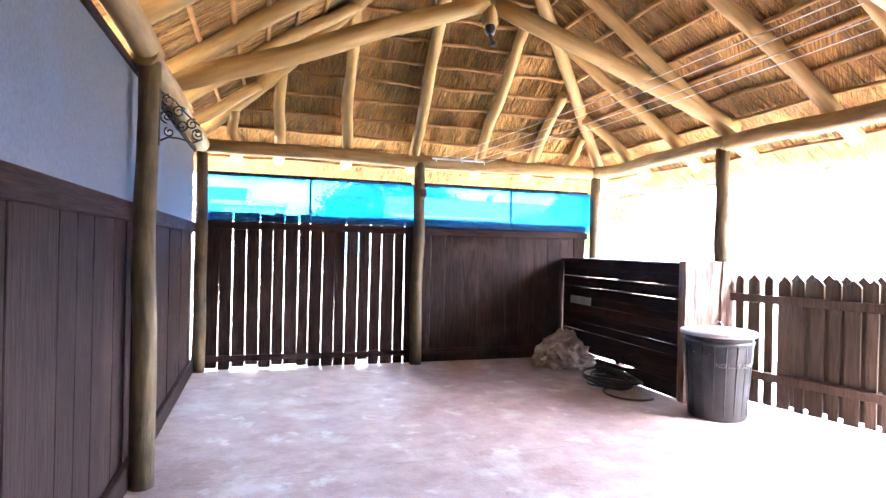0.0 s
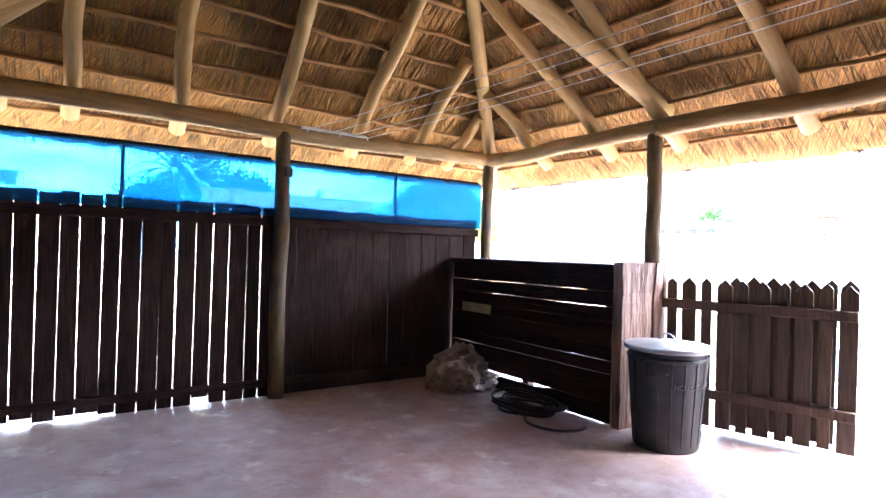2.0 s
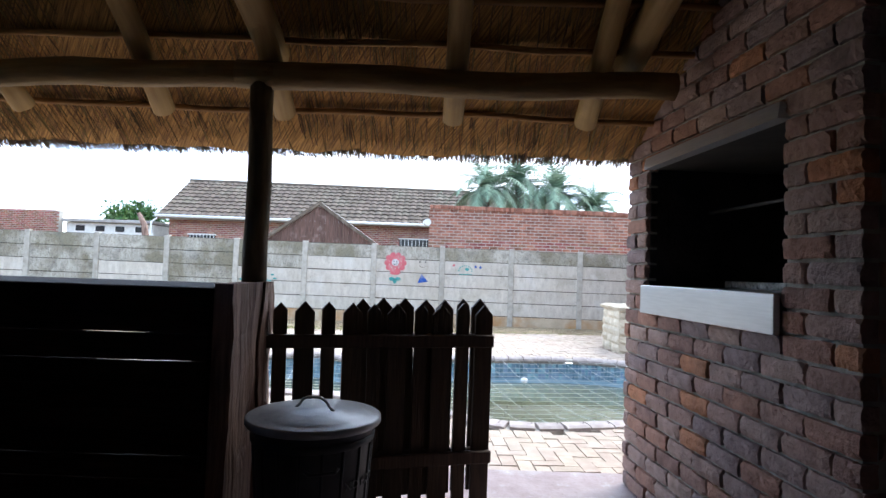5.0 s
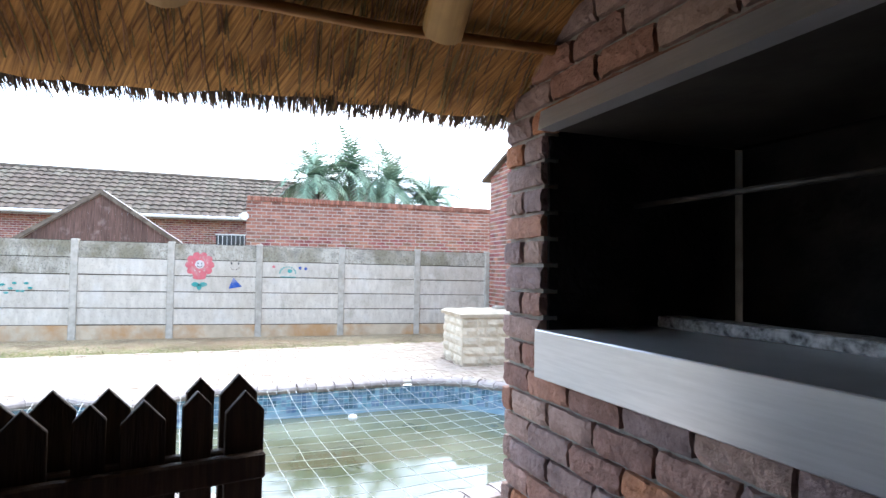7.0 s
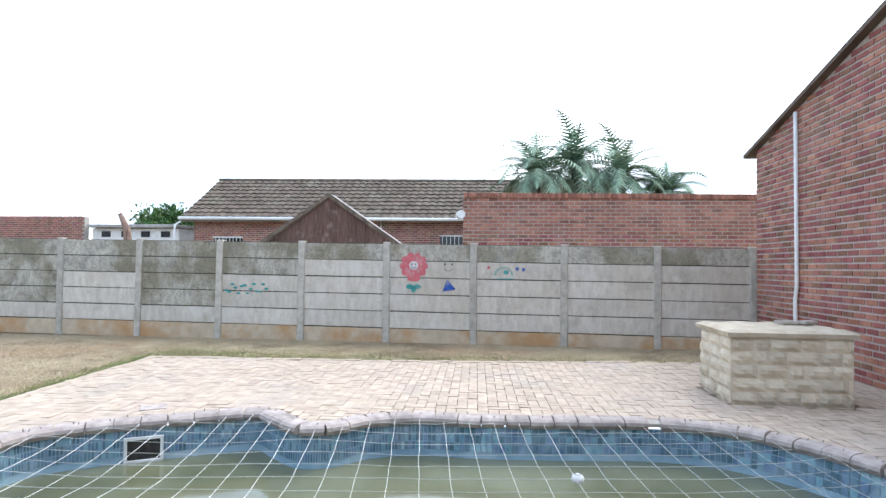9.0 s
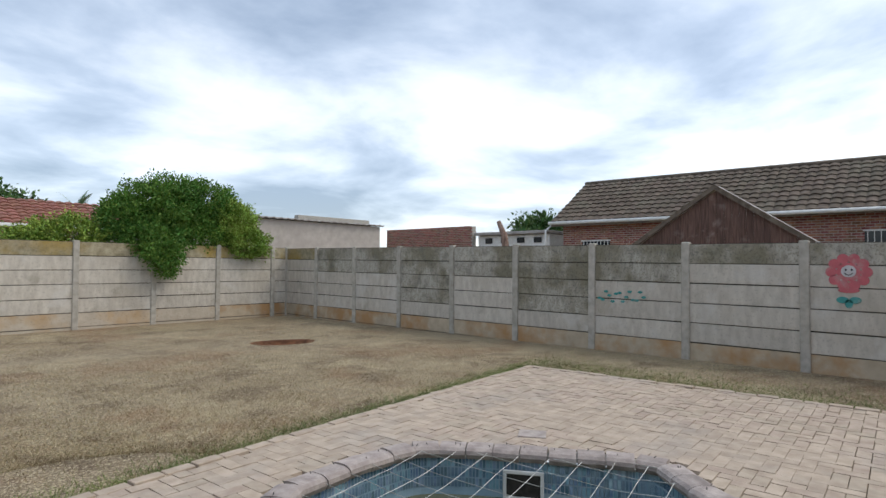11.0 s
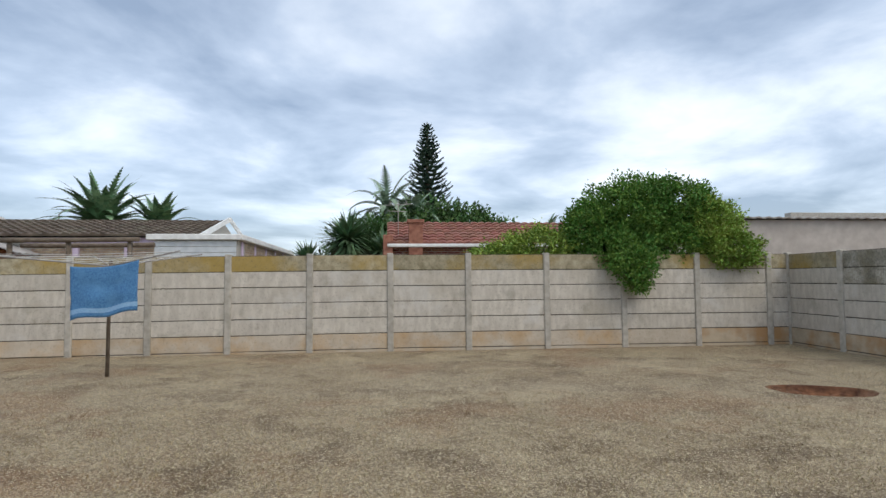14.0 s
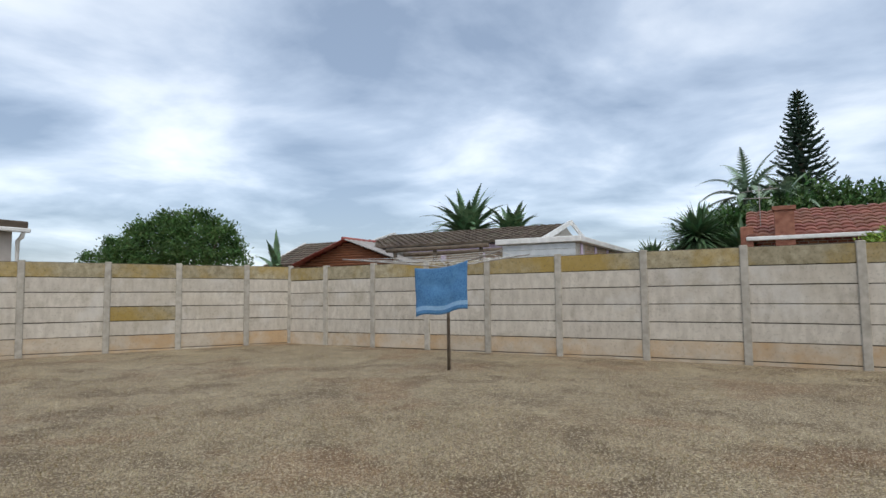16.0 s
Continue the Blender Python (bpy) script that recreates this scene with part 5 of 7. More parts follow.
def lawn_region():
    while True:
        x, y = rng.uniform(-8, 12.6), rng.uniform(-.5, 11.45)
        if noise.noise((x * .5, y * .5, 4)) > -.25 + rng.uniform(-.3, .3) and (x - 4.3) ** 2 + (y - 1) ** 2 > .5:
            return x, y


def near_region():
    a, r = rng.uniform(-.9, 3.6), 1.2 + 5.5 * rng.random() ** 1.3
    return 4.4 + r * math.cos(a), 1.2 + r * math.sin(a) * .9


def edge_region():
    if rng.random() < .5:
        x = rng.uniform(3.0, 10.4)
        return x, 1.16 + (x - 2.95) * .088 + abs(rng.gauss(0, .16)) + .04
    return 10.45 + abs(rng.gauss(0, .5)), rng.uniform(-6, 2.2)


def strip_region():
    return rng.uniform(10.4, 12.68), rng.uniform(-8, 2.5)


blades("dry_grass", 110000, lawn_region, M["straw"], .012, .035, "short dry straw-coloured lawn grass")
blades("dry_grass", 110000, near_region, M["straw"], .010, .026, "short dry straw-coloured lawn grass")
blades("dry_grass", 14000, strip_region, M["straw"], .012, .035, "short dry straw-coloured lawn grass")
blades("dry_clippings", 45000, near_region, M["clipping"], .004, .012, "pale dry grass clippings strewn on the lawn", .05)
blades("dry_clippings", 25000, lawn_region, M["clipping"], .004, .014, "pale dry grass clippings strewn on the lawn", .06)
blades("green_grass", 24000, edge_region, M["green_grass"], .015, .045, "tufts of greener grass along the paving edge")

# ---- rotary washing line with a towel ----
LX, LY = 0.12, 9.02
line = thing("washing_line", (LX, LY, GZ), "rotary washing line on a single grey pole", "washing line")
bm = B(); tube(bm, [(0, 0, -.1), (0, 0, 1.0), (.01, 0, 1.70)], [.028, .026, .024], 10); ob = part("pole", bm, M["bark"]); ob.parent = line
arms = []
for k, (dx, dy, dz) in enumerate(((-1.85, -.35, 1.80), (1.25, -.75, 1.80), (.9, 1.3, 1.86), (-.9, 1.35, 1.84))):
    bm = B(); tube(bm, [(0, 0, 1.62), (dx, dy, dz)], .012, 7); ob = part("arm", bm, M["grey_sheet"]); ob.parent = line
    arms.append(Vector((dx, dy, dz)))
hub = Vector((0, 0, 1.62))
for f in (.35, .5, .65, .8, .95):
    for a, b in zip(arms, arms[1:] + arms[:1]):
        p, q = hub.lerp(a, f), hub.lerp(b, f)
        mid = (p + q) / 2 - Vector((0, 0, .03))
        bm = B(); tube(bm, [p, mid, q], .0035, 4); ob = part("line", bm, M["rope"]); ob.parent = line
tw = thing("towel", (0.25, 8.35, 1.5), "faded blue bath towel hung over the washing line", "towel")
bm = B()
nx, nz = 26, 22
x0, x1 = -0.10, 0.80
grid = []
for j in range(nz + 1):
    row = []
    f = j / nz
    for i in range(nx + 1):
        g = i / nx
        top = 1.535 + .085 * g - .05 * math.sin(g * math.pi)
        bot = 0.80 + .12 * g + .02 * math.sin(g * 9)
        z = top + (bot - top) * f
        y = 8.32 + .05 * (1 - f) + .03 * math.sin(g * 11 + f * 2) * (.3 + f) + .02 * noise.noise((g * 4, f * 4, 1))
        row.append(bm.verts.new((x0 + (x1 - x0) * (g * (1 - .03 * f) + .015 * f) + .02 * f, y, z)))
    grid.append(row)
for j in range(nz):
    for i in range(nx):
        f = bm.faces.new((grid[j][i], grid[j][i + 1], grid[j + 1][i + 1], grid[j + 1][i])); f.smooth = True
        f.material_index = 1 if j in (18, 19) else 0
ob = part("cloth", bm, M["towel"], tw); ob.data.materials.append(M["towel_band"]); ob.modifiers.new("t", "SOLIDIFY").thickness = .006



# ---- stone-faced pump cover ----
pc = thing("pump_cover", (8.95, -6.1, GZ), "cream split-stone clad pump box beside the pool", "pump cover")
bm = B(); box(bm, 8.52, 9.4, -6.72, -5.55, GZ, .66, .01); part("core", bm, M["stone"], pc)
rng = random.Random(81)


def split_stone(lx, h, seed):
    r = random.Random(seed); bm = B(); n, m_ = 4, 3
    g = [[bm.verts.new((-lx / 2 + lx * i / n, (.0 if i in (0, n) or j in (0, m_) else r.uniform(.012, .03)), -h / 2 + h * j / m_)) for i in range(n + 1)] for j in range(m_ + 1)]
    for j in range(m_):
        for i in range(n):
            bm.faces.new((g[j][i], g[j][i + 1], g[j + 1][i + 1], g[j + 1][i]))
    return mesh("stone", bm, M["stone"])


ST = [split_stone(.28, .125, 90 + i) for i in range(6)]
for j in range(5):
    z = GZ + .09 + j * .135
    for face in ("w", "n"):
        ln = 1.17 if face == "w" else .88
        u = 0
        while u < ln - .05:
            w = min(rng.uniform(.14, .34), ln - u)
            c = u + w / 2
            if face == "w":
                m = Matrix.Translation((8.518, -5.55 - c, z)) @ Matrix.Rotation(radians(90), 4, "Z")
            else:
                m = Matrix.Translation((8.52 + c, -5.548, z))
            ob = piece("stone", ST[rng.randrange(6)], pc, Matrix.Translation((-8.95, 6.1, -GZ)) @ m @ Matrix.Diagonal((w / .29, 1, 1, 1)))
            u += w
bm = B(); bmesh.ops.create_grid(bm, x_segments=14, y_segments=16, size=.5)
for v in bm.verts:
    e = abs(v.co.x) > .49 or abs(v.co.y) > .49
    v.co = Vector((v.co.x * .98 + 8.96, v.co.y * 1.26 - 6.13, .675 + (.02 if e else .05 + .02 * noise.noise(v.co * 6))))
ob = part("lid", bm, M["stone"], pc, "wavy moulded stone lid"); ob.modifiers.new("t", "SOLIDIFY").thickness = .05
for x, y, r in ((9.1, -6.35, .1), (9.15, -6.6, .5)):
    bm = B(); box(bm, -.05, .05, -.11, .11, 0, .035, .004)
    ob = new("loose_brick", mesh("loose_brick", bm, M["mortar"])); ob.matrix_basis = Matrix.Translation((x, y, .735)) @ Matrix.Rotation(r, 4, "Z")
    tagged(ob, "loose grey brick lying on the pump box", "brick", "loose bricks")

# ---- faded drawings on the east wall ----
def disc(bm, y, z, ry, rz, n=18, wob=0.0, seed=0):
    x = XF - .037
    ring = [bm.verts.new((x, y + math.cos(a) * ry * (1 + wob * noise.noise((k, seed, 0))), z + math.sin(a) * rz * (1 + wob * noise.noise((k, seed, 5))))) for k, a in enumerate([2 * math.pi * q / n for q in range(n)])]
    back_ = [bm.verts.new((x + .016, v.co.y, v.co.z)) for v in ring]
    bm.faces.new(ring)
    for k in range(n):
        bm.faces.new((ring[k], back_[k], back_[(k + 1) % n], ring[(k + 1) % n]))


drawing = thing("wall_drawing", (XF - .03, -1.63, 1.3), "faded painted red flower and blue dress on concrete", "drawing")
M["paint_red"], M["paint_white"], M["paint_teal"], M["paint_blue"], M["paint_black"] = flat("faded_red_paint", (0.58, 0.15, 0.17)), flat("white_face_paint", (0.62, 0.60, 0.60)), flat("teal_paint", (0.07, 0.33, 0.31)), flat("blue_paint", (0.03, 0.09, 0.36)), flat("black_paint", (0.04, 0.04, 0.05))
bm = B()
for k in range(10):
    a = 2 * math.pi * k / 10
    disc(bm, -1.63 + math.cos(a) * .195, 1.335 + math.sin(a) * .185, .066, .066, 14, .2, k)
    for v in list(bm.verts)[-28:]:
        v.co.x -= .0006 * (k % 3 + 1)
disc(bm, -1.63, 1.335, .135, .125)
for v in list(bm.verts)[-36:]:
    v.co.x -= .003
disc(bm, -1.63, 1.09, .12, .035)
part("flower_petals", bm, M["paint_red"], drawing)
bm = B(); disc(bm, -1.63, 1.345, .085, .08)
for v in bm.verts:
    v.co.x -= .006
part("flower_face", bm, M["paint_white"], drawing)
bm = B(); disc(bm, -1.60, 1.365, .013, .018, 8); disc(bm, -1.665, 1.365, .013, .018, 8); disc(bm, -2.20, 1.37, .016, .022, 8); disc(bm, -2.33, 1.37, .016, .022, 8)
for yy in (-1.63, -2.265):
    for k in range(7):
        a = math.pi * (1.15 + .7 * k / 6)
        disc(bm, yy + math.cos(a) * (.045 if yy > -2 else .085), (1.335 if yy > -2 else 1.32) + math.sin(a) * (.04 if yy > -2 else .07), .010, .008, 6)
for v in bm.verts:
    v.co.x -= .008
tagged(part("drawn_faces", bm, M["paint_black"], drawing), kind="stuff")
bm = B()
for yy in (-1.56, -1.70):
    disc(bm, yy, .96, .07, .045, 12, .2, 3)
disc(bm, -1.63, .91, .045, .06, 12)
part("flower_leaves", bm, M["paint_teal"], drawing)
bm = B()
tri_ = [bm.verts.new((XF - .04, y, z)) for y, z in ((-2.16, .88), (-2.40, .92), (-2.24, 1.10))]
bm.faces.new(tri_); ob = part("dress", bm, M["paint_blue"], drawing, "solid blue triangular dress"); ob.modifiers.new("t", "SOLIDIFY").thickness = .006
bm = B()
for k in range(10):
    a = math.pi * k / 9
    disc(bm, -3.26 + math.cos(a) * .15, 1.20 + math.sin(a) * .12, .02, .016, 6)
for k in range(9):
    disc(bm, -3.4 + .033 * k, 1.12, .018, .011, 6)
disc(bm, -3.3, 1.24, .05, .04, 8)
for k in range(14):
    disc(bm, 1.15 + .06 * k, .88 + .09 * math.sin(k * 1.9), .04, .022, 7, .4, k)
tagged(part("teal_scribble", bm, M["paint_teal"], drawing), kind="stuff")
for yy, zz in ((-3.50, 1.30), (-3.61, 1.29)):
    bm = B(); disc(bm, yy, zz, .032, .032, 10); part("blue_dot", bm, M["paint_blue"], drawing)
bm = B(); disc(bm, -2.99, 1.32, .03, .03, 8, .4, 2); part("red_dot", bm, M["paint_red"], drawing)

# ---- clutter and fittings in the shelter ----
sk_ = thing("crumpled_sack", (1.45, -0.42, 0), "crumpled dusty woven plastic sack on the floor", "sack")
bm = B(); bmesh.ops.create_icosphere(bm, subdivisions=4, radius=1)
for v in bm.verts:
    d = v.co.copy()
    k_ = 1.12 + .32 * noise.noise(d * 1.6) - .34 * abs(noise.noise(d * 3.3)) - .22 * abs(noise.noise(d * 7.1)) + .09 * noise.noise(d * 19)
    lift = .11 if d.x < .25 else -.03
    v.co = Vector((d.x * .30 * k_ + .02, d.y * .25 * k_, max(0.003, .09 + d.z * .165 * k_ + lift * max(d.z, 0))))
for f in bm.faces:
    f.smooth = False
ob = part("sack_body", bm, M["sack"]); ob.parent = sk_
bm = B(); bmesh.ops.create_icosphere(bm, subdivisions=3, radius=1)
for v in bm.verts:
    d = v.co.copy(); k_ = 1 + .4 * noise.noise(d * 3.1 + Vector((5, 0, 0)))
    v.co = Vector((.31 + d.x * .17 * k_, -.05 + d.y * .13 * k_, max(.003, .025 + d.z * .05 * k_)))
ob = part("sack_flap", bm, M["sack"]); ob.parent = sk_

hs = thing("garden_hose", (1.42, -1.25, 0), "coiled black garden hose on the floor", "hose")
rng = random.Random(91)
for k in range(7):
    bm = B(); r = rng.uniform(.15, .24); ox, oy = rng.uniform(-.03, .06), rng.uniform(-.06, .06)
    pts = [(ox + r * 1.0 * math.cos(a) * .8, oy + r * 1.25 * math.sin(a), .014 + .013 * k + .012 * math.sin(a * 2 + k)) for a in [2 * math.pi * q / 30 for q in range(31)]]
    tube(bm, pts, .011, 7); ob = part("coil", bm, M["hose"]); ob.parent = hs
bm = B(); tube(bm, [(.0 - .2 * math.sin(a), -.30 - .22 * math.cos(a) * 1.0, .011) for a in [math.pi * q / 16 - .4 for q in range(17)]], .010, 7); ob = part("loose_end", bm, M["hose"]); ob.parent = hs

br = thing("fretwork_bracket", (-1.95, -2.5, 1.75), "black wrought-iron scroll bracket fixed to a post", "bracket")
bm = B(); box(bm, -1.972, -1.965, -2.565, -2.54, 1.63, 1.90, .001); part("back_plate", bm, M["iron"], br)


def scroll(cx, cz, r, turns, a0, sgn=1):
    bm = B(); pts = []
    for q in range(22):
        f = q / 21; a = a0 + sgn * f * turns * 2 * math.pi; rr = r * (1 - .75 * f)
        pts.append((cx + rr * math.cos(a), -2.55, cz + rr * math.sin(a)))
    tube(bm, pts, .004, 6); part("scroll", bm, M["iron"], br)


for c in ((-1.93, 1.85, .032, 1.4, 1.6), (-1.935, 1.775, .034, 1.5, 4.7, -1), (-1.885, 1.80, .03, 1.4, 0.5), (-1.87, 1.735, .032, 1.5, 3.0), (-1.825, 1.745, .028, 1.4, 1.0), (-1.80, 1.70, .03, 1.3, 5.0, -1), (-1.925, 1.70, .025, 1.2, 2)):
    scroll(*c)
bm = B(); tube(bm, [(-1.965, -2.55, 1.655), (-1.93, -2.55, 1.675), (-1.88, -2.55, 1.672), (-1.82, -2.55, 1.655), (-1.78, -2.55, 1.675), (-1.785, -2.55, 1.71), (-1.81, -2.55, 1.71)], .005, 6); part("support_curve", bm, M["iron"], br)
bm = B(); tube(bm, [(-1.965, -2.55, 1.89), (-1.91, -2.55, 1.86), (-1.85, -2.55, 1.79), (-1.79, -2.55, 1.74)], .004, 6); part("brace_curve", bm, M["iron"], br)

lt = thing("pendant_fitting", (0, -1.84, 2.65), "dark empty lamp fitting under the king post", "lamp")
bm = B(); lathe(bm, [(.0, .09), (.035, .09), (.04, .07), (.03, .03), (.0, .03)], 16); ob = part("ceiling_rose", bm, M["iron"]); ob.parent = lt
bm = B(); tube(bm, [(.0, 0, .03), (.012, .0, .0), (.025, 0, -.03)], .012, 8); tube(bm, [(.025, 0, -.02), (.03, 0, -.05)], [.022, .018], 10); ob = part("lamp_holder", bm, M["iron"]); ob.parent = lt

rack = thing("drying_line_bracket", (.39, -.08, 2.06), "white metal bracket holding indoor drying lines", "bracket")
bm = B(); box(bm, .11, .66, -.10, -.075, 2.06, 2.078, .003); part("bar", bm, M["white"], rack)
for x in (.13, .40, .64):
    bm = B(); tube(bm, [(x, -.07, 2.068), (x, -.15, 2.055), (x, -.16, 2.03)], .005, 6); part("hook", bm, M["white"], rack)
ln = thing("drying_lines", (.7, -1.6, 2.3), "thin white cords strung under the thatch", "line")
for k, (x, ex, ez) in enumerate(((.15, 1.28, 2.47), (.33, 1.48, 2.50), (.50, 1.62, 2.46), (.64, 1.80, 2.47))):
    bm = B(); a, b = Vector((x, -.15, 2.05)), Vector((ex, -3.4, ez))
    tube(bm, [a.lerp(b, q / 8) - Vector((0, 0, .03 * math.sin(math.pi * q / 8))) for q in range(9)], .0032, 4); part("cord", bm, M["rope"], ln)
lb = thing("wall_socket", (0.03, -0.06, 1.72), "small dark electrical box on a post", "electrical box")
bm = B(); box(bm, 0.0, .06, -.08, -.05, 1.68, 1.76, .008); part("box", bm, M["iron"], lb)

# ---- beyond the walls: houses, sheds, trees ----
rng = random.Random(101)
M["pale_mortar"] = mat("pale_mortar", (0.42, 0.37, 0.33), (0.54, 0.49, 0.44), 20, 0.95, 0.3, 90)


def brickwork(parent, origin, along, length, z0, z1, material, normal, parts=0, course=.085, bl=.232, top=None):
    """Bricks of a far wall face: the first ones as parts, the rest joined. top(u): the height of the wall at u."""
    o, a, n = Vector(origin), Vector(along), Vector(normal)
    hb = B(); vs, fs, singles = [], [], []
    l2, h2 = bl / 2 - .010, course / 2 - .0105
    j = 0
    z = z1 - course / 2
    while z > z0:
        u = (0 if j % 2 else -bl / 2) + bl / 2
        while u < length:
            c0, c1 = max(u - l2, 0), min(u + l2, length)
            if c1 - c0 > .03 and (top is None or z + h2 < top((c0 + c1) / 2)):
                if len(singles) < parts:
                    singles.append((c0, c1, z))
                else:
                    b = len(vs); pr = rng.uniform(.004, .010)
                    for uu, zz, d in ((c0, -h2, 0), (c1, -h2, 0), (c1, h2, 0), (c0, h2, 0), (c0 + .004, -h2 + .004, pr), (c1 - .004, -h2 + .004, pr), (c1 - .004, h2 - .004, pr), (c0 + .004, h2 - .004, pr)):
                        vs.append(tuple(o + a * uu + n * d + Vector((0, 0, z + zz - o.z))))
                    fs += [(b + 4, b + 5, b + 6, b + 7)] + [(b + q, b + (q + 1) % 4, b + 4 + (q + 1) % 4, b + 4 + q) for q in range(4)]
            u += bl
        z -= course; j += 1
    if vs:
        me = bpy.data.meshes.new("brickwork"); me.from_pydata(vs, [], fs); me.materials.append(material)
        ob = new("brickwork", me); ob.parent = parent; ob.matrix_parent_inverse = Matrix.Translation(parent.matrix_basis.translation).inverted(); tagged(ob, kind="stuff")
    if singles:
        bm = B(); box(bm, -l2, l2, -.004, .008, -h2, h2, .003); me = mesh("brick", bm, material)
        ang = math.atan2(a.y, a.x)
        flip = Vector((-a.y, a.x, 0)).dot(n) < 0
        for c0, c1, z in singles:
            p = o + a * ((c0 + c1) / 2); p.z = z
            piece("brick", me, parent, Matrix.Translation(p - parent.matrix_basis.translation) @ Matrix.Rotation(ang + (math.pi if flip else 0), 4, "Z") @ Matrix.Diagonal(((c1 - c0) / (2 * l2), 1, 1, 1)))


def tiled_slope(parent, bl, br, tl, tr, material, tw=.30, th=.34, name="roof_tiles"):
    """Overlapping curved tiles over a slope given by its corners."""
    bl, br, tl, tr = map(Vector, (bl, br, tl, tr))
    nrm = (br - bl).cross(tl - bl).normalized()
    if nrm.z < 0:
        nrm = -nrm
    rows = max(2, int((tl - bl).length / th)); cols = max(2, int((br - bl).length / tw))
    vs, fs = [], []
    for j in range(rows):
        for i in range(cols):
            b = len(vs); jit = rng.uniform(-.006, .006)
            for f, lift in ((j / rows, .065), (min((j + 1.15) / rows, 1), .010)):
                for q, h in enumerate((0, .035, .045, .03, 0)):
                    g = (i + q / 4) / cols
                    p = bl.lerp(br, g).lerp(tl.lerp(tr, g), f) + nrm * (lift + h + jit)
                    vs.append(tuple(p))
            for q in range(5):
                g = (i + q / 4) / cols
                vs.append(tuple(bl.lerp(br, g).lerp(tl.lerp(tr, g), j / rows) + nrm * .0))
            fs += [(b + q, b + q + 1, b + 6 + q, b + 5 + q) for q in range(4)] + [(b + 10 + q, b + 11 + q, b + q + 1, b + q) for q in range(4)]
    me = bpy.data.meshes.new(name); me.from_pydata(vs, [], fs); me.materials.append(material)
    ob = new(name, me); ob.parent = parent; ob.matrix_parent_inverse = Matrix.Translation(parent.matrix_basis.translation).inverted()
    return tagged(ob, kind="stuff")


def prism(bm, poly, axis, a, b):
    """A polygon in the plane across an axis, drawn out from a to b."""
    f = (lambda u, v, w: (w, u, v)) if axis == "x" else (lambda u, v, w: (u, w, v))
    p = [bm.verts.new(f(u, v, a)) for u, v in poly]; q = [bm.verts.new(f(u, v, b)) for u, v in poly]
    bm.faces.new(p); bm.faces.new(q[::-1])
    for i in range(len(poly)):
        bm.faces.new((p[i], q[i], q[(i + 1) % len(poly)], p[(i + 1) % len(poly)]))
    return bm


# long tiled house to the east
h = thing("tiled_house", (27.6, 2, GZ), "long red-brick house with a brown tiled gable roof", "house")
bm = B(); prism(bm, [(24.9, GZ), (24.9, 3.32), (27.6, 5.0), (30.3, 3.32), (30.3, GZ)], "y", 9.5, -8); part("wall", bm, M["pale_mortar"], h)
brickwork(h, (24.89, 9.5, 0), (0, -1, 0), 17.4, 1.6, 3.25, M["face_brick"], (-1, 0, 0))
tiled_slope(h, (24.45, 9.85, 3.22), (24.45, -3.9, 3.15), (27.6, 9.85, 5.18), (27.6, -3.9, 5.06), M["tile_brown"])
bm = B(); prism(bm, [(24.4, 3.15), (27.6, 5.12), (30.8, 3.15), (30.8, 3.05), (27.6, 5.0), (24.4, 3.05)], "y", 9.8, -8.2); part("roof_deck", bm, M["tile_brown"], h)
bm = B(); tube(bm, [(24.38, 9.9, 3.20), (24.38, -8, 3.12)], .065, 8); part("gutter", bm, M["white"], h, "white gutter")
bm = B(); tube(bm, [(27.6, 9.85, 5.23), (27.6, -3.9, 5.11)], .09, 8); part("ridge_tiles", bm, M["tile_brown"], h)
for y0, y1, z0, z1 in ((-2.1, -0.8, 1.8, 2.52), (7.4, 8.6, 1.75, 2.42)):
    w = None
    bm = B(); box(bm, 24.86, 24.885, y0, y1, z0, z1, .002); w = part("window", bm, M["glass"], h)
    for q in range(8):
        yy = y0 + (y1 - y0) * (q + .5) / 8
        bm = B(); box(bm, 24.835, 24.85, yy - .01, yy + .01, z0, z1); part("window_bar", bm, M["white"], w)
    for zz in (z1, z0 - .05):
        bm = B(); box(bm, 24.83, 24.857, y0 - .04, y1 + .04, zz, zz + .05); part("window_sill", bm, M["white"], w)
bm = B(); tube(bm, [(24.85, 1.6, 1), (24.85, 1.6, 3.15)], .035, 6); part("downpipe", bm, M["white"], h)
bm = B(); tube(bm, [(24.3, 10.0, 1.5), (24.3, 10.0, 2.9), (24.6, 9.9, 3.1)], .045, 6); part("downpipe", bm, M["white"], h)

# old timber shed gable
sh = thing("timber_shed", (15.6, .68, GZ), "old wooden shed gable with peeling red-brown boards", "shed")
y = -.80
while y < 2.1:
    w = rng.uniform(.11, .15)
    zt = 2.86 - abs(y + w / 2 - .68) * .69
    bm = B(); zl = 2.86 - abs(y - .68) * .69; zr = 2.86 - abs(y + w - .68) * .69
    a = [bm.verts.new(p) for p in ((15.0, y, GZ), (15.0, y + w - .006, GZ), (15.0, y + w - .006, zr), (15.0, y, zl))]
    b = [bm.verts.new(v.co + Vector((.02, 0, 0))) for v in a]
    bm.faces.new(a); bm.faces.new(b[::-1])
    for q in range(4):
        bm.faces.new((a[q], b[q], b[(q + 1) % 4], a[(q + 1) % 4]))
    part("board", bm, M["shed_wood"], sh); y += w
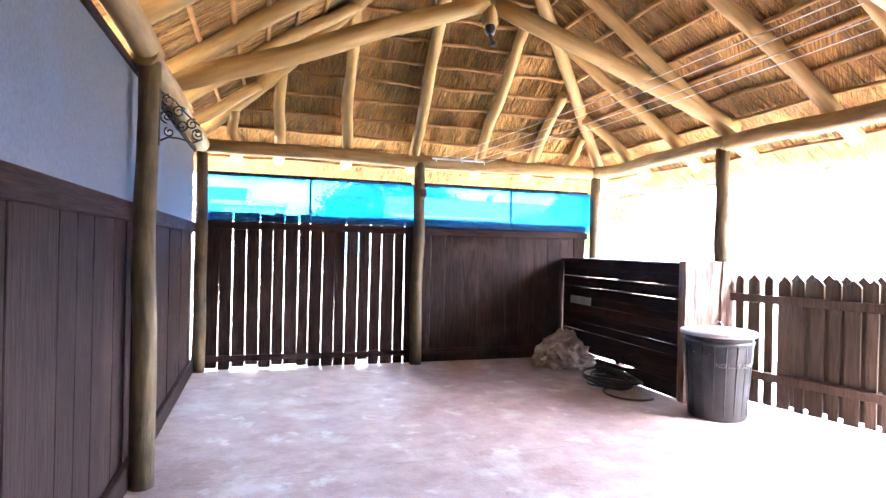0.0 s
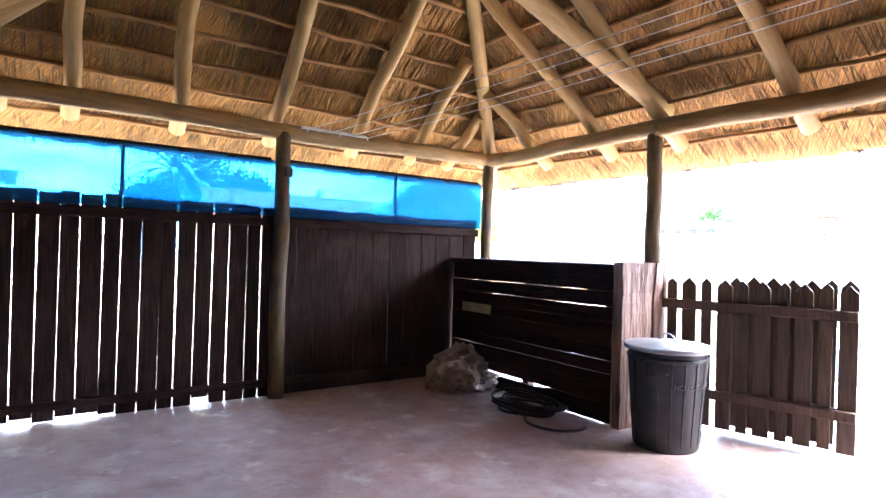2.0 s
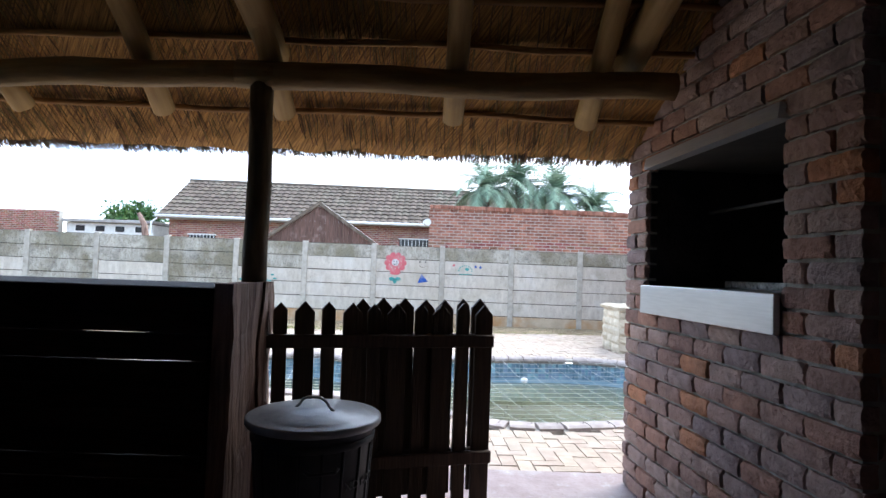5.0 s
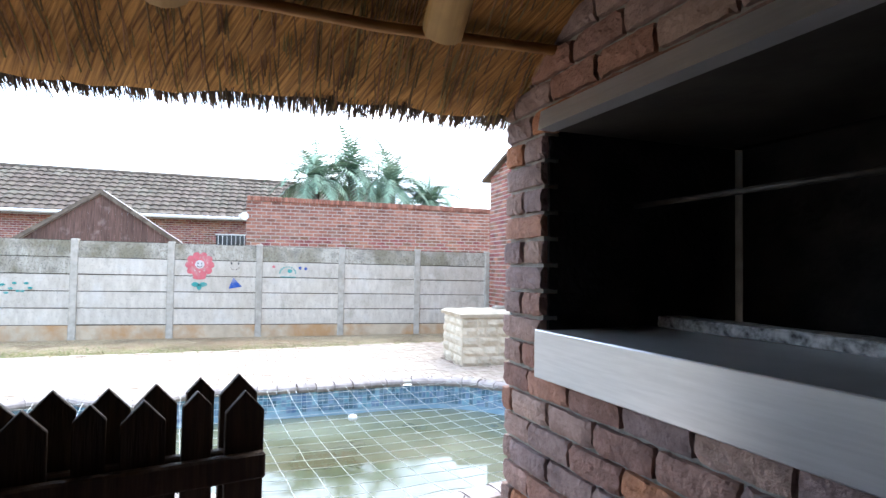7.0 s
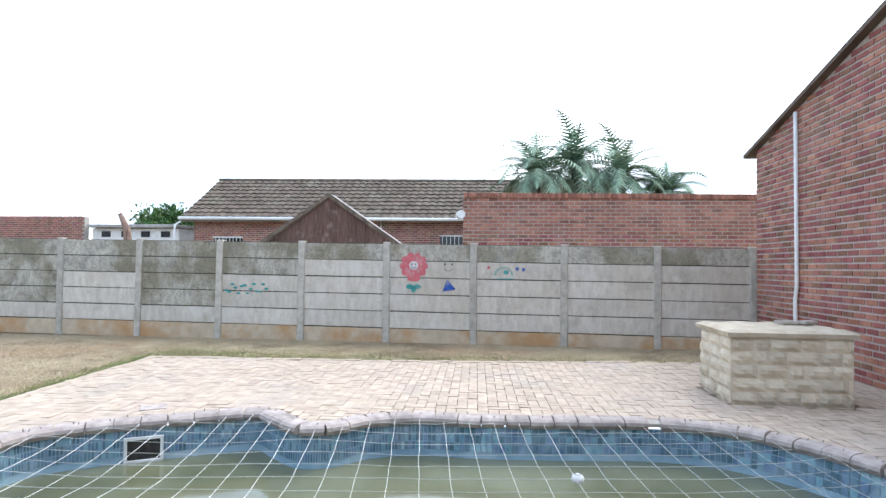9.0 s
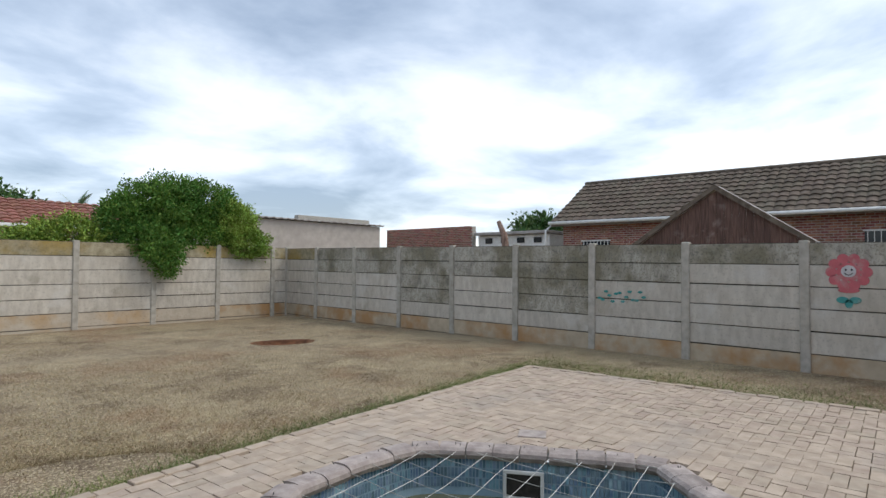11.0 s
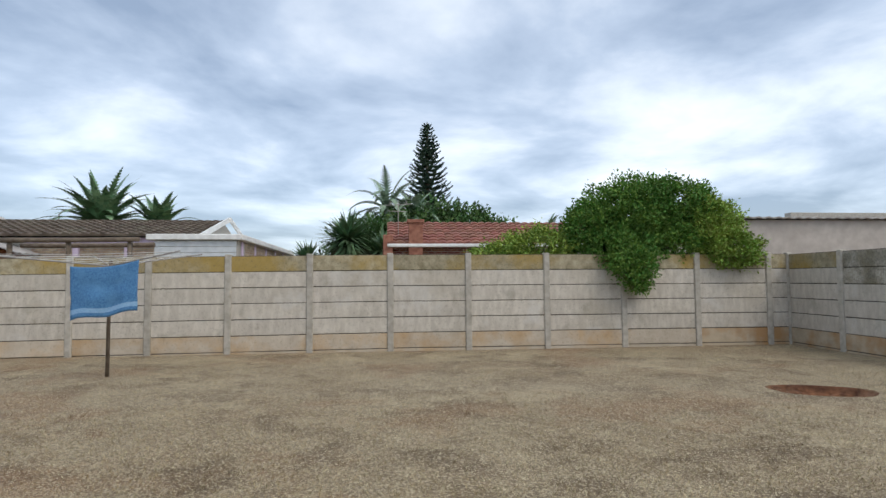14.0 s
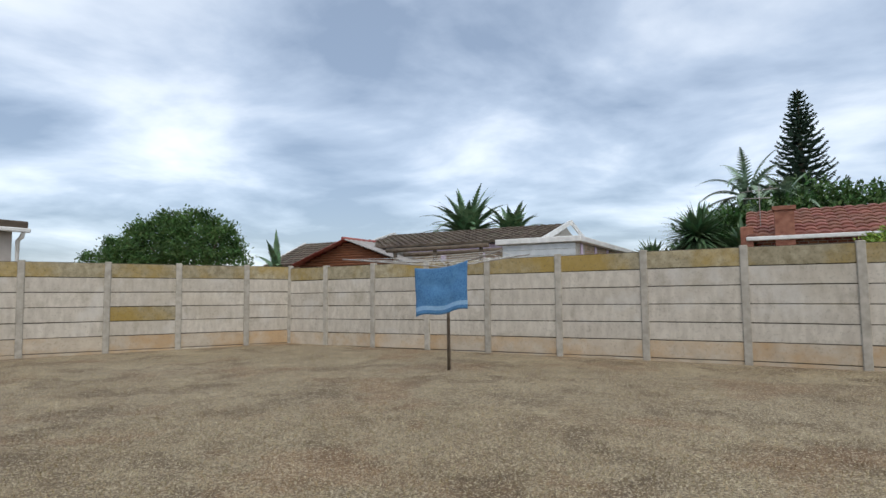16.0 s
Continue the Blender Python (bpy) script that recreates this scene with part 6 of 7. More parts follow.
for sgn in (1, -1):
    bm = B(); e = .68 + sgn * 1.62
    a = [bm.verts.new(p) for p in ((14.93, .68, 2.97), (14.93, e, 1.855), (14.93, e, 1.755), (14.93, .68, 2.865))]
    b = [bm.verts.new(v.co + Vector((.05, 0, 0))) for v in a]
    bm.faces.new(a); bm.faces.new(b[::-1])
    for q in range(4):
        bm.faces.new((a[q], b[q], b[(q + 1) % 4], a[(q + 1) % 4]))
    part("barge_board", bm, M["bark"], sh)
    bm = B(); a = [bm.verts.new(p) for p in ((14.985, .68, 2.93), (14.985, e, 1.815), (15.35, e, 1.815), (15.35, .68, 2.93))]
    bm.faces.new(a); ob = part("roof_sheet", bm, M["grey_sheet"], sh); ob.modifiers.new("t", "SOLIDIFY").thickness = .03

# red brick parapet building
bw = thing("brick_outbuilding", (16.5, -5.5, GZ), "red face-brick outbuilding with a soldier-course parapet", "building")
bm = B(); box(bm, 15.72, 19, -9.3, -2.32, GZ, 3.0); part("wall", bm, M["pale_mortar"], bw)
brickwork(bw, (15.715, -2.32, 0), (0, -1, 0), 6.9, 1.5, 2.94, M["face_brick"], (-1, 0, 0), parts=300)
brickwork(bw, (15.72, -2.315, 0), (1, 0, 0), 3.2, 1.5, 2.94, M["face_brick"], (0, 1, 0))
bm = B(); box(bm, -.034, .034, -.05, .23, -.055, .06, .004); SC = mesh("coping_brick", bm, M["face_brick"])
for k in range(92):
    piece("coping_brick", SC, bw, Matrix.Translation((15.72 - 16.5, -2.36 - k * .075 + 5.5, 3.0 - GZ - k * .0006)) @ Matrix.Rotation(radians(-90), 4, "Z"))
bm = B(); tube(bm, [(15.6, -2.28, 2.55), (15.9, -2.22, 2.55)], .10, 10); part("gutter_end", bm, M["white"], bw)

# neighbouring brick gable with a white pipe
sg_ = thing("brick_gable_house", (9, -10, GZ), "red-brown face-brick gable house with a dark roof edge", "house")
bm = B(); prism(bm, [(12.6, GZ), (12.6, 3.36), (8.6, 4.40), (4.6, 3.36), (4.6, GZ)], "y", -7.54, -12.5); part("wall", bm, M["pale_mortar"], sg_)
brickwork(sg_, (12.6, -7.535, 0), (-1, 0, 0), 5.0, -.05, 4.4, M["face_brick"], (0, 1, 0), top=lambda u: 3.36 + min(u, 4.0) * .26)
bm = B(); prism(bm, [(12.85, 3.33), (8.6, 4.47), (4.35, 3.33), (4.35, 3.27), (8.6, 4.41), (12.85, 3.27)], "y", -7.42, -12.6); part("roof_edge", bm, M["tile_brown"], sg_)
bm = B(); tube(bm, [(11.2, -7.49, 3.65), (11.2, -7.49, 1.1), (11.25, -7.49, .9), (11.22, -7.48, .3), (11.2, -7.47, GZ)], .028, 8); part("pipe", bm, M["white"], sg_, "white plastic pipe")

# grey plaster shed, rough brick wall and low store to the north-east
gs = thing("plaster_shed", (16, 15.5, GZ), "grey plastered shed with a corrugated roof edge", "shed")
bm = B(); prism(bm, [(14.5, GZ), (14.5, 2.92), (17.5, 3.1), (17.5, GZ)], "x", 10.5, 19.0); part("wall", bm, M["plaster"], gs)
bm = B()
pts = 150
for q in range(pts):
    x0 = 10.3 + 8.8 * q / pts; x1 = 10.3 + 8.8 * (q + 1) / pts
    za, zb = 2.95 + .02 * math.sin(q * 1.3), 2.95 + .02 * math.sin((q + 1) * 1.3)
    v = [bm.verts.new(p) for p in ((x0, 14.35, za), (x1, 14.35, zb), (x1, 17.6, zb + .2), (x0, 17.6, za + .2))]
    bm.faces.new(v)
bmesh.ops.remove_doubles(bm, verts=bm.verts[:], dist=.001)
ob = part("roof_sheet", bm, M["grey_sheet"], gs); ob.modifiers.new("t", "SOLIDIFY").thickness = .03
bm = B(); box(bm, 15.6, 19.05, 15.2, 15.45, 2.9, 3.22, .01); part("parapet", bm, M["mortar"], gs)
rw = thing("rough_brick_wall", (25, 17.5, GZ), "rough unplastered red brick wall", "wall")
bm = B(); box(bm, 25.02, 25.3, 14.5, 20.5, GZ, 3.30); part("core", bm, M["mortar"], rw)
brickwork(rw, (25.01, 20.5, 0), (0, -1, 0), 6.0, 1.9, 3.33, M["face_brick"], (-1, 0, 0))
lw = thing("low_store", (26.5, 12.3, GZ), "low whitewashed store with a stained sheet roof", "building")
bm = B(); box(bm, 25.3, 28, 10.4, 14.35, GZ, 2.82, .01); part("wall", bm, M["white"], lw)
bm = B(); box(bm, 25.0, 28.2, 10.3, 14.4, 2.84, 2.98, .02); part("roof", bm, M["grey_sheet"], lw)
for q in range(4):
    bm = B(); box(bm, 25.27, 25.295, 10.8 + q * .9, 11.2 + q * .9, 2.45, 2.7); part("window", bm, M["glass"], lw)
dt = thing("dead_stump", (14.2, 4.9, GZ), "bleached bare tree stump leaning behind the wall", "stump")
bm = B(); tube(bm, [(14.2, 4.9, GZ), (14.2, 4.95, 1.6), (14.2, 5.02, 2.1), (14.2, 5.18, 2.42)], [.10, .09, .075, .05], 9, .15, 3); part("trunk", bm, M["sleeper"], dt)

# red-tiled house to the north
rh = thing("red_tiled_house", (8, 22, GZ), "brick house with a red tiled roof and chimney", "house")
bm = B(); prism(bm, [(20.6, GZ), (20.6, 2.62), (23.0, 3.6), (25.4, 2.62), (25.4, GZ)], "x", 4.5, 13); part("wall", bm, M["pale_mortar"], rh)
brickwork(rh, (4.4, 20.59, 0), (1, 0, 0), 5.5, 1.7, 2.6, M["face_brick"], (0, -1, 0))
tiled_slope(rh, (4.2, 20.2, 2.66), (13, 20.2, 2.66), (4.2, 23.0, 3.72), (13, 23.0, 3.72), M["tile_red"])
bm = B(); box(bm, 4.2, 13, 20.1, 20.2, 2.56, 2.68, .02); part("gutter", bm, M["white"], rh, "white gutter")
bm = B(); box(bm, 4.95, 5.45, 20.15, 20.6, 1.5, 3.42, .01); box(bm, 4.9, 5.5, 20.1, 20.65, 3.42, 3.54, .01); part("chimney", bm, M["face_brick"], rh)
bm = B(); box(bm, 4.05, 4.4, 20.2, 21.6, 1.5, 3.0, .03); part("buttress", bm, M["face_brick"], rh)
bm = B()
for a, b in (((4.6, 21, 2.8), (4.6, 21, 4.3)), ((4.1, 21, 4.15), (5.1, 21, 4.2)), ((4.2, 20.7, 3.9), (4.9, 21.2, 3.95)), ((4.3, 21, 4.15), (4.3, 21, 4.3)), ((4.9, 21, 4.18), (4.9, 21, 4.32))):
    tube(bm, [a, b], .014, 5)
part("aerial", bm, M["grey_sheet"], rh)

# lilac-trimmed house with a pale garage, timber hut and pergola
lh = thing("lilac_house", (-5, 22, GZ), "tan brick house with lilac trim and brown tiled roof", "house")
bm = B(); prism(bm, [(21, GZ), (21, 2.85), (24, 3.75), (27, 2.85), (27, GZ)], "x", -10.5, -2.4); part("wall", bm, M["mortar"], lh)
brickwork(lh, (-8.0, 20.99, 0), (1, 0, 0), 5.0, 1.7, 2.75, M["tan_brick"], (0, -1, 0))
bm = B(); box(bm, -8.2, -2.4, 20.85, 20.98, 2.72, 2.95, .01); part("fascia", bm, M["lilac"], lh)
for x in (-6.6, -4.9, -3.7):
    bm = B(); box(bm, x, x + .2, 20.86, 20.97, GZ, 2.72, .01); part("pillar", bm, M["lilac"], lh)
tiled_slope(lh, (-10.9, 20.6, 2.98), (-2.2, 20.6, 2.98), (-10.9, 24, 3.86), (-2.2, 24, 3.86), M["tile_brown"])
for x in (-10.95, -2.2):
    bm = B()
    for sgn, yy in ((1, 20.5), (1, 27.5)):
        a = [bm.verts.new(p) for p in ((x, yy, 2.86), (x, 24, 3.82), (x, 24, 4.02), (x, yy, 3.06))]
        bm.faces.new(a)
    ob = part("barge_board", bm, M["white"], lh); ob.modifiers.new("t", "SOLIDIFY").thickness = .06
ga = thing("pale_garage", (-2, 20, GZ), "pale grey clad garage with a flat white-edged roof", "garage")
bm = B(); box(bm, -3.4, -.75, 19.6, 29.8, GZ, 2.75, .01); part("wall", bm, M["mortar"], ga)
for k in range(7):
    bm = B(); box(bm, -3.38, -.78, 19.56 - .012, 19.59, 1.35 + k * .2, 1.35 + k * .2 + .19, .01); part("cladding_board", bm, M["siding"], ga)
bm = B(); box(bm, -3.6, -.55, 19.4, 30, 2.76, 2.95, .02); part("flat_roof", bm, M["white"], ga)
brickwork(ga, (-.745, 20.6, 0), (0, 1, 0), 9.0, 1.7, 2.72, M["tan_brick"], (1, 0, 0))
for k in range(6):
    bm = B(); box(bm, -.745, -.70, 20.0 + k * 1.9, 20.22 + k * 1.9, GZ, 2.74, .01); part("pillar", bm, M["lilac"], ga)
th_ = thing("timber_hut", (-10.6, 20.5, GZ), "reddish half-log timber hut with a red sheet roof", "hut")
z = 1.6
while z < 3.2:
    hw = 2.65 * min(1, (3.28 - z) / .95)
    bm = B(); tube(bm, [(-10.6 - hw, 20.05, z), (-10.6 + hw, 20.05, z)], .055, 8); part("half_log", bm, M["hut_log"], th_); z += .105
bm = B(); prism(bm, [(-13.2, GZ), (-13.2, 2.35), (-10.6, 3.25), (-8.0, 2.35), (-8.0, GZ)], "y", 20.1, 23); part("wall", bm, M["hut_log"], th_)
for sgn in (1, -1):
    bm = B()
    for q in range(40):
        ya, yb = 19.7 + 3.6 * q / 40, 19.7 + 3.6 * (q + 1) / 40
        da, db = .025 * math.sin(q * 1.6), .025 * math.sin((q + 1) * 1.6)
        v = [bm.verts.new(p) for p in ((-10.6, ya, 3.36 + da), (-10.6, yb, 3.36 + db), (-10.6 + sgn * 2.95, yb, 2.33 + db), (-10.6 + sgn * 2.95, ya, 2.33 + da))]
        bm.faces.new(v)
    bmesh.ops.remove_doubles(bm, verts=bm.verts[:], dist=.001)
    ob = part("roof_sheet", bm, M["red_sheet"] if sgn < 0 else M["grey_sheet"], th_); ob.modifiers.new("t", "SOLIDIFY").thickness = .03
bm = B(); tube(bm, [(-10.6, 19.65, 3.40), (-10.6, 23.3, 3.40)], .07, 8); part("ridge_cap", bm, M["red_sheet"], th_)
pg = thing("pergola", (-5, 17.6, GZ), "weathered timber pergola frame behind the wall", "pergola")
for x in (-6.6, -5.0, -3.3):
    bm = B(); log(bm, (x, 17.6, GZ), (x, 17.6, 2.58), .07, .07, int(x * 10) % 17); part("post", bm, M["bark"], pg)
for zz, yy in ((2.60, 17.5), (2.52, 18.6)):
    bm = B(); log(bm, (-6.9, yy, zz), (-3.0, yy, zz + .02), .07, .07, 5); part("beam", bm, M["bark"], pg)

# houses to the west
wh = thing("west_house", (-17, 6.5, GZ), "plastered house corner with white gutter and downpipe", "house")
bm = B(); box(bm, -20, -14.25, -4, 9.3, GZ, 3.0, .01); part("wall", bm, M["plaster"], wh)
bm = B(); box(bm, -20.3, -13.9, -4.2, 9.55, 3.05, 3.30, .03); part("roof_edge", bm, M["tile_brown"], wh)
bm = B(); box(bm, -14.0, -13.86, -4.2, 9.6, 2.98, 3.10, .02); part("gutter", bm, M["white"], wh)
bm = B(); tube(bm, [(-13.95, 9.45, 3.0), (-14.05, 9.45, 2.85), (-14.2, 9.42, 2.75), (-14.2, 9.42, GZ)], .06, 8); part("downpipe", bm, M["white"], wh)
oh = thing("far_tiled_house", (-16, 26, GZ), "distant house with a mossy tiled roof", "house")
bm = B(); prism(bm, [(24, GZ), (24, 2.6), (27, 3.9), (30, 2.6), (30, GZ)], "x", -19, -14); part("wall", bm, M["tan_brick"], oh)
tiled_slope(oh, (-19.3, 23.7, 2.6), (-13.8, 23.7, 2.6), (-19.3, 27, 4.05), (-13.8, 27, 4.05), M["tile_brown"])
bm = B(); tube(bm, [(-19.35, 23.7, 2.62), (-19.35, 27, 4.1)], .07, 6); part("verge", bm, M["white"], oh)
# house block out of view, added to hold back daylight from the south
mh = thing("unseen_south_house", (0, -13, GZ), "unseen plain plastered house block added to cut daylight from the south", "house")
bm = B(); box(bm, -12, 4.2, -15, -11.5, GZ, 3.2, .02); part("wall", bm, M["plaster"], mh)
bm = B(); prism(bm, [(-11.1, 3.15), (-13.3, 4.5), (-15.4, 3.15)], "x", -12.4, 4.4); part("roof", bm, M["tile_brown"], mh)


# ---- plants ----
def leaf_cloud(name, blobs, count, material, parent, lo, hi, seed, label=""):
    """Leaves gathered in clumps over lumpy blobs (centre, radii)."""
    r = random.Random(seed)
    vs, fs = [], []
    weights = [b[1][0] * b[1][1] + b[1][2] * b[1][0] for b in blobs]
    clumps = []
    for _ in range(max(40, count // 30)):
        c, rad = r.choices(blobs, weights)[0]
        d = Vector((r.gauss(0, 1), r.gauss(0, 1), r.gauss(0, 1))).normalized()
        k = (.72 + .34 * r.random()) * (1 + .30 * noise.noise(d * 2.9 + Vector(c)))
        clumps.append((Vector(c) + Vector((d.x * rad[0], d.y * rad[1], d.z * rad[2])) * k, d))
    for n in range(count):
        p, d = clumps[n % len(clumps)]
        q = p + Vector((r.gauss(0, .075), r.gauss(0, .075), r.gauss(0, .06))) * (hi / .095)
        ax = (d * .7 + Vector((r.gauss(0, .6), r.gauss(0, .6), r.gauss(.1, .6)))).normalized()
        sd = ax.cross(Vector((r.gauss(0, 1), r.gauss(0, 1), r.gauss(0, 1)))).normalized()
        ln = r.uniform(lo, hi); w = ln * r.uniform(.2, .32)
        b = len(vs)
        up_ = ax.cross(sd) * ln * .12
        vs += [tuple(q), tuple(q + ax * ln * .5 + sd * w + up_), tuple(q + ax * ln), tuple(q + ax * ln * .5 - sd * w + up_)]
        fs += [(b, b + 1, b + 2), (b, b + 2, b + 3)]
    me = bpy.data.meshes.new(name); me.from_pydata(vs, [], fs); me.materials.append(material)
    ob = new(name, me); ob.parent = parent; ob.matrix_parent_inverse = Matrix.Translation(parent.matrix_basis.translation).inverted()
    return tagged(ob, label) if label else ob


def limbs(parent, base, tips, r0, seed):
    r = random.Random(seed)
    bm = B(); base = Vector(base)
    fork = base + Vector((0, 0, 1.0))
    tube(bm, [base, base + Vector((.03, .02, .5)), fork], [r0 * 1.2, r0, r0 * .85], 9, .12, seed); part("trunk", bm, M["bark"], parent)
    for t in tips:
        bm = B(); t = Vector(t); mid = fork.lerp(t, .5) + Vector((r.gauss(0, .1), r.gauss(0, .1), .1))
        tube(bm, [fork, mid, t], [r0 * .6, r0 * .35, r0 * .12], 7, .1, seed); part("limb", bm, M["bark"], parent)


bt = thing("garden_tree", (10.0, 12.5, GZ), "dense round dark-green tree overhanging the concrete wall", "tree")
limbs(bt, (10.0, 12.6, GZ), [(8.6, 12.3, 2.6), (9.6, 12.2, 3.2), (10.8, 12.4, 3.1), (11.5, 12.2, 2.6), (9.6, 11.6, 1.9), (10.4, 13, 3.1)], .11, 3)
leaf_cloud("crown", [((9.5, 12.3, 2.75), (1.0, .9, .78)), ((10.5, 12.4, 2.85), (1.05, .9, .68)), ((8.7, 12.3, 2.45), (.62, .6, .55)), ((9.15, 11.75, 1.95), (.75, .45, .52)), ((9.2, 11.25, 1.62), (.42, .22, .32)), ((9.28, 11.22, 1.26), (.16, .14, .18)), ((10.4, 11.9, 2.1), (.7, .45, .5))], 64000, M["leaf"], bt, .05, .095, 4)
leaf_cloud("crown", [((11.2, 12.0, 2.55), (.66, .6, .60)), ((11.5, 11.5, 1.95), (.55, .3, .38)), ((11.0, 11.7, 2.2), (.4, .3, .4))], 20000, M["leaf_light"], bt, .05, .09, 5, "younger yellow-green foliage")
sb = thing("hedge_shrub", (7.0, 12.4, GZ), "loose yellow-green shrub behind the wall", "shrub")
limbs(sb, (7.0, 12.5, GZ), [(6.5, 12.3, 2.0), (7.3, 12.3, 2.3), (7.8, 12.4, 2.4)], .05, 6)
leaf_cloud("crown", [((6.7, 12.3, 1.75), (.65, .45, .38)), ((7.5, 12.3, 1.95), (.75, .5, .48)), ((6.2, 12.3, 1.6), (.4, .3, .3))], 13000, M["leaf_light"], sb, .05, .10, 7)
wt = thing("west_tree", (-16, 16.2, GZ), "broad dark-green leafy tree behind the wall", "tree")
limbs(wt, (-16, 16.5, GZ), [(-18, 16, 3.2), (-16.5, 16, 4), (-15, 16, 3.8), (-13.6, 16, 3.4)], .16, 8)
leaf_cloud("crown", [((-17.2, 16, 3.15), (1.6, 1.2, 1.05)), ((-15.4, 16, 3.2), (1.5, 1.1, 1.0)), ((-13.6, 15.8, 2.9), (1.0, .8, .85)), ((-19.6, 16.2, 2.7), (1.5, .9, .75)), ((-22.0, 16.4, 2.5), (1.2, .8, .6)), ((-12.7, 15.8, 2.3), (.7, .5, .6)), ((-18.4, 16, 3.75), (.55, .5, .45)), ((-16.5, 16, 4.05), (.6, .5, .4)), ((-14.5, 16, 3.95), (.5, .45, .42)), ((-12.9, 15.8, 3.3), (.42, .4, .42)), ((-20.6, 16.2, 3.3), (.6, .5, .4))], 34000, M["leaf_far"], wt, .08, .16, 9)
for k, (x, y, z, s) in enumerate(((0.3, 60, 2.5, 2.2), (8.4, 31, 4.4, 1.6), (3.4, 27.5, 3.3, 1.6), (5.0, 28.2, 3.9, 1.7), (10.8, 34, 4.2, 1.5), (6.3, 30.5, 4.6, 2.0), (20.8, 32, 4.0, 1.1), (29, 13.2, 3.2, 1.3))):
    ft = thing("background_tree", (x, y, GZ), "dark-green bushy tree in a neighbouring yard", "tree", "trees beyond the houses")
    bm = B(); tube(bm, [(x, y, GZ), (x, y, z - s * .3)], [.2, .12], 7); part("trunk", bm, M["bark"], ft)
    leaf_cloud("crown", [((x, y, z), (s, s * .8, s * .6)), ((x + s * .6, y, z - s * .2), (s * .7, s * .6, s * .5)), ((x - s * .6, y, z - s * .3), (s * .7, s * .6, s * .5))], 3600, M["leaf_far"], ft, .16, .30, 20 + k)


def frond(vs, fs, base, d, ln, droop, r, leaf_w=.05, n=16, leaf=.5):
    d = d.normalized(); pts = []
    p = base.copy(); v = d.copy()
    for i in range(n + 1):
        pts.append((p.copy(), v.copy()))
        p += v * ln / n
        v = (v + Vector((0, 0, -droop / n))).normalized()
    for i, (q, t) in enumerate(pts[1:], 1):
        sd = t.cross(Vector((0, 0, 1)))
        sd = sd.normalized() if sd.length > .05 else Vector((1, 0, 0))
        l = leaf * math.sin(math.pi * (i / n) ** .7 * .93 + .1)
        for s in (1, -1):
            tip = q + (sd * s + t * .75 + Vector((0, 0, .12 - droop * .15))).normalized() * l * r.uniform(.85, 1.1)
            b = len(vs); o = t * leaf_w
            vs += [tuple(q - o), tuple(q + o), tuple(tip)]
            fs.append((b, b + 1, b + 2))
        if i < n:
            b = len(vs); w = sd * .02; q2 = pts[i + 1][0] if i + 1 <= n else q
            vs += [tuple(q - w), tuple(q + w), tuple(q2 + w), tuple(q2 - w)]; fs.append((b, b + 1, b + 2, b + 3))


def palm(name, base, top, n, ln, droop, material, seed, label, leaf=.5, spread=1.0, tr=.16, lw=.05):
    t = thing(name, base, label, "palm")
    bm = B(); b0, tp = Vector(base), Vector(top)
    tube(bm, [b0, b0.lerp(tp, .5), tp], [tr * 1.2, tr, tr * .9], 9, .1, seed); part("trunk", bm, M["bark"], t)
    r = random.Random(seed)
    for k in range(n):
        vs, fs = [], []
        a = 2.4 * k + r.uniform(-.3, .3); e = spread * (1.35 - 1.5 * (k / n))
        frond(vs, fs, tp, Vector((math.cos(a) * math.cos(e), math.sin(a) * math.cos(e), math.sin(e))), ln * r.uniform(.85, 1.1), droop * r.uniform(.8, 1.2), r, lw, 18, leaf)
        me = bpy.data.meshes.new("frond"); me.from_pydata(vs, [], fs); me.materials.append(material)
        ob = new("frond", me); ob.parent = t; ob.matrix_parent_inverse = Matrix.Translation(Vector(base)).inverted()
    return t


palm("date_palm", (-12.4, 35, GZ), (-12.4, 35, 4.5), 95, 3.7, 1.35, M["palm"], 31, "date palm with a full fan of stiff fronds", .5, 1.05, .3, .17)
palm("date_palm", (-9.6, 36, GZ), (-9.6, 36, 4.4), 70, 2.8, 1.5, M["palm"], 32, "smaller date palm with arching fronds", .45, 1.0, .25, .16)
for k, (x, y, z, l) in enumerate(((20.6, -4.3, 4.2, 2.1), (21.4, -5.6, 4.6, 2.4), (21.0, -7.0, 4.2, 2.1), (21.8, -8.6, 3.7, 1.8))):
    palm("queen_palm", (x, y, GZ), (x, y, z), 34, l, 2.3, M["queen_palm"], 40 + k, "feathery drooping palm behind the brick building", .60, 1.0, .14, .05)
palm("strelitzia_palm", (4.2, 28.9, GZ), (4.2, 28.9, 5.0), 26, 2.5, 1.9, M["queen_palm"], 51, "wild banana with broad split leaves", .40, 1.0, .2, .09)
palm("strelitzia_palm", (5.6, 29.2, GZ), (5.6, 29.2, 4.6), 22, 2.3, 1.8, M["queen_palm"], 52, "wild banana with broad split leaves", .40, 1.0, .2, .09)
palm("far_palm", (24, 38, GZ), (24, 38, 4.9), 11, 1.7, 1.5, M["palm"], 53, "small distant palm above the roofs", .35, 1.0, .12)
palm("far_palm", (13.0, 31, GZ), (13.0, 31, 4.0), 9, 1.5, 1.2, M["palm"], 54, "small distant palm above the roofs", .35, 1.0, .12)
palm("banana_plant", (-13.6, 19, GZ), (-13.6, 19, 2.0), 9, 1.7, .9, M["palm"], 55, "banana plant with upright torn leaves", .26, 1.2, .1, .12)

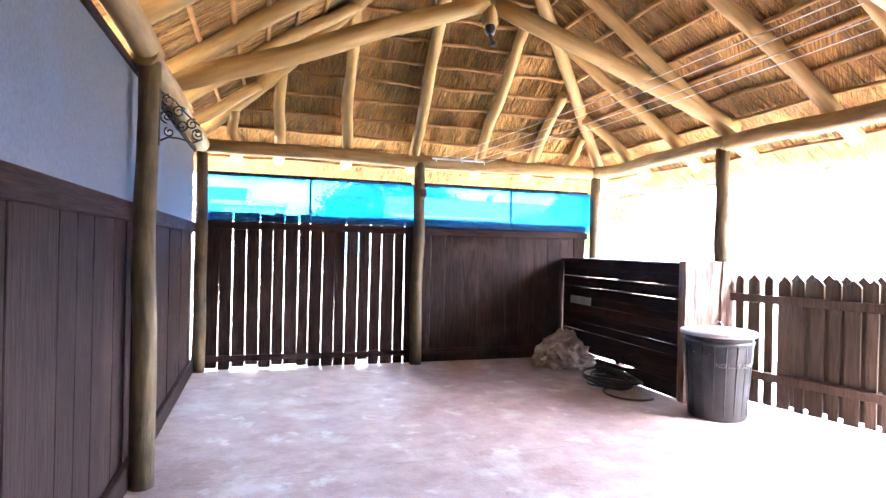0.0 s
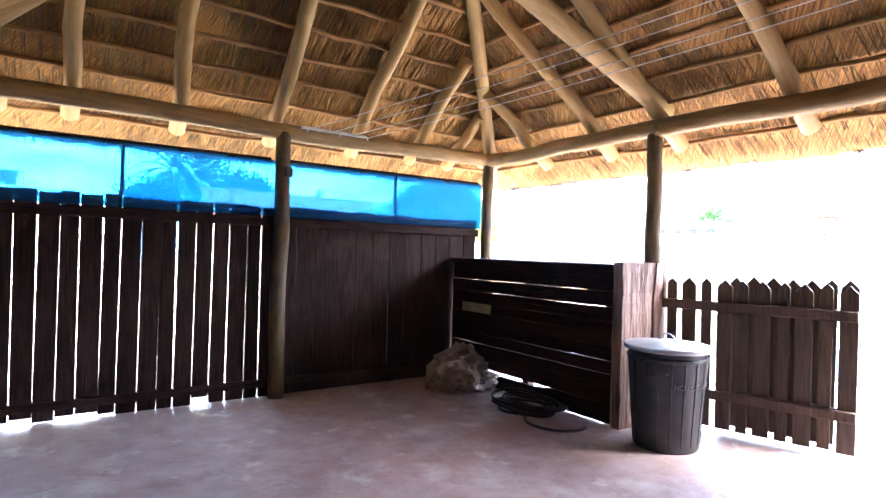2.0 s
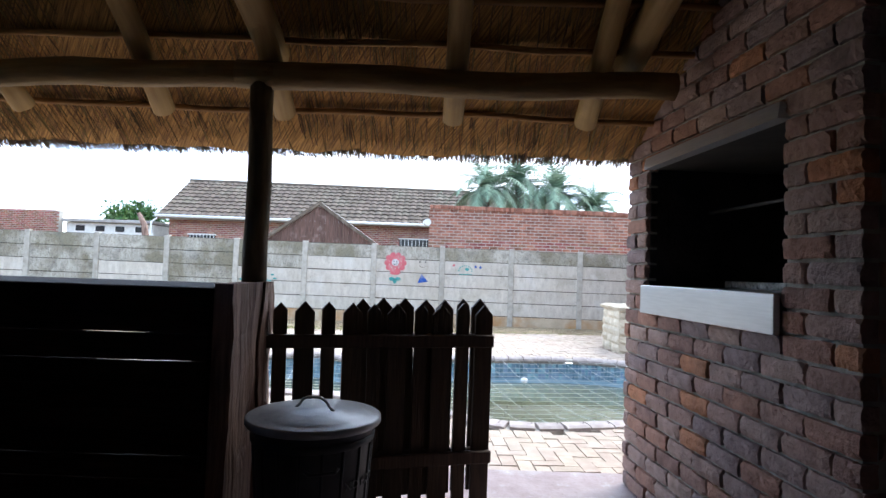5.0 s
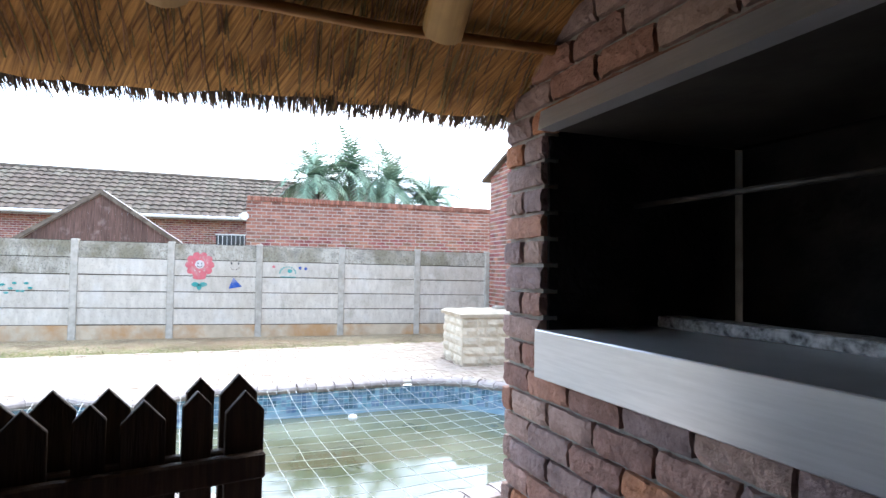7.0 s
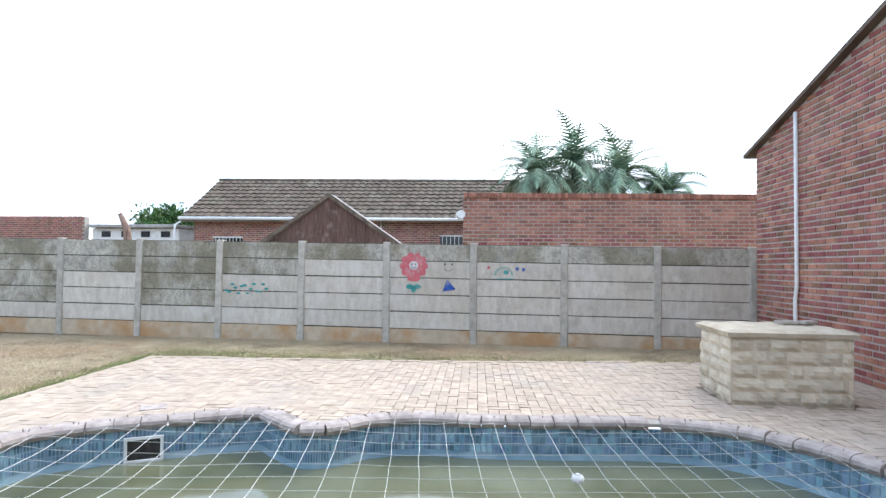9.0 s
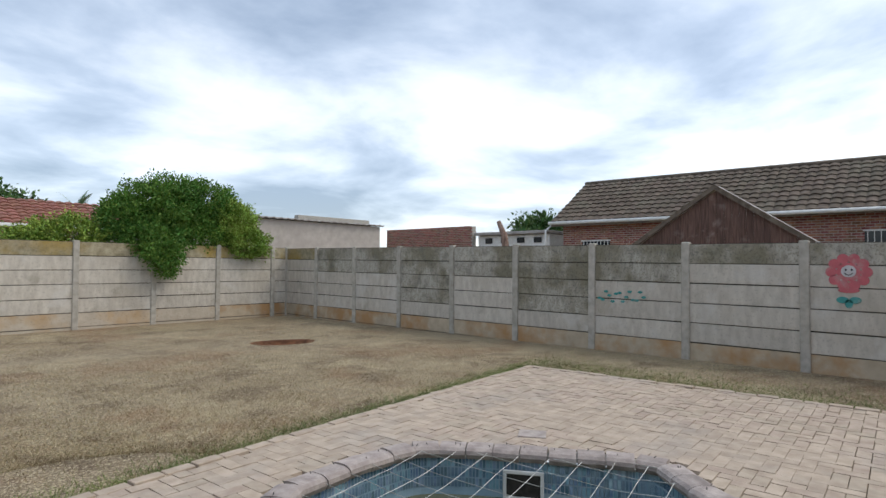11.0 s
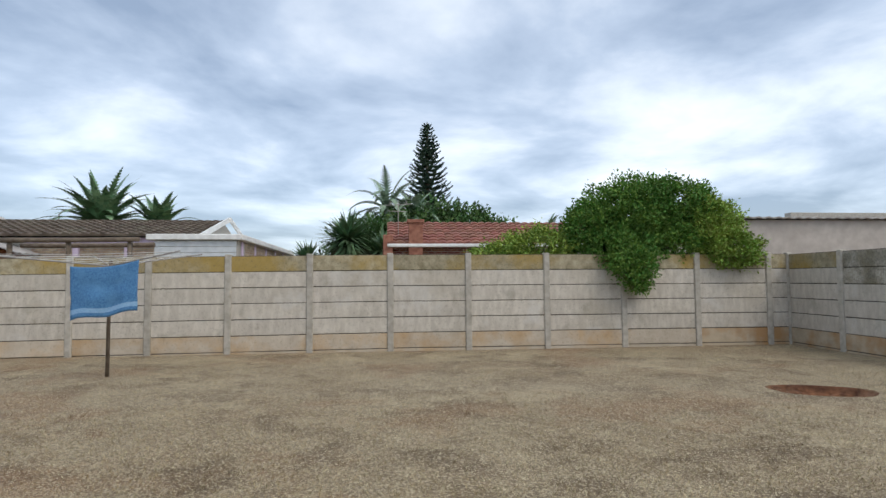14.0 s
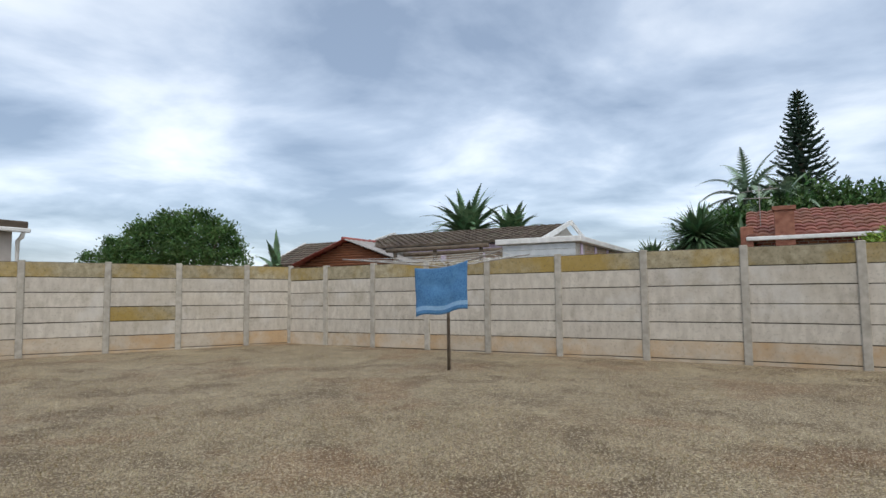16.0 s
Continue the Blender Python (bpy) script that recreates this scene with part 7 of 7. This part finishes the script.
for k, (x, y, z, s, n) in enumerate(((2.55, 24.6, 3.2, 1.6, 420), (0.9, 24.2, 2.2, 1.2, 260), (4.0, 24.5, 2.7, 1.2, 260))):
    yu = thing("yucca", (x, y, GZ), "spiky green yucca with sword-shaped leaves", "yucca", "yuccas behind the wall")
    bm = B(); tube(bm, [(x, y, GZ), (x, y, z)], [.18, .14], 8, .1, 5); part("trunk", bm, M["bark"], yu)
    r = random.Random(60 + k); vs, fs = [], []
    for _ in range(n):
        a, e = r.uniform(0, 6.28), math.asin(r.uniform(-.55, 1))
        d = Vector((math.cos(a) * math.cos(e), math.sin(a) * math.cos(e), math.sin(e))); sd = d.cross(Vector((0, 0, 1)))
        sd = sd.normalized() if sd.length > .01 else Vector((1, 0, 0))
        p = Vector((x, y, z + r.uniform(-.4, .1))); l = s * r.uniform(.75, 1.05); b = len(vs); q = p + d * l * .5; w = .075
        vs += [tuple(p - sd * w * .6), tuple(p + sd * w * .6), tuple(q + sd * w), tuple(q - sd * w), tuple(p + d * l + Vector((0, 0, -.12 * l)))]
        fs += [(b, b + 1, b + 2, b + 3), (b + 3, b + 2, b + 4)]
    me = bpy.data.meshes.new("leaves"); me.from_pydata(vs, [], fs); me.materials.append(M["palm"])
    ob = new("leaves", me); ob.parent = yu; ob.matrix_parent_inverse = Matrix.Translation((x, y, GZ)).inverted()

# tall tiered pine
px, py, ph = 6.49, 32.6, 10.6
pi_ = thing("norfolk_pine", (px, py, GZ), "tall dark tiered conifer rising over the roofs", "tree")
bm = B(); tube(bm, [(px, py, GZ), (px, py, 6), (px, py, ph)], [.28, .16, .03], 9); part("trunk", bm, M["bark"], pi_)
r = random.Random(77)
z = 3.8
while z < ph - .12:
    f = (ph - z) / (ph - 3.8); rad = .14 + 1.75 * f ** .8
    vs, fs = [], []
    count = 6 if f < .15 else 10
    for k in range(count):
        a = 2 * math.pi * k / count + r.uniform(-.3, .3) + z; L = rad * r.uniform(.72, 1.1)
        d = Vector((math.cos(a), math.sin(a), 0)); sd = Vector((-d.y, d.x, 0))
        steps = max(5, int(L / .07))
        for q in range(steps):
            g = (q + .5) / steps
            p = Vector((px, py, z)) + d * L * g + Vector((0, 0, L * (.10 * g - .32 * g * (1 - g) + .16 * g ** 4)))
            w = .075 + .09 * math.sin(math.pi * min(1, g * 1.05)) * min(1, L)
            for n in range(13):
                o = sd * r.gauss(0, .7) * w + Vector((0, 0, r.uniform(-.05, .10))) + d * r.uniform(-.02, .13)
                b = len(vs); e = sd * r.uniform(-.03, .03) + Vector((0, 0, .035))
                vs += [tuple(p - e), tuple(p + e), tuple(p + o)]; fs.append((b, b + 1, b + 2))
    me = bpy.data.meshes.new("whorl"); me.from_pydata(vs, [], fs); me.materials.append(M["pine"])
    ob = new("whorl", me); ob.parent = pi_; ob.matrix_parent_inverse = Matrix.Translation((px, py, GZ)).inverted()
    z += .18 + .15 * f
bm = B(); tube(bm, [(px, py, ph - .3), (px, py, ph + .05)], [.05, .02], 6); part("leader", bm, M["pine"], pi_)

# low hills on the horizon
M["hill"] = mat("hazy_green_hill", (0.030, 0.050, 0.040), (0.055, 0.075, 0.055), .02, .95, 0)
bm = B()
prev = None
for k in range(121):
    a = radians(60 + 150 * k / 120)
    hh = 30 + 22 * noise.noise((k * .09, 3, 0)) + 6 * noise.noise((k * .4, 1, 0))
    cur = [bm.verts.new((math.cos(a) * rr, math.sin(a) * rr, zz)) for rr, zz in ((560, -1), (640, hh * .75), (720, hh), (850, -1))]
    if prev:
        for q in range(3):
            bm.faces.new((prev[q], cur[q], cur[q + 1], prev[q + 1])).smooth = True
    prev = cur
structure("backdrop_hills", bm, M["hill"], "low hazy green hills on the horizon", "hills")
bm = B(); tube(bm, [(-17.5, 40, GZ), (-17.5, 40, 6.0), (-17.2, 40, 6.3), (-16.2, 40, 6.45)], .05, 6)
sl_ = thing("street_lamp", (-17.5, 40, GZ), "slim grey street lamp with a curved arm", "street lamp")
part("mast", bm, M["grey_sheet"], sl_)
bm = B(); box(bm, -16.4, -15.8, 39.9, 40.1, 6.40, 6.5, .03); part("lamp_head", bm, M["grey_sheet"], sl_)
